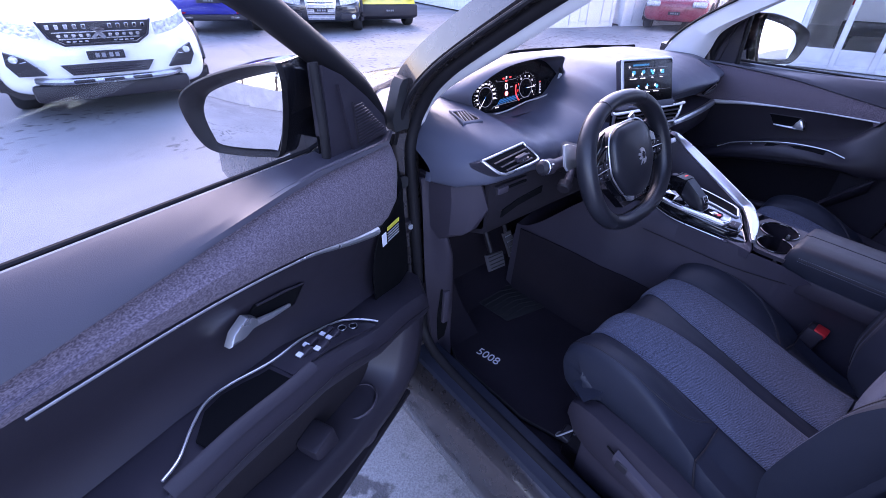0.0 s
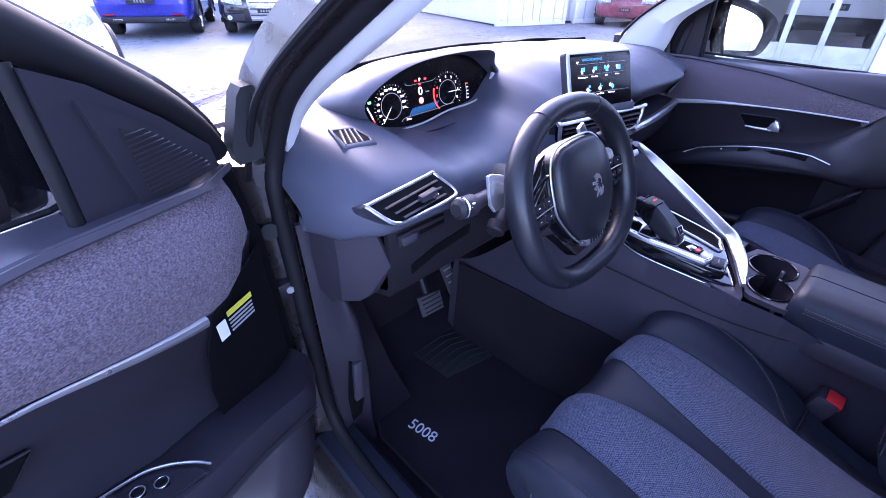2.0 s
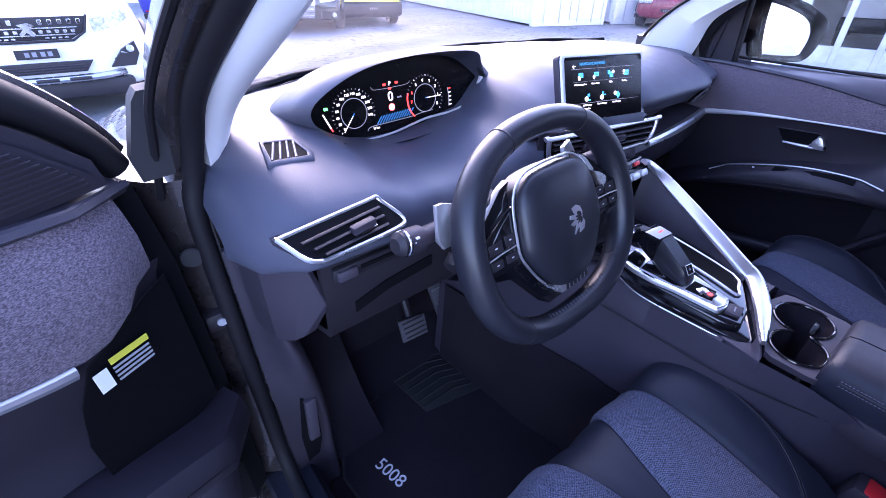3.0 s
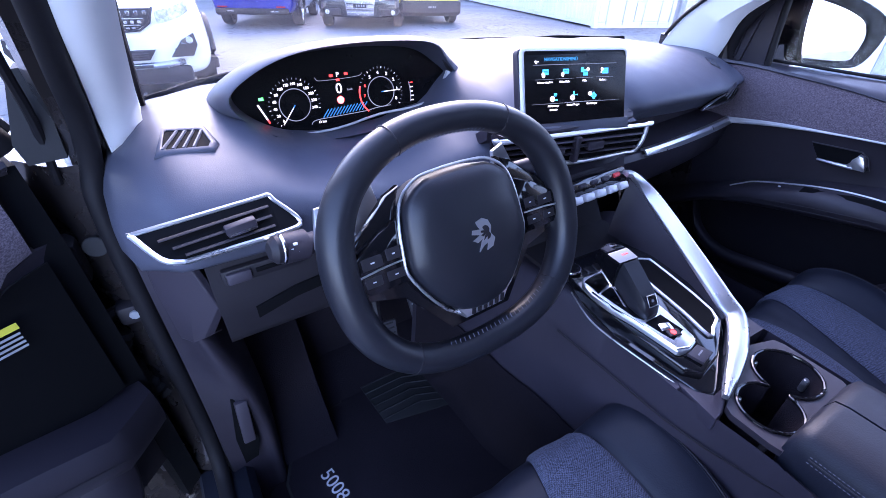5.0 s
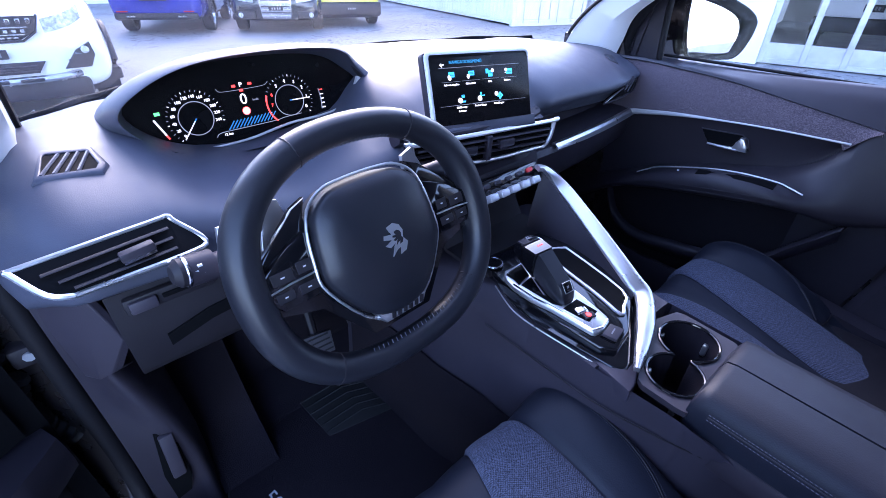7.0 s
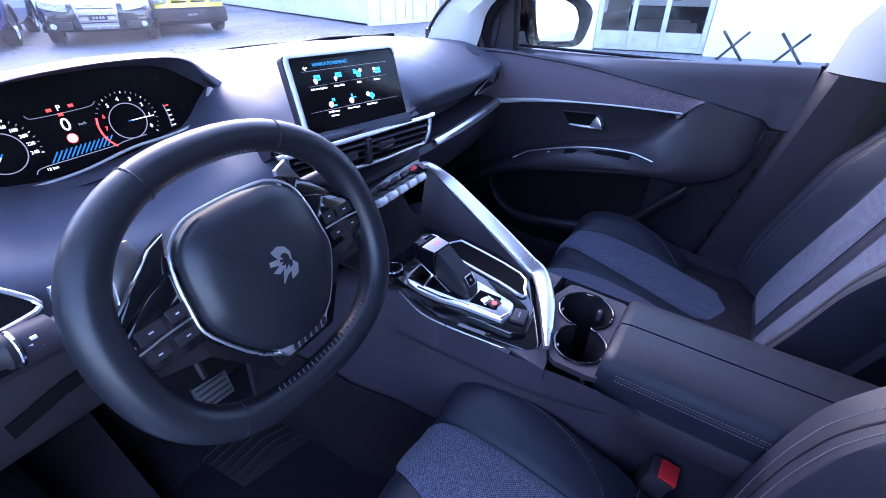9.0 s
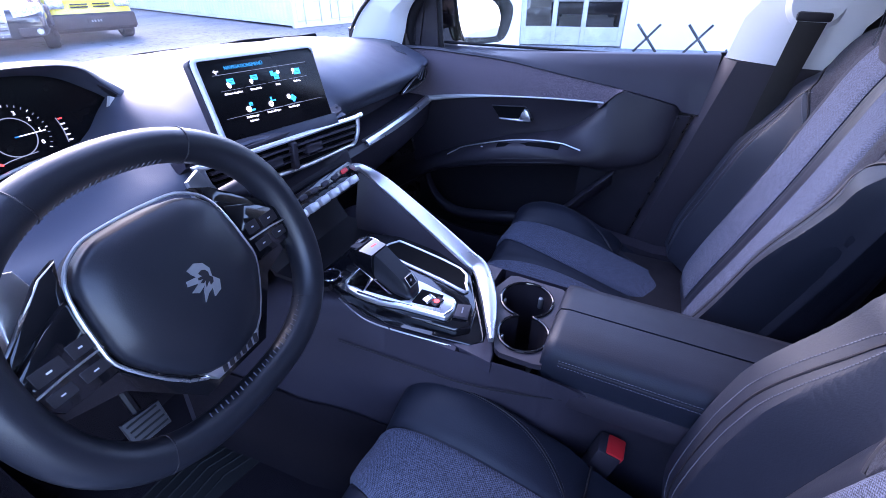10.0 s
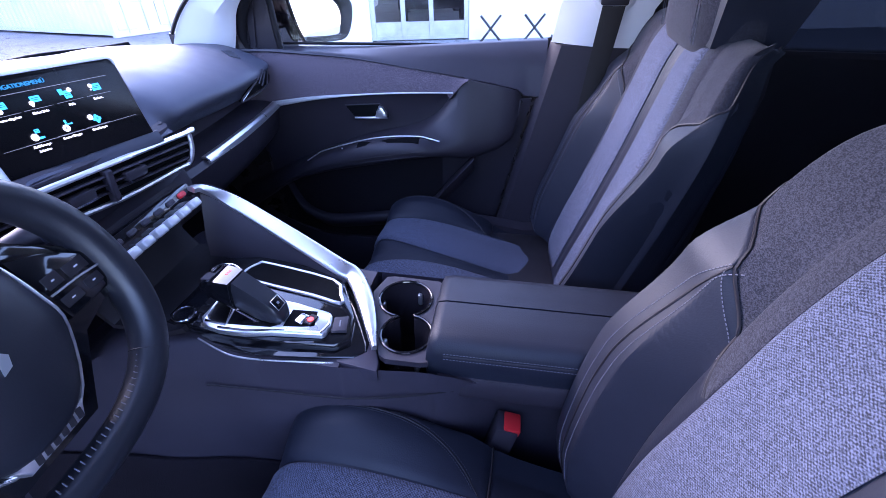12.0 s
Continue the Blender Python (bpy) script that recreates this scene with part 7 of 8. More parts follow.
part("thumb_wheel", disc(Vector((-0.425, 0.52, 0.953)), (-0.7, -0.3, -0.4), 0.016, 0.018, 14, 0.003), DARK, st3)

# ---- centre console ----
console = thing("centre_console", (-0.02, 0.2, 0.34), "high black centre console with satin chrome grab bar", "centre console")
# flanks and top as one moulded body, running from the bulkhead to behind the armrest
CON = [
    (-0.42, [(-0.055, 0.40), (-0.058, 0.70), (-0.085, 0.742), (-0.02, 0.745), (0.06, 0.745), (0.105, 0.742), (0.115, 0.70), (0.115, 0.40)]),
    (0.02, [(-0.056, 0.36), (-0.060, 0.70), (-0.095, 0.765), (-0.05, 0.770), (0.06, 0.770), (0.105, 0.762), (0.12, 0.70), (0.118, 0.36)]),
    (0.130, [(-0.105, 0.36), (-0.108, 0.72), (-0.112, 0.800), (-0.106, 0.790), (0.058, 0.790), (0.085, 0.800), (0.115, 0.72), (0.125, 0.36)]),
    (0.138, [(-0.110, 0.36), (-0.112, 0.72), (-0.114, 0.804), (-0.106, 0.60), (0.058, 0.60), (0.084, 0.803), (0.115, 0.72), (0.125, 0.36)]),
    (0.252, [(-0.148, 0.34), (-0.131, 0.74), (-0.124, 0.808), (-0.106, 0.60), (0.060, 0.60), (0.078, 0.810), (0.12, 0.72), (0.138, 0.34)]),
    (0.258, [(-0.150, 0.34), (-0.132, 0.74), (-0.125, 0.808), (-0.10, 0.812), (0.05, 0.815), (0.075, 0.812), (0.12, 0.72), (0.14, 0.34)]),
    (0.42, [(-0.175, 0.34), (-0.135, 0.76), (-0.122, 0.812), (-0.10, 0.822), (0.06, 0.822), (0.10, 0.83), (0.135, 0.74), (0.16, 0.34)]),
    (0.56, [(-0.20, 0.34), (-0.150, 0.76), (-0.135, 0.800), (-0.11, 0.808), (0.08, 0.815), (0.12, 0.84), (0.15, 0.75), (0.19, 0.34)]),
    (0.85, [(-0.22, 0.34), (-0.20, 0.55), (-0.19, 0.60), (-0.11, 0.62), (0.08, 0.62), (0.19, 0.60), (0.20, 0.55), (0.22, 0.34)]),
]
rings = []
for y in sorted([-0.42 + 1.27 * k / 95 for k in range(96)] + [0.130, 0.134, 0.138, 0.252, 0.255, 0.258]):
    rings.append([Vector((x, y, z)) for x, z in keyed(CON, y)])
part("body", loft(rings), CONSOLE, console, "black moulded console body", sharp=55)
part("flank_groove", tube([Vector((keyed(CON, y)[1][0] - 0.004, y, 0.758 + 0.05 * max(0, 0.2 - y) )) for y in [-0.05 + 0.05 * k for k in range(11)]], 0.0012, 5), DARK, console)
rows = [[Vector((mix(keyed(CON, y)[0][0], keyed(CON, y)[1][0], min(1, (mix(0.345, 0.60, f) - 0.34) / max(0.1, keyed(CON, y)[1][1] - 0.34))) - 0.007, y, mix(0.345, 0.60, f))) for f in (0, 0.5, 0.92, 1.0)] for y in [0.10 + 0.04 * k for k in range(19)]]
part("tunnel_carpet", skin(rows, 0.004), CARPET, console, "black carpet on the tunnel side")
# gloss deck
deckp = [(-0.095, 0.507), (-0.112, 0.462), (-0.117, 0.40), (-0.113, 0.33), (-0.105, 0.268), (-0.088, 0.250), (-0.045, 0.258), (0.02, 0.292), (0.046, 0.33), (0.056, 0.44), (0.040, 0.50)]
skirtp = [(-0.100, 0.515), (-0.113, 0.458), (-0.126, 0.422), (-0.132, 0.396), (-0.131, 0.362), (-0.122, 0.300), (-0.112, 0.242), (-0.098, 0.2245), (-0.080, 0.226), (0.026, 0.286), (0.052, 0.33), (0.060, 0.44), (0.044, 0.505)]


def zdeck(y):
    return mix(0.823, 0.842, min(max((y - 0.21) / 0.27, 0), 1))


bmd = bmesh.new()
f0 = [bmd.verts.new((x, y, zdeck(y) - 0.012)) for x, y in deckp]
f1 = [bmd.verts.new((x, y, zdeck(y))) for x, y in deckp]
bmd.faces.new(f0)
topf = bmd.faces.new(f1)
for k in range(len(deckp)):
    bmd.faces.new((f0[k], f0[(k + 1) % len(deckp)], f1[(k + 1) % len(deckp)], f1[k]))
bmesh.ops.bevel(bmd, geom=list(topf.edges), offset=0.004, segments=3, affect="EDGES", profile=0.5)
deck = part("gloss_deck", bmd, PIANO, console, "gloss black deck")
bms = bmesh.new()
f0 = [bms.verts.new((x * 0.88, y, zdeck(y) - 0.040)) for x, y in skirtp]
f1 = [bms.verts.new((x, y, zdeck(y) - 0.011)) for x, y in skirtp]
bms.faces.new(f0)
topf = bms.faces.new(f1)
for k in range(len(skirtp)):
    bms.faces.new((f0[k], f0[(k + 1) % len(skirtp)], f1[(k + 1) % len(skirtp)], f1[k]))
bmesh.ops.bevel(bms, geom=list(topf.edges), offset=0.006, segments=3, affect="EDGES", profile=0.5)
part("deck_skirt", bms, PIANO, console, "gloss black lower deck border")
part("deck_edge", tube(curve([(x - 0.0015, y, zdeck(y) - 0.019) for x, y in skirtp[1:8]], 5), 0.0013, 6), CHROME, deck)
part("deck_bridge", slab([(-0.127, 0.205), (-0.108, 0.207), (-0.07, 0.223), (0.02, 0.251), (0.052, 0.300), (-0.07, 0.280), (-0.118, 0.262)], Matrix.Translation((0, 0, 0.790)), 0.0215, 0.003), CONSOLE, console, "black bridge behind the deck")
# grab bar: from the switch bank down beside the deck and across behind it
bar = [Vector(q) for q in ((0.062, 0.538, 0.950), (0.085, 0.535, 0.940), (0.098, 0.500, 0.913), (0.068, 0.390, 0.872), (0.042, 0.312, 0.845), (0.032, 0.282, 0.834), (-0.02, 0.248, 0.828), (-0.098, 0.215, 0.822))]
path = curve(bar, 6)
facing = Vector((-0.42, -0.22, 0.88))
rings = []
for k, p in enumerate(path):
    d = (path[min(k + 1, len(path) - 1)] - path[max(k - 1, 0)]).normalized()
    nn = (facing - d * facing.dot(d)).normalized()
    sd = d.cross(nn)
    w = eased([(0, 0.0065), (8, 0.0075), (13, 0.0125), (30, 0.0135), (36, 0.0120), (len(path) - 1, 0.0035)], k)
    rings.append([p + sd * w * a + nn * b for a, b in ((-1, -0.003), (-1.02, 0.001), (-0.9, 0.0040), (-0.5, 0.0052), (0.5, 0.0052), (0.9, 0.0040), (1.02, 0.001), (1, -0.003))])
part("grab_bar", loft(rings), CHROME, console, "satin chrome grab bar", sharp=50)
rows = [[q + Vector((0.006, 0.0, -0.004)), q + Vector((0.03, 0.01, -0.03)), Vector((0.125, q.y + 0.02, 0.72))] for q in path[6:34]]
part("outer_flank", skin(rows, 0.01), CONSOLE, console)
rows = [[q + Vector((-0.008, 0.002, -0.004)), Vector((min(q.x - 0.012, 0.055), q.y, mix(q.z, zdeck(q.y), 0.7))), Vector((min(q.x - 0.016, 0.05), q.y, zdeck(q.y) - 0.008))] for q in path[6:28]]
part("inner_flank", skin(rows, 0.004), PLASTIC, console)
# tray ahead of the deck
part("front_tray", skin([[Vector((x, y, z)) for x in (-0.115, -0.02, 0.085)] for y, z in ((0.475, 0.838), (0.50, 0.828), (0.58, 0.83), (0.60, 0.86), (0.60, 0.92))], 0.008), DARK, console)
# open tray beside the lever
well = [(-0.028, 0.284), (-0.010, 0.290), (0.020, 0.312), (0.036, 0.424), (0.032, 0.438), (0.012, 0.449), (-0.004, 0.444), (-0.012, 0.40), (-0.020, 0.33)]
wz = [Vector((x, y, zdeck(y) + 0.002)) for x, y in well]
part("tray_rim", tube(curve(wz, 3, True), 0.0028, 8, True), CHROME, deck, "satin chrome tray rim")
# Sheet level with the rim, black for the shade of a deeper tray.
part("tray_floor", loft([[q + Vector((0, 0, 0.0012)) for q in wz], [q + Vector((0, 0, -0.003)) for q in wz]]), SHADE_BLACK, deck)
# selector plate, lever, buttons
sm = plane_at((-0.074, 0.368, zdeck(0.37) + 0.001), (0.97, -0.10, 0), (0.10, 1, 0.07))
plate = part("selector_plate", slab([(-0.0425, 0.074), (-0.047, 0.064), (-0.0485, 0.046), (-0.043, 0.012), (-0.031, -0.020), (-0.0155, -0.0835), (-0.012, -0.087), (0.005, -0.0885), (0.022, -0.082), (0.0275, -0.074), (0.0285, -0.026), (0.0275, 0.02), (0.020, 0.070), (0.008, 0.084), (-0.034, 0.083)], sm, 0.008, 0.003), CHROME, deck, "satin chrome selector plate")
part("plate_lip", tube([sm @ Vector((a, b, 0.0085)) for a, b in ((-0.045, 0.050), (-0.039, 0.012), (-0.028, -0.020), (-0.013, -0.081), (0.004, -0.085), (0.022, -0.0785))], 0.0016, 6), BRIGHT, plate)
part("selector_gate", slab([(-0.036, 0.042), (-0.012, 0.048), (0.016, 0.050), (0.018, -0.008), (0.012, -0.022), (-0.016, -0.024), (-0.024, -0.014)], sm @ pose(0, 0, 0.0075), 0.0012), PIANO, plate)
rings = []
for v, w, z0, z1, u in ((-0.026, 0.009, 0.008, 0.018, -0.003), (-0.020, 0.0145, 0.005, 0.030, -0.003), (-0.010, 0.0155, 0.004, 0.0375, -0.003), (0.003, 0.016, 0.004, 0.0455, -0.003), (0.020, 0.0165, 0.011, 0.0555, -0.003), (0.037, 0.017, 0.0190, 0.0650, -0.003)):
    rings.append([sm @ Vector((u + w * kx, v, mix(z0, z1, kz))) for kx, kz in ((-0.75, 0.0), (-1, 0.2), (-1, 0.78), (-0.8, 1), (0.8, 1), (1, 0.78), (1, 0.2), (0.75, 0.0))])
lever = part("selector_lever", loft(rings), WHEEL_LEATHER, plate, "black joystick gear selector", sharp=40)
rings = []
for v, w, z0, z1 in ((0.0375, 0.0172, 0.0200, 0.0640), (0.0385, 0.0190, 0.0205, 0.0665), (0.060, 0.0205, 0.0310, 0.0660), (0.074, 0.0200, 0.0385, 0.0635), (0.082, 0.0180, 0.0425, 0.0560), (0.085, 0.0140, 0.0440, 0.0510)):
    rings.append([sm @ Vector((-0.005 + w * kx, v, mix(z0, z1, kz))) for kx, kz in ((-0.8, 0.0), (-1, 0.15), (-1, 0.85), (-0.9, 1), (0.9, 1), (1, 0.85), (1, 0.15), (0.8, 0.0))])
head = part("lever_head", loft(rings), PIANO, lever, "gloss black lever head", sharp=35)
part("head_key", block(-0.010, 0.006, -0.008, 0.007, -0.001, 0.0018, 0.001, 1, sm @ pose(-0.010, 0.074, 0.0622, -10, 0, 0)), PLASTIC, head)
for k in range(3):
    part("lever_legend", block(-0.0009, 0.0009, -0.0014, 0.0014, 0, 0.0005, 0, 1, sm @ pose(-0.004 + 0.004 * k, 0.052, 0.0662)), GR, head)
bm_at = sm @ pose(-0.003, -0.0165, 0.0345, 50, 0, 0)
badge = part("lever_badge", block(-0.0085, 0.0085, -0.0085, 0.0085, -0.003, 0.001, 0.002, 2, bm_at), PIANO, lever)
part("badge_edge", tube([bm_at @ Vector((a, b, 0.001)) for a, b in ((-0.008, -0.008), (0.008, -0.008), (0.008, 0.008), (-0.008, 0.008))], 0.0006, 5, True), CHROME, badge)
part("badge_mark", block(-0.0018, 0.0018, -0.0018, 0.0018, 0.001, 0.0014, 0, 1, bm_at), GREY_MARK, badge)
part("lever_side_chrome", tube([sm @ Vector((-0.0195, -0.018, 0.006)), sm @ Vector((-0.0200, 0.003, 0.006)), sm @ Vector((-0.0205, 0.036, 0.0205))], [0.0018, 0.0022, 0.0012], 6), BRIGHT, lever)
part("bright_ramp", loft([[sm @ Vector((a, b, h)) for a, b, h in ((-0.0395, 0.072, 0.013), (-0.008, 0.076, 0.016), (-0.012, 0.052, 0.012), (-0.0395, 0.043, 0.009))], [sm @ Vector((a, b, 0.006)) for a, b in ((-0.041, 0.073), (-0.008, 0.077), (-0.010, 0.050), (-0.041, 0.042))]]), BRIGHT, plate, "polished chrome ramp", smooth=False)
part("key_well", slab([(-0.0175, -0.029), (0.0145, -0.026), (0.0215, -0.060), (-0.0045, -0.068), (-0.010, -0.055)], sm @ pose(0, 0, 0.0072), 0.0015), SHADE_BLACK, plate, "dark recess round the parking key")
part("key_chrome", block(-0.009, 0.009, -0.0065, 0.0065, 0, 0.004, 0.0015, 2, sm @ pose(0.0005, -0.0475, 0.0085, 0, 0, -12)), BRIGHT, plate)
pk = part("parking_key", block(-0.0095, 0.0095, -0.0058, 0.0058, 0, 0.003, 0.001, 1, sm @ pose(0.0035, -0.0595, 0.0085, 0, 0, -12)), DARK, plate)
part("parking_lamp", disc(sm @ Vector((0.0025, -0.0592, 0.0113)), (0, 0, 1), 0.0042, 0.0008, 14), GR, pk)
part("mode_key", slab([(-0.003, -0.0905), (0.0045, -0.1105), (0.031, -0.103), (0.0225, -0.0845)], sm @ pose(0, 0, 0.0), 0.005, 0.0015), PLASTIC, deck)
part("key_mark", block(-0.006, 0.006, -0.001, 0.001, 0.005, 0.0055, 0, 1, sm @ pose(0.0135, -0.097, 0.0, 0, 0, 18)), GREY_MARK, deck)
sb = part("start_button", disc((-0.096, 0.482, zdeck(0.482)), (0, 0, 1), 0.0145, 0.005, 24, 0.0015), PIANO, deck, "round start button with chrome ring")
part("button_ring", tube([(-0.096 + 0.0145 * math.cos(a), 0.482 + 0.0145 * math.sin(a), zdeck(0.482) + 0.004) for a in [6.28318 * k / 24 for k in range(24)]], 0.0016, 6, True), BRIGHT, sb)
ro = part("rotary_dial", disc((-0.012, 0.470, zdeck(0.47)), (0, -0.2, 1), 0.022, 0.012, 28, 0.003), PIANO, deck, "rotary dial with chrome ring")
part("dial_ring", tube([(-0.012 + 0.021 * math.cos(a), 0.4676 + 0.021 * math.sin(a), zdeck(0.47) + 0.012 + 0.004 * math.sin(a)) for a in [6.28318 * k / 28 for k in range(28)]], 0.0017, 6, True), BRIGHT, ro)
# cup holders: rims, inner walls, sprung tabs
CUPS = [(0.012, 0.196, 0.040), (-0.060, 0.180, 0.036)]
loops = [[(-0.108, 0.142), (0.060, 0.142), (0.064, 0.236), (0.02, 0.250), (-0.07, 0.222), (-0.108, 0.206)]]
two = []
for k in range(48):  # one opening shaped like a figure of eight
    a = 6.28318 * k / 48
    best = 0
    for cx, cy, r in CUPS:
        ox, oy = cx + 0.026, cy - 0.188
        d = math.cos(a) * ox + math.sin(a) * oy
        h2 = r * r - (ox * ox + oy * oy - d * d)
        if h2 > 0:
            best = max(best, d + math.sqrt(h2))
    two.append((-0.026 + best * math.cos(a), 0.188 + best * math.sin(a)))
loops.append(two)
outer = []
for k, (px, py) in enumerate(two):  # the plate's edge straight out from each point of the opening
    dx, dy = px + 0.026, py - 0.188
    best = 9.0
    for (ax, ay), (bx, by) in zip(loops[0], loops[0][1:] + loops[0][:1]):
        den = dx * (by - ay) - dy * (bx - ax)
        if abs(den) > 1e-12:
            f = ((ax + 0.026) * (by - ay) - (ay - 0.188) * (bx - ax)) / den
            if f > 0:
                best = min(best, f)
    best = max(best, 1.03)
    outer.append((-0.026 + dx * best, 0.188 + dy * best))
cup = part("cup_holder_plate", loft([[Vector((x, y, z)) for x, y in lp] for lp, z in ((two, 0.809), (two, 0.8155), (outer, 0.8155), (outer, 0.806))], True, False), PLASTIC, console, "black cup holder plate", sharp=30)
part("cup_well", loft([[Vector((-0.026 + (x + 0.026) * k, 0.188 + (y - 0.188) * k, z)) for x, y in two] for k, z in ((1.0, 0.8145), (0.97, 0.80), (0.90, 0.70), (0.5, 0.697), (0.02, 0.697))], True, False), CARPET, cup, "dark cup wells")
part("cup_rim", tube([Vector((x, y, 0.8165)) for x, y in two], 0.0022, 8, True), PIANO, cup)
for ax_, ay_ in ((-0.062, 0.212), (0.016, 0.234), (0.046, 0.180), (-0.088, 0.160)):
    part("spring_tab", block(-0.006, 0.006, -0.004, 0.004, -0.022, 0.0, 0.003, 2, Matrix.Translation((ax_, ay_, 0.80))), CHROME, cup)
def dashes(fn, v0, v1, n, r):
    """A row of separate stitches along fn(v)."""
    bms = []
    for k in range(n):
        a = mix(v0, v1, k / n)
        bms.append(tube([fn(a), fn(a + 0.55 * (v1 - v0) / n)], r, 4))
    return join(*bms)


# armrest with twin lids
AR = [(-0.100, 0.800), (-0.103, 0.824), (-0.096, 0.844), (-0.082, 0.850), (-0.05, 0.850), (-0.0220, 0.849)]
AR2 = [(-0.0190, 0.849), (0.0, 0.8485), (0.034, 0.846), (0.049, 0.840), (0.056, 0.82), (0.054, 0.80)]
for nm, prof in (("armrest_lid", AR), ("armrest_lid", AR2)):
    rings = []
    for y, k, dz in ((0.142, 0.2, -0.03), (0.1455, 0.75, -0.012), (0.140, 0.96, -0.002), (0.128, 1, 0), (0.0, 1, 0.001), (-0.13, 1, 0.0), (-0.22, 1, -0.002), (-0.232, 0.8, -0.012)):
        rings.append([Vector((x, y, 0.785 + (z - 0.785) * (k if k < 1 else 1) + dz * 0.2)) for x, z in prof] + [Vector((prof[-1][0], y, 0.775)), Vector((prof[0][0], y, 0.775))])
    lid = part(nm, loft(rings), LEATHER, console, "black leather armrest lid", sharp=60)
    if prof is AR:
        for off in (0.0, 0.0105):
            part("stitch_line", dashes(lambda y: Vector((-0.1037 + 0.24 * off, y, 0.8225 + off * 0.66)), 0.122, -0.22, 80, 0.0006), STITCH, lid)
        part("lid_seam", tube([Vector((-0.1022, y, 0.826)) for y in (0.122, -0.22)], 0.0011, 5), DARK, lid)
part("armrest_base", block(-0.104, 0.060, -0.235, 0.130, 0.745, 0.789, 0.008, 2), PLASTIC, console)


# ---- seats ----
def sheet(fn, u0, u1, v0, v1, nu, nv, thick, tuck=0.006):
    """A padded panel cut from the seat's form fn(u, v): its edges roll under into the seams."""
    base = [[fn(mix(u0(mix(v0, v1, j / nv)), u1(mix(v0, v1, j / nv)), i / nu), mix(v0, v1, j / nv)) for j in range(nv + 1)] for i in range(nu + 1)]
    mid = base[nu // 2][nv // 2]
    m1 = (base[nu // 2 + 1][nv // 2] - base[nu // 2 - 1][nv // 2]).cross(base[nu // 2][nv // 2 + 1] - base[nu // 2][nv // 2 - 1])
    if m1.dot(Vector((mid.x, 0.6, 1.6)) - mid) < 0:
        tuck = -tuck
    rows = []
    for i in range(nu + 1):
        row = []
        for j in range(nv + 1):
            a = base[min(i + 1, nu)][j] - base[max(i - 1, 0)][j]
            b = base[i][min(j + 1, nv)] - base[i][max(j - 1, 0)]
            n = a.cross(b)
            n = n.normalized() if n.length > 1e-9 else Vector((0, 0, 1))
            e = min(i, nu - i) / 1.6
            f = min(j, nv - j) / 1.2
            k = min(1, e) * min(1, 0.4 + f)
            row.append(base[i][j] + n * (tuck * (k - 1)))
        rows.append(row)
    return skin(rows, thick, None, (mid.x, 0.6, 1.6))


def lifted(fn, u, v, h):
    """A point a little proud of the form fn(u, v)."""
    p = fn(u, v)
    n = (fn(u + 0.01, v) - fn(u - 0.01, v)).cross(fn(u, v + 0.01) - fn(u, v - 0.01)).normalized()
    return p + n * (h if n.dot(Vector((-0.35 if p.x < 0 else 0.35, 0.6, 1.6)) - p) > 0 else -h)


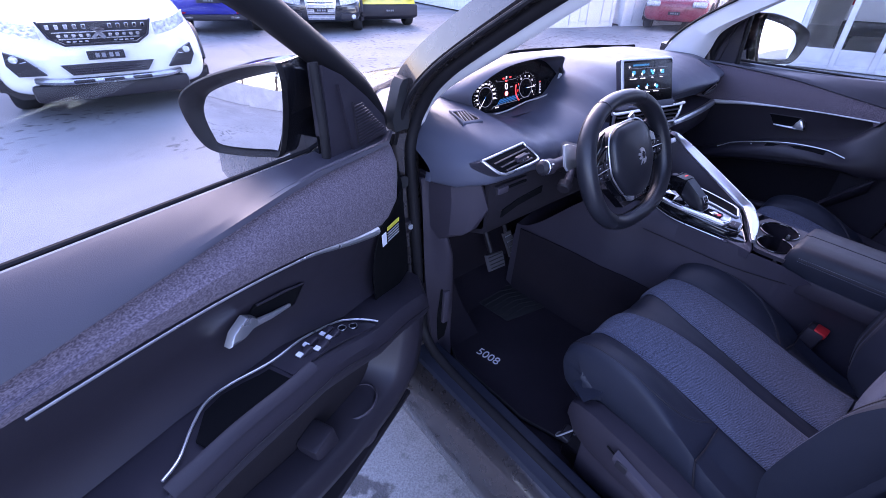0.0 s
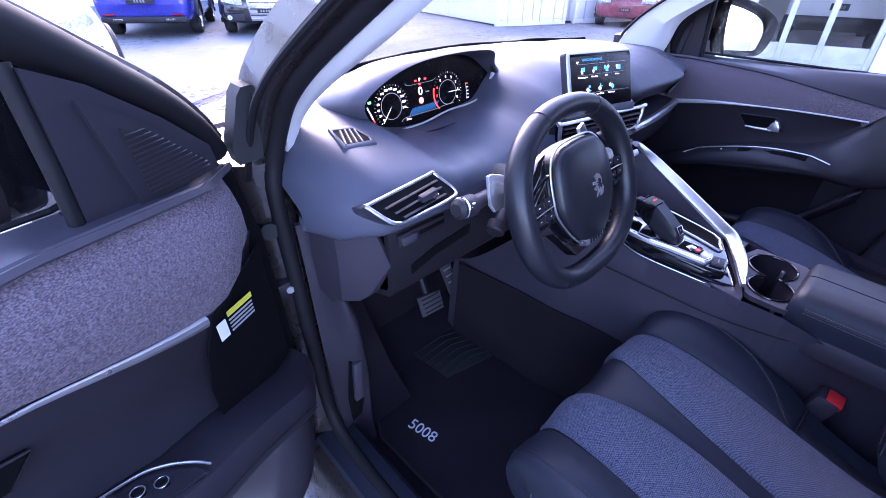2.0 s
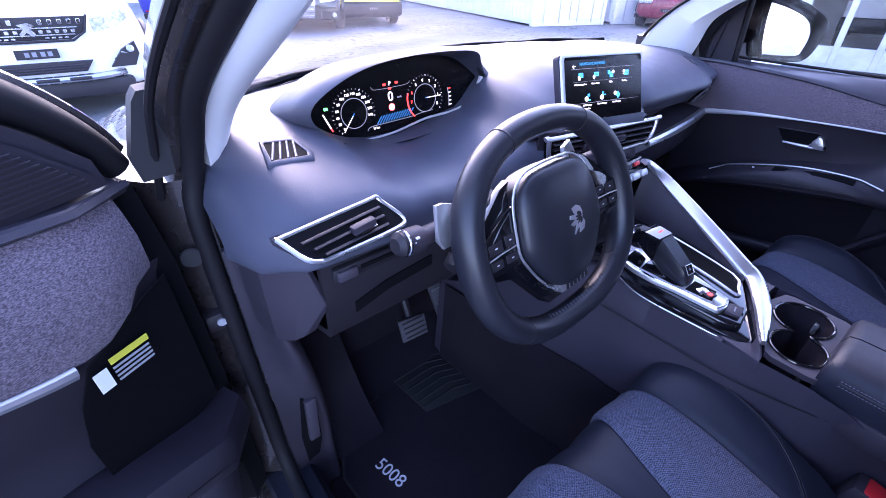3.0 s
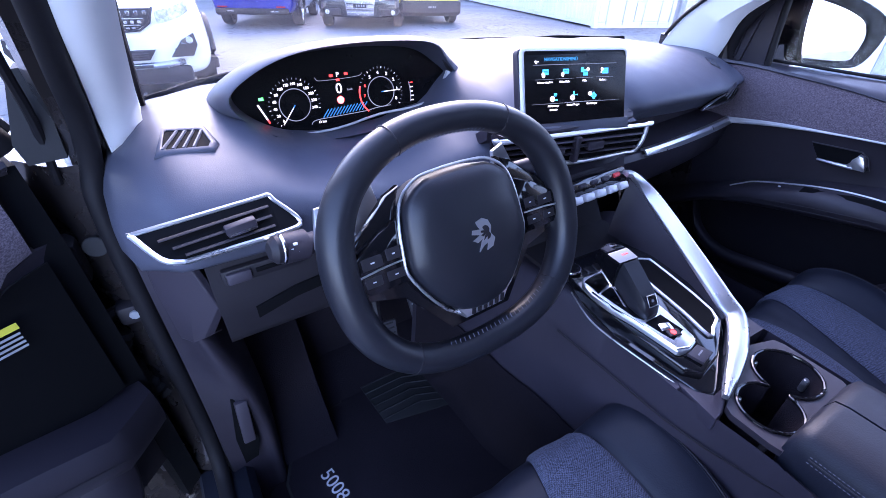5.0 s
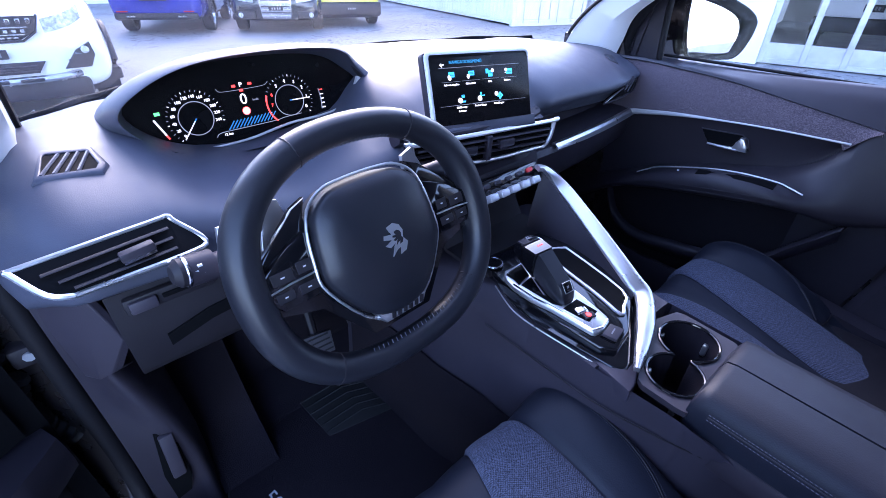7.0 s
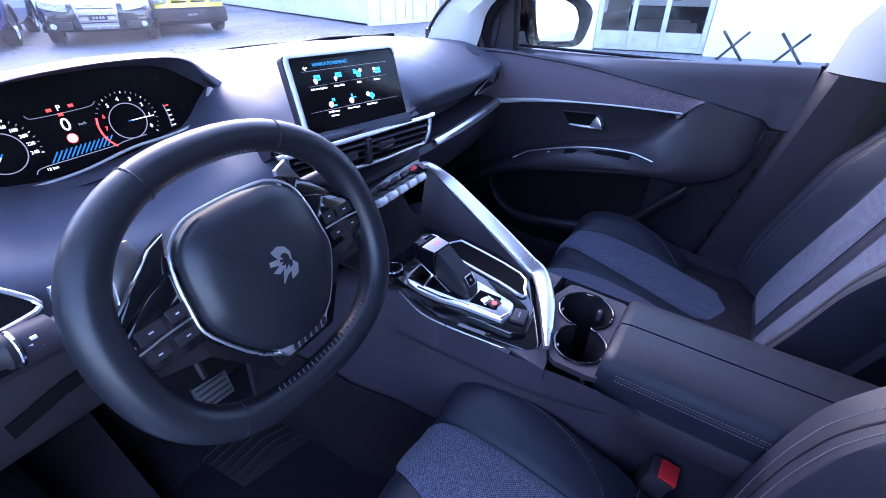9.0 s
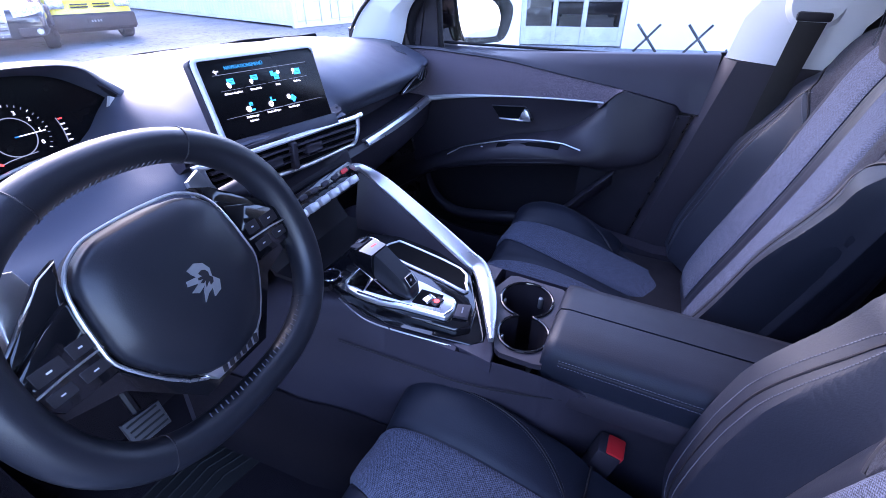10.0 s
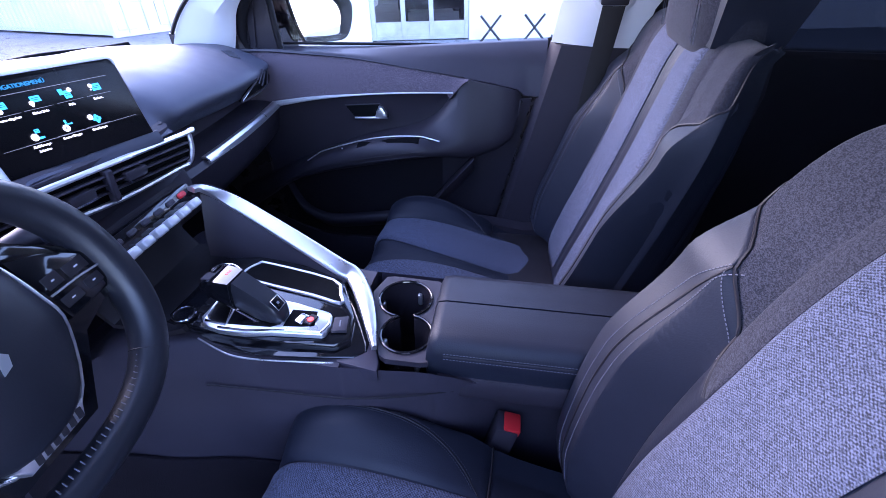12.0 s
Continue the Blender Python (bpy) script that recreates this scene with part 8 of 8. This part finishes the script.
def front_seat(name, label, cx, sg, dy, dz, low, lean):
    """A front seat about the line x = cx; sg: +1 with the door on its left (driver), -1 on its right; dy, dz: the cushion's slide and height."""
    root = thing(name, (cx, 0.1, 0.34), label, "car seat", "front seats")
    LINE = [(0, 0.318, 0.560), (0.08, 0.336, 0.615), (0.16, 0.336, 0.665), (0.24, 0.308, 0.701), (0.36, 0.235, 0.708), (0.52, 0.135, 0.692), (0.70, 0.03, 0.664), (0.85, -0.06, 0.644), (1, -0.14, 0.640)]
    HALF = [(0, 0, -0.002), (0.25, 0.080, 0.006), (0.5, 0.150, 0.003), (0.66, 0.200, 0.024), (0.8, 0.232, 0.016), (0.9, 0.240, -0.050), (1, 0.226, -0.120)]
    LIFT = [(0, 0.0), (0.14, 0.05), (0.22, 0.5), (0.32, 1.0), (0.46, 1.0), (0.6, 0.1), (0.72, -1.0), (1, -1.3)]
    LINE_Y, LINE_Z = [(v, y) for v, y, z in LINE], [(v, z) for v, y, z in LINE]
    HALF_X, HALF_H = [(u, x) for u, x, h in HALF], [(u, h) for u, x, h in HALF]

    def along(path, v):
        f = min(max(v, 0), 0.9999) * (len(path) - 1)
        k = int(f)
        p = path[k].lerp(path[k + 1], f - k)
        d = (path[k + 1] - path[k]).normalized()
        return p, Vector((0, d.z, -d.y))

    def cushion(u, v):
        """The cushion's form: u across it, from -1 to 1; v from under its front lip to the back."""
        v = min(max(v, 0.0), 1.0)
        y, z = eased(LINE_Y, v), eased(LINE_Z, v)
        gy, gz = eased(LINE_Y, min(v + 0.01, 1)) - eased(LINE_Y, max(v - 0.01, 0)), eased(LINE_Z, min(v + 0.01, 1)) - eased(LINE_Z, max(v - 0.01, 0))
        g = math.hypot(gy, gz)
        ny, nz = abs(gz) / g, abs(gy) / g
        x, h = math.copysign(eased(HALF_X, abs(u)), u), eased(HALF_H, abs(u))
        if abs(u) > 0.5:
            lift, w = eased(LIFT, v), min(1, (abs(u) - 0.5) / 0.16)
            if h > 0:
                h = h * lift if lift > 0 else 0.026 * lift * w
            else:
                h += min(0, 0.026 * lift) * w
        x *= eased([(0, 0.93), (0.2, 0.985), (0.35, 1.0), (1, 1.0)], v)
        return Vector((cx + x, y + dy + ny * h, z + dz + nz * h))

    part("cushion_core", sheet(lambda u, v: cushion(u, v) - Vector((0, 0.003, 0.003)), lambda v: -0.96, lambda v: 0.96, 0.03, 0.99, 28, 34, 0.03, 0.004), LEATHER, root, "")
    c0 = lambda v: eased([(0, 0.21), (0.15, 0.20), (0.24, 0.15), (0.36, 0.085), (0.5, 0.05), (0.7, 0.042), (1, 0.042)], v)
    for s in (-1, 1):
        lo = (lambda v, s=s: -0.497 if s < 0 else c0(v) + 0.008)
        hi_ = (lambda v, s=s: -c0(v) - 0.008 if s < 0 else 0.497)
        part("cloth_panel", sheet(lambda u, v: cushion(u, v) + Vector((0, 0.0015, 0.0040)), lo, hi_, 0.06, 0.90, 24, 60, 0.008, 0.005), CLOTH, root, "blue-grey melange cloth")
        lo = (lambda v, s=s: min(s * 0.505, s * 0.985))
        hi_ = (lambda v, s=s: max(s * 0.505, s * 0.985))
        flank = lambda u, v: cushion(u, v) + Vector((0, 0.001, 0.003))
        part("side_bolster", sheet(flank, lo, hi_, 0.03, 0.665, 30, 60, 0.008, 0.004), LEATHER, root, "black leather bolster")
        part("rear_bolster", sheet(flank, lo, hi_, 0.67, 0.97, 30, 24, 0.008, 0.004), LEATHER, root, "black leather rear bolster")
        arc = lambda v: eased([(0.05, 0.72), (0.16, 0.735), (0.25, 0.75), (0.42, 0.75), (0.50, 0.73), (0.56, 0.68), (0.61, 0.60), (0.645, 0.515)], v)
        part("seam", tube([lifted(flank, s * arc(0.06 + 0.0117 * k), 0.06 + 0.0117 * k, 0.0003) for k in range(51)], 0.0012, 5), DARK, root)
        for off in (-0.018, 0.018):
            part("stitch_line", dashes(lambda v: lifted(flank, s * (arc(v) + off), v, 0.0002), 0.08, 0.63, 130, 0.00045), DARK_STITCH, root)
        part("seam", tube([lifted(flank, s * (0.51 + 0.02 * k), 0.667, 0.0) for k in range(22)], 0.0016, 5), DARK, root)
    part("centre_strip", sheet(lambda u, v: cushion(u, v) + Vector((0, 0.001, 0.0012)), lambda v: -c0(v) - 0.004, lambda v: c0(v) + 0.004, 0.02, 0.93, 6, 50, 0.006, 0.003), LEATHER, root, "black leather centre strip")
    part("rear_strip", sheet(lambda u, v: cushion(u, v) + Vector((0, 0.001, 0.003)), lambda v: -0.49, lambda v: 0.49, 0.905, 0.99, 20, 8, 0.006, 0.003), LEATHER, root, "black leather rear strip")

    LATB = [(-1, [(-0.235, -0.12)]), (-0.86, [(-0.258, -0.03)]), (-0.72, [(-0.246, 0.042)]), (-0.56, [(-0.195, 0.034)]), (-0.46, [(-0.160, 0.0)]), (0.46, [(0.160, 0.0)]), (0.56, [(0.195, 0.034)]), (0.72, [(0.246, 0.042)]), (0.86, [(0.258, -0.03)]), (1, [(0.235, -0.12)])]
    PATHB = curve([(0, y, z) for y, z in lean], 5)

    def back(u, v):
        x, h = keyed(LATB, u)[0]
        p, n = along(PATHB, v)
        n = Vector((0, abs(n.y), abs(n.z) * (1 if n.y > 0 else 1)))
        w = mix(1.0, 0.86 if sg < 0 and u > 0 else 0.70, max(0, (v - 0.52) / 0.48) ** 1.6) * mix(0.93, 1, min(1, v / 0.3))
        h = h if h > 0 else h * mix(0.75, 0.30, v)
        hb = h * keyed([(0, [(1.2,)]), (0.15, [(1.5,)]), (0.38 - low, [(1.45,)]), (0.55 - low, [(0.8,)]), (0.66 - low, [(0.12,)]), (1, [(0.05,)])], v)[0][0] if h > 0 else h
        lump = 0.008 * max(0, 1 - abs(abs(u) - 0.24) / 0.22)
        w *= 1 - 0.10 * max(0, (v - 0.75) / 0.25) * max(0, (abs(u) - 0.8) / 0.2)
        return Vector((cx + x * w, p.y, p.z)) + Vector((0, 0.97, 0.25)) * (hb + lump)

    part("back_core", sheet(back, lambda v: -0.99, lambda v: 0.99, 0.0, 1.0, 24, 30, 0.03, 0.004), LEATHER, root)
    for s in (-1, 1):
        rim3 = lambda v: eased([(0.0, 0.48), (0.09, 0.465), (0.20, 0.40), (0.29, 0.35), (0.38, 0.315), (0.45, 0.298), (0.52, 0.290), (1.2, 0.285)], v + low)
        lo = (lambda v, s=s: min(s * 0.045, s * rim3(v)))
        hi_ = (lambda v, s=s: max(s * 0.045, s * rim3(v)))
        part("cloth_panel", sheet(lambda u, v: back(u, v) + Vector((0, 0.005, 0.001)), lo, hi_, 0.04, 0.86, 22, 34, 0.008, 0.003), CLOTH, root, "blue-grey melange cloth")
        edge = lambda v: rim3(v) if v + low < 0.45 else eased([(0.45, 0.305), (0.485, 0.395), (0.52, 0.46), (0.58, 0.535), (0.62, 0.63), (0.67, 0.78), (0.72, 0.855), (1.2, 0.86)], v + low)
        lo = (lambda v, s=s: min(s * (edge(v) + 0.003), s * 0.985))
        hi_ = (lambda v, s=s: max(s * (edge(v) + 0.003), s * 0.985))
        part("side_bolster", sheet(lambda u, v: back(u, v) + Vector((0, 0.004, 0.001)), lo, hi_, 0.02, 0.985, 40, 80, 0.008, 0.0035), LEATHER, root, "black leather bolster")
        lo = (lambda v, s=s: min(s * (rim3(v) - 0.001), s * (edge(v) + 0.002)))
        hi_ = (lambda v, s=s: max(s * (rim3(v) - 0.001), s * (edge(v) + 0.002)))
        part("shoulder_panel", sheet(lambda u, v: back(u, v) + Vector((0, 0.004, 0.001)), lo, hi_, 0.452 - low, 0.985, 22, 60, 0.008, 0.0015), GREY_CLOTH, root, "dark grey cloth shoulder")
        bolster = lambda u, v: back(u, v) + Vector((0, 0.004, 0.001))
        arc = lambda v: eased([(0.0, 0.625), (0.30, 0.635), (0.44, 0.625), (0.53, 0.605), (0.56, 0.58), (0.60, 0.525)], v + low)
        for off in (-0.026, 0.026):
            part("stitch_line", dashes(lambda v: lifted(bolster, s * (arc(v) + off), v, 0.0005), 0.06, 0.585 - low, 120, 0.0006), STITCH, root)
        part("stitch_line", dashes(lambda v: lifted(bolster, s * (edge(v) + 0.028), v, 0.0005), 0.485 - low, 0.585 - low, 28, 0.0006), STITCH, root)
        part("seam", tube([lifted(bolster, s * arc(v), v, 0.0003) for v in [0.05 + (0.533 - low) * k / 30 for k in range(31)]], 0.0013, 5), DARK, root)
        part("seam", tube([lifted(bolster, s * (edge(v) + 0.003), v, 0.0) for v in [0.45 - low + 0.012 * k for k in range(44)]], 0.0016, 5), DARK, root)
    part("centre_strip", sheet(lambda u, v: back(u, v) + Vector((0, 0.002, 0)), lambda v: -0.04, lambda v: 0.04, 0.03, 0.86, 4, 30, 0.006, 0.003), LEATHER, root, "dark leather centre strip")
    # back shell
    rings = []
    for y, z, w, d in ((-0.19, 0.60, 0.20, 0.05), (-0.20, 0.75, 0.225, 0.06), (-0.225, 0.95, 0.22, 0.055), (-0.27, 1.09, 0.17, 0.04), (-0.285, 1.14, 0.14, 0.02)):
        rings.append([Vector((cx + w * math.cos(a), y + d * math.sin(a), z)) for a in [6.28318 * k / 20 for k in range(20)]])
    part("back_shell", loft(rings), DARK, root, "black seat back shell")
    # head restraint on two posts
    for s in (-1, 1):
        part("headrest_post", tube([Vector((cx + s * 0.06, -0.255, 1.13)), Vector((cx + s * 0.06, -0.262, 1.22))], 0.006, 10), CHROME, root)
    hr = []
    for z, w, d, y in ((1.116, 0.09, 0.03, -0.245), (1.126, 0.116, 0.050, -0.248), (1.15, 0.128, 0.060, -0.250), (1.20, 0.134, 0.066, -0.254), (1.26, 0.134, 0.064, -0.262), (1.315, 0.120, 0.054, -0.270), (1.338, 0.09, 0.032, -0.274)):
        e = 3.2
        ring = []
        for k in range(28):
            a = 6.28318 * k / 28
            c, s = math.cos(a), math.sin(a)
            q = (abs(c) ** e + abs(s) ** e) ** (-1 / e)
            ring.append(Vector((cx + w * c * q, y + d * s * q, z)))
        hr.append(ring)
    head = part("headrest", loft(hr), GREY_CLOTH, root, "dark grey cloth head restraint", sharp=60)
    for s in (-1, 1):
        part("headrest_side", loft([[Vector((cx + s * (w - 0.004 + o), y + d * q, z)) for q in (-1.0, -0.5, 0.2, 0.8)] + [Vector((cx + s * (w - 0.03 + o), y + d * q, z)) for q in (0.8, -1.0)] for z, w, d, y, o in ((1.140, 0.123, 0.052, -0.249, 0.004), (1.20, 0.134, 0.061, -0.254, 0.006), (1.26, 0.134, 0.059, -0.262, 0.006), (1.312, 0.121, 0.050, -0.270, 0.004))]), LEATHER, head)
        for o in (0.0, 0.012):
            part("headrest_seam", tube([Vector((cx + s * (0.082 + o), y, z)) for z, y in ((1.14, -0.193), (1.20, -0.187), (1.26, -0.197), (1.31, -0.215))], 0.0010, 5), STITCH, head)
    # plastic side valance with recliner lever, on the door side
    d = -sg
    vx = cx + d * 0.262
    val = part("side_valance", loft([[Vector((vx + d * o, y, z0)), Vector((vx + d * (o + 0.012), y, mix(z0, z1, 0.4))), Vector((vx + d * (o + 0.006), y, z1)), Vector((vx - d * 0.03, y, z1)), Vector((vx - d * 0.03, y, z0))] for y, z0, z1, o in ((0.292, 0.545, 0.560, -0.030), (0.284, 0.525, 0.585, -0.014), (0.262, 0.508, 0.605, -0.004), (0.225, 0.498, 0.616, 0.002), (0.14, 0.49, 0.612, 0.006), (0.0, 0.50, 0.592, 0.008), (-0.14, 0.51, 0.605, 0.006), (-0.20, 0.54, 0.63, 0.0))]), PLASTIC, root, "black plastic seat valance")
    part("lever_groove", tube([Vector((vx + d * 0.0205, y, z)) for y, z in ((0.175, 0.585), (0.12, 0.565), (0.04, 0.545), (-0.05, 0.540), (-0.12, 0.545))], 0.0022, 6), SHADE_BLACK, val)
    lever = part("height_lever", loft([[Vector((vx + d * 0.016, y, z)), Vector((vx + d * 0.028, y, z + 0.003)), Vector((vx + d * 0.031, y, z + 0.014)), Vector((vx + d * 0.028, y, z + 0.025)), Vector((vx + d * 0.016, y, z + 0.028))] for y, z in ((0.155, 0.566), (0.148, 0.562), (0.08, 0.544), (0.02, 0.530), (-0.05, 0.526), (-0.058, 0.528))]), TRIM, val, "dark grey height lever", sharp=50)
    part("lever_tip", block(-0.002, 0.002, -0.012, 0.012, -0.010, 0.010, 0.0015, 1, Matrix.Translation((vx + d * 0.030, 0.135, 0.573))), DARK, lever)
    part("seat_cable", tube(curve([(vx - d * 0.02, 0.262, 0.50), (vx + d * 0.0, 0.292, 0.455), (vx - d * 0.03, 0.305, 0.425), (vx - d * 0.07, 0.285, 0.40)], 5), 0.0022, 6), GREY_MARK, root, "thin grey cable under the cushion")
    part("cable_clip", block(-0.02, 0.02, -0.012, 0.012, -0.008, 0.008, 0.003, 1, Matrix.Translation((vx - d * 0.03, 0.288, 0.44)) @ pose(0, 0, 0, 20, 0, 15)), DARK, root)
    for s in (-1, 1):
        part("seat_rail", block(cx + s * 0.20 - 0.02, cx + s * 0.20 + 0.02, -0.22, 0.30, 0.335, 0.385, 0.004, 1), DARK, root, "black steel seat rail")
    part("rail_cover", block(vx - 0.03 * d - 0.03, vx - 0.03 * d + 0.03, -0.2, 0.24, 0.385, 0.50, 0.01, 2), PLASTIC, root)
    part("seat_pan", block(cx - 0.22, cx + 0.22, -0.16, 0.29, 0.50, 0.60, 0.03, 2), DARK, root)
    return root


front_seat("driver_seat", "driver's seat in black leather and blue-grey melange cloth", -0.352, 1, 0.0, 0.0, 0.03, [(-0.100, 0.640), (-0.100, 0.72), (-0.112, 0.83), (-0.135, 0.945), (-0.162, 1.05), (-0.192, 1.132), (-0.220, 1.170), (-0.260, 1.184)])
front_seat("passenger_seat", "passenger seat in black leather and blue-grey melange cloth", 0.355, -1, 0.035, -0.055, 0.0, [(-0.068, 0.610), (-0.092, 0.70), (-0.120, 0.79), (-0.157, 0.919), (-0.185, 1.03), (-0.203, 1.10), (-0.226, 1.142), (-0.262, 1.155)])

# rear bench and far side, in the dark
bench = thing("rear_bench", (0, -0.95, 0.4), "dark rear bench seat", "car seat")
part("cushion", block(-0.62, 0.62, -1.30, -0.75, 0.42, 0.66, 0.06, 3), LEATHER, bench)
for x in (-0.42, 0.0, 0.42):
    part("backrest", block(x - 0.20, x + 0.20, -1.44, -1.26, 0.60, 1.14, 0.06, 3), GREY_CLOTH, bench)
    part("headrest", block(x - 0.12, x + 0.12, -1.46, -1.36, 1.16, 1.32, 0.04, 3), GREY_CLOTH, bench)

# ---- belts ----
for nm, s in (("seat_belt", 1),):
    b = thing(nm, (s * 0.60, -0.15, 0.5), "dark woven seat belt on the centre pillar", "seat belt")
    top, bot = Vector((s * 0.594, -0.132, 1.150)), Vector((s * 0.606, -0.104, 0.80))
    rows = [[p + Vector((0, w, 0)), p + Vector((-s * 0.003, 0, 0)), p + Vector((0, -w, 0))] for p, w in [(top.lerp(bot, k / 8) + Vector((-s * 0.004, 0, 0)), mix(0.023, 0.018, k / 8)) for k in range(9)]]
    part("webbing", skin(rows, 0.0015), mat("belt_webbing", (0.016, 0.013, 0.011), 0.6, grain=900, bump=0.5, stretch=(1, 1, 3)), b)
    cov = part("loop_cover", disc(Vector((s * 0.612, -0.134, 1.182)), (-s, 0.05, 0.1), 0.050, 0.016, 28, 0.008), LINER, b, "pale round belt guide cover")
    part("loop_mouth", block(-0.006, 0.006, -0.028, 0.028, -0.008, 0.008, 0.005, 2, Matrix.Translation((s * 0.594, -0.133, 1.158))), DARK, cov, "black belt slot")
    part("end_button", disc(Vector((s * 0.645, -0.055, 0.885)), (-s, 0, 0), 0.007, 0.004, 12), PLASTIC, b)
for cx, cy, cz in ((-0.084, 0.030, 0.676),):
    bk = thing("belt_buckle", (cx, cy, cz - 0.1), "black seat belt buckle with red release button", "belt buckle")
    bmk = pose(cx, cy, cz, 10, 0, 0)
    part("body", block(-0.019, 0.019, -0.02, 0.016, -0.10, 0.004, 0.006, 2, bmk), PLASTIC, bk)
    part("release_button", block(-0.016, 0.016, -0.0215, 0.004, -0.008, 0.0065, 0.003, 2, bmk), RED, bk, "red release button")

# ---- floor: carpet, mat, pedals ----
matt = thing("floor_mat", (-0.36, 0.6, 0.34), "black carpet floor mat with pale lettering", "floor mat")
mp = [(-0.585, 0.42), (-0.595, 0.68), (-0.54, 0.80), (-0.43, 0.81), (-0.40, 0.93), (-0.17, 0.90), (-0.145, 0.60), (-0.16, 0.30), (-0.55, 0.30)]
part("carpet", slab(mp, Matrix.Translation((0, 0, 0.345)), 0.012, 0.004), CARPET, matt, "black needle-felt carpet")
part("edge_binding", tube([Vector((x, y, 0.354)) for x, y in mp], 0.004, 6, True), RUBBER, matt)
hp = [(-0.36, 0.70), (-0.17, 0.66), (-0.175, 0.86), (-0.38, 0.90)]
heel = part("heel_pad", slab(hp, Matrix.Translation((0, 0, 0.3572)), 0.003, 0.001), RUBBER, matt, "ribbed rubber heel pad")
for k in range(9):
    t = (k + 0.5) / 9
    a, b = Vector((*hp[0], 0.361)).lerp(Vector((*hp[3], 0.361)), t), Vector((*hp[1], 0.361)).lerp(Vector((*hp[2], 0.361)), t)
    m1 = a.lerp(b, 0.5) + Vector((0.0, 0.02, 0))
    part("rib", tube([a, m1, b], 0.0022, 5), RUBBER, heel)
writing("5008", Matrix.Translation((-0.524, 0.625, 0.3572)) @ pose(0, 0, 0, 0, 0, -78), 0.039, WHITE, matt, "lettering", 0.001)
for x, y in ((-0.165, 0.498),):
    part("mat_clip", disc((x, y, 0.356), (0, 0, 1), 0.011, 0.004, 18, 0.001), ALU, matt)
    part("clip_hole", disc((x, y, 0.3602), (0, 0, 1), 0.005, 0.0006, 12), DARK, matt)
PEDAL = mat("worn_grey_rubber", (0.085, 0.080, 0.090), 0.5, grain=300, bump=0.2)
brake = thing("brake_pedal", (-0.26, 0.87, 0.45), "grey rubber-faced brake pedal", "pedal", "pedals")
bmx = plane_at((-0.293, 0.845, 0.492), (1, 0, -0.02), (0.1, 0.45, 0.8))
part("pad", slab([(-0.038, -0.026), (0.034, -0.030), (0.040, 0.022), (-0.034, 0.030)], bmx, 0.012, 0.004), PEDAL, brake, "ribbed grey rubber pad")
for k in range(4):
    part("pad_rib", tube([bmx @ Vector((-0.030, -0.018 + 0.0125 * k, 0.0120)), bmx @ Vector((0.031, -0.020 + 0.0125 * k, 0.0120))], 0.0025, 5), RUBBER, brake)
part("arm", tube([Vector((-0.290, 0.858, 0.50)), Vector((-0.275, 0.93, 0.60)), Vector((-0.270, 0.96, 0.75))], 0.010, 8), DARK, brake)
acc = thing("accelerator_pedal", (-0.18, 0.90, 0.45), "narrow black accelerator pedal", "pedal", "pedals")
amx = plane_at((-0.170, 0.895, 0.485), (1, 0, 0.06), (0, 0.5, 0.85))
part("pad", slab([(-0.022, -0.045), (0.018, -0.045), (0.022, 0.045), (-0.018, 0.045)], amx, 0.010, 0.004), PEDAL, acc)
for k in range(4):
    part("pad_rib", tube([amx @ Vector((-0.014, -0.03 + 0.02 * k, 0.0105)), amx @ Vector((0.012, -0.03 + 0.02 * k, 0.0105))], 0.002, 5), ALU, acc)
part("arm", tube([Vector((-0.170, 0.905, 0.50)), Vector((-0.17, 0.96, 0.62))], 0.008, 8), DARK, acc)
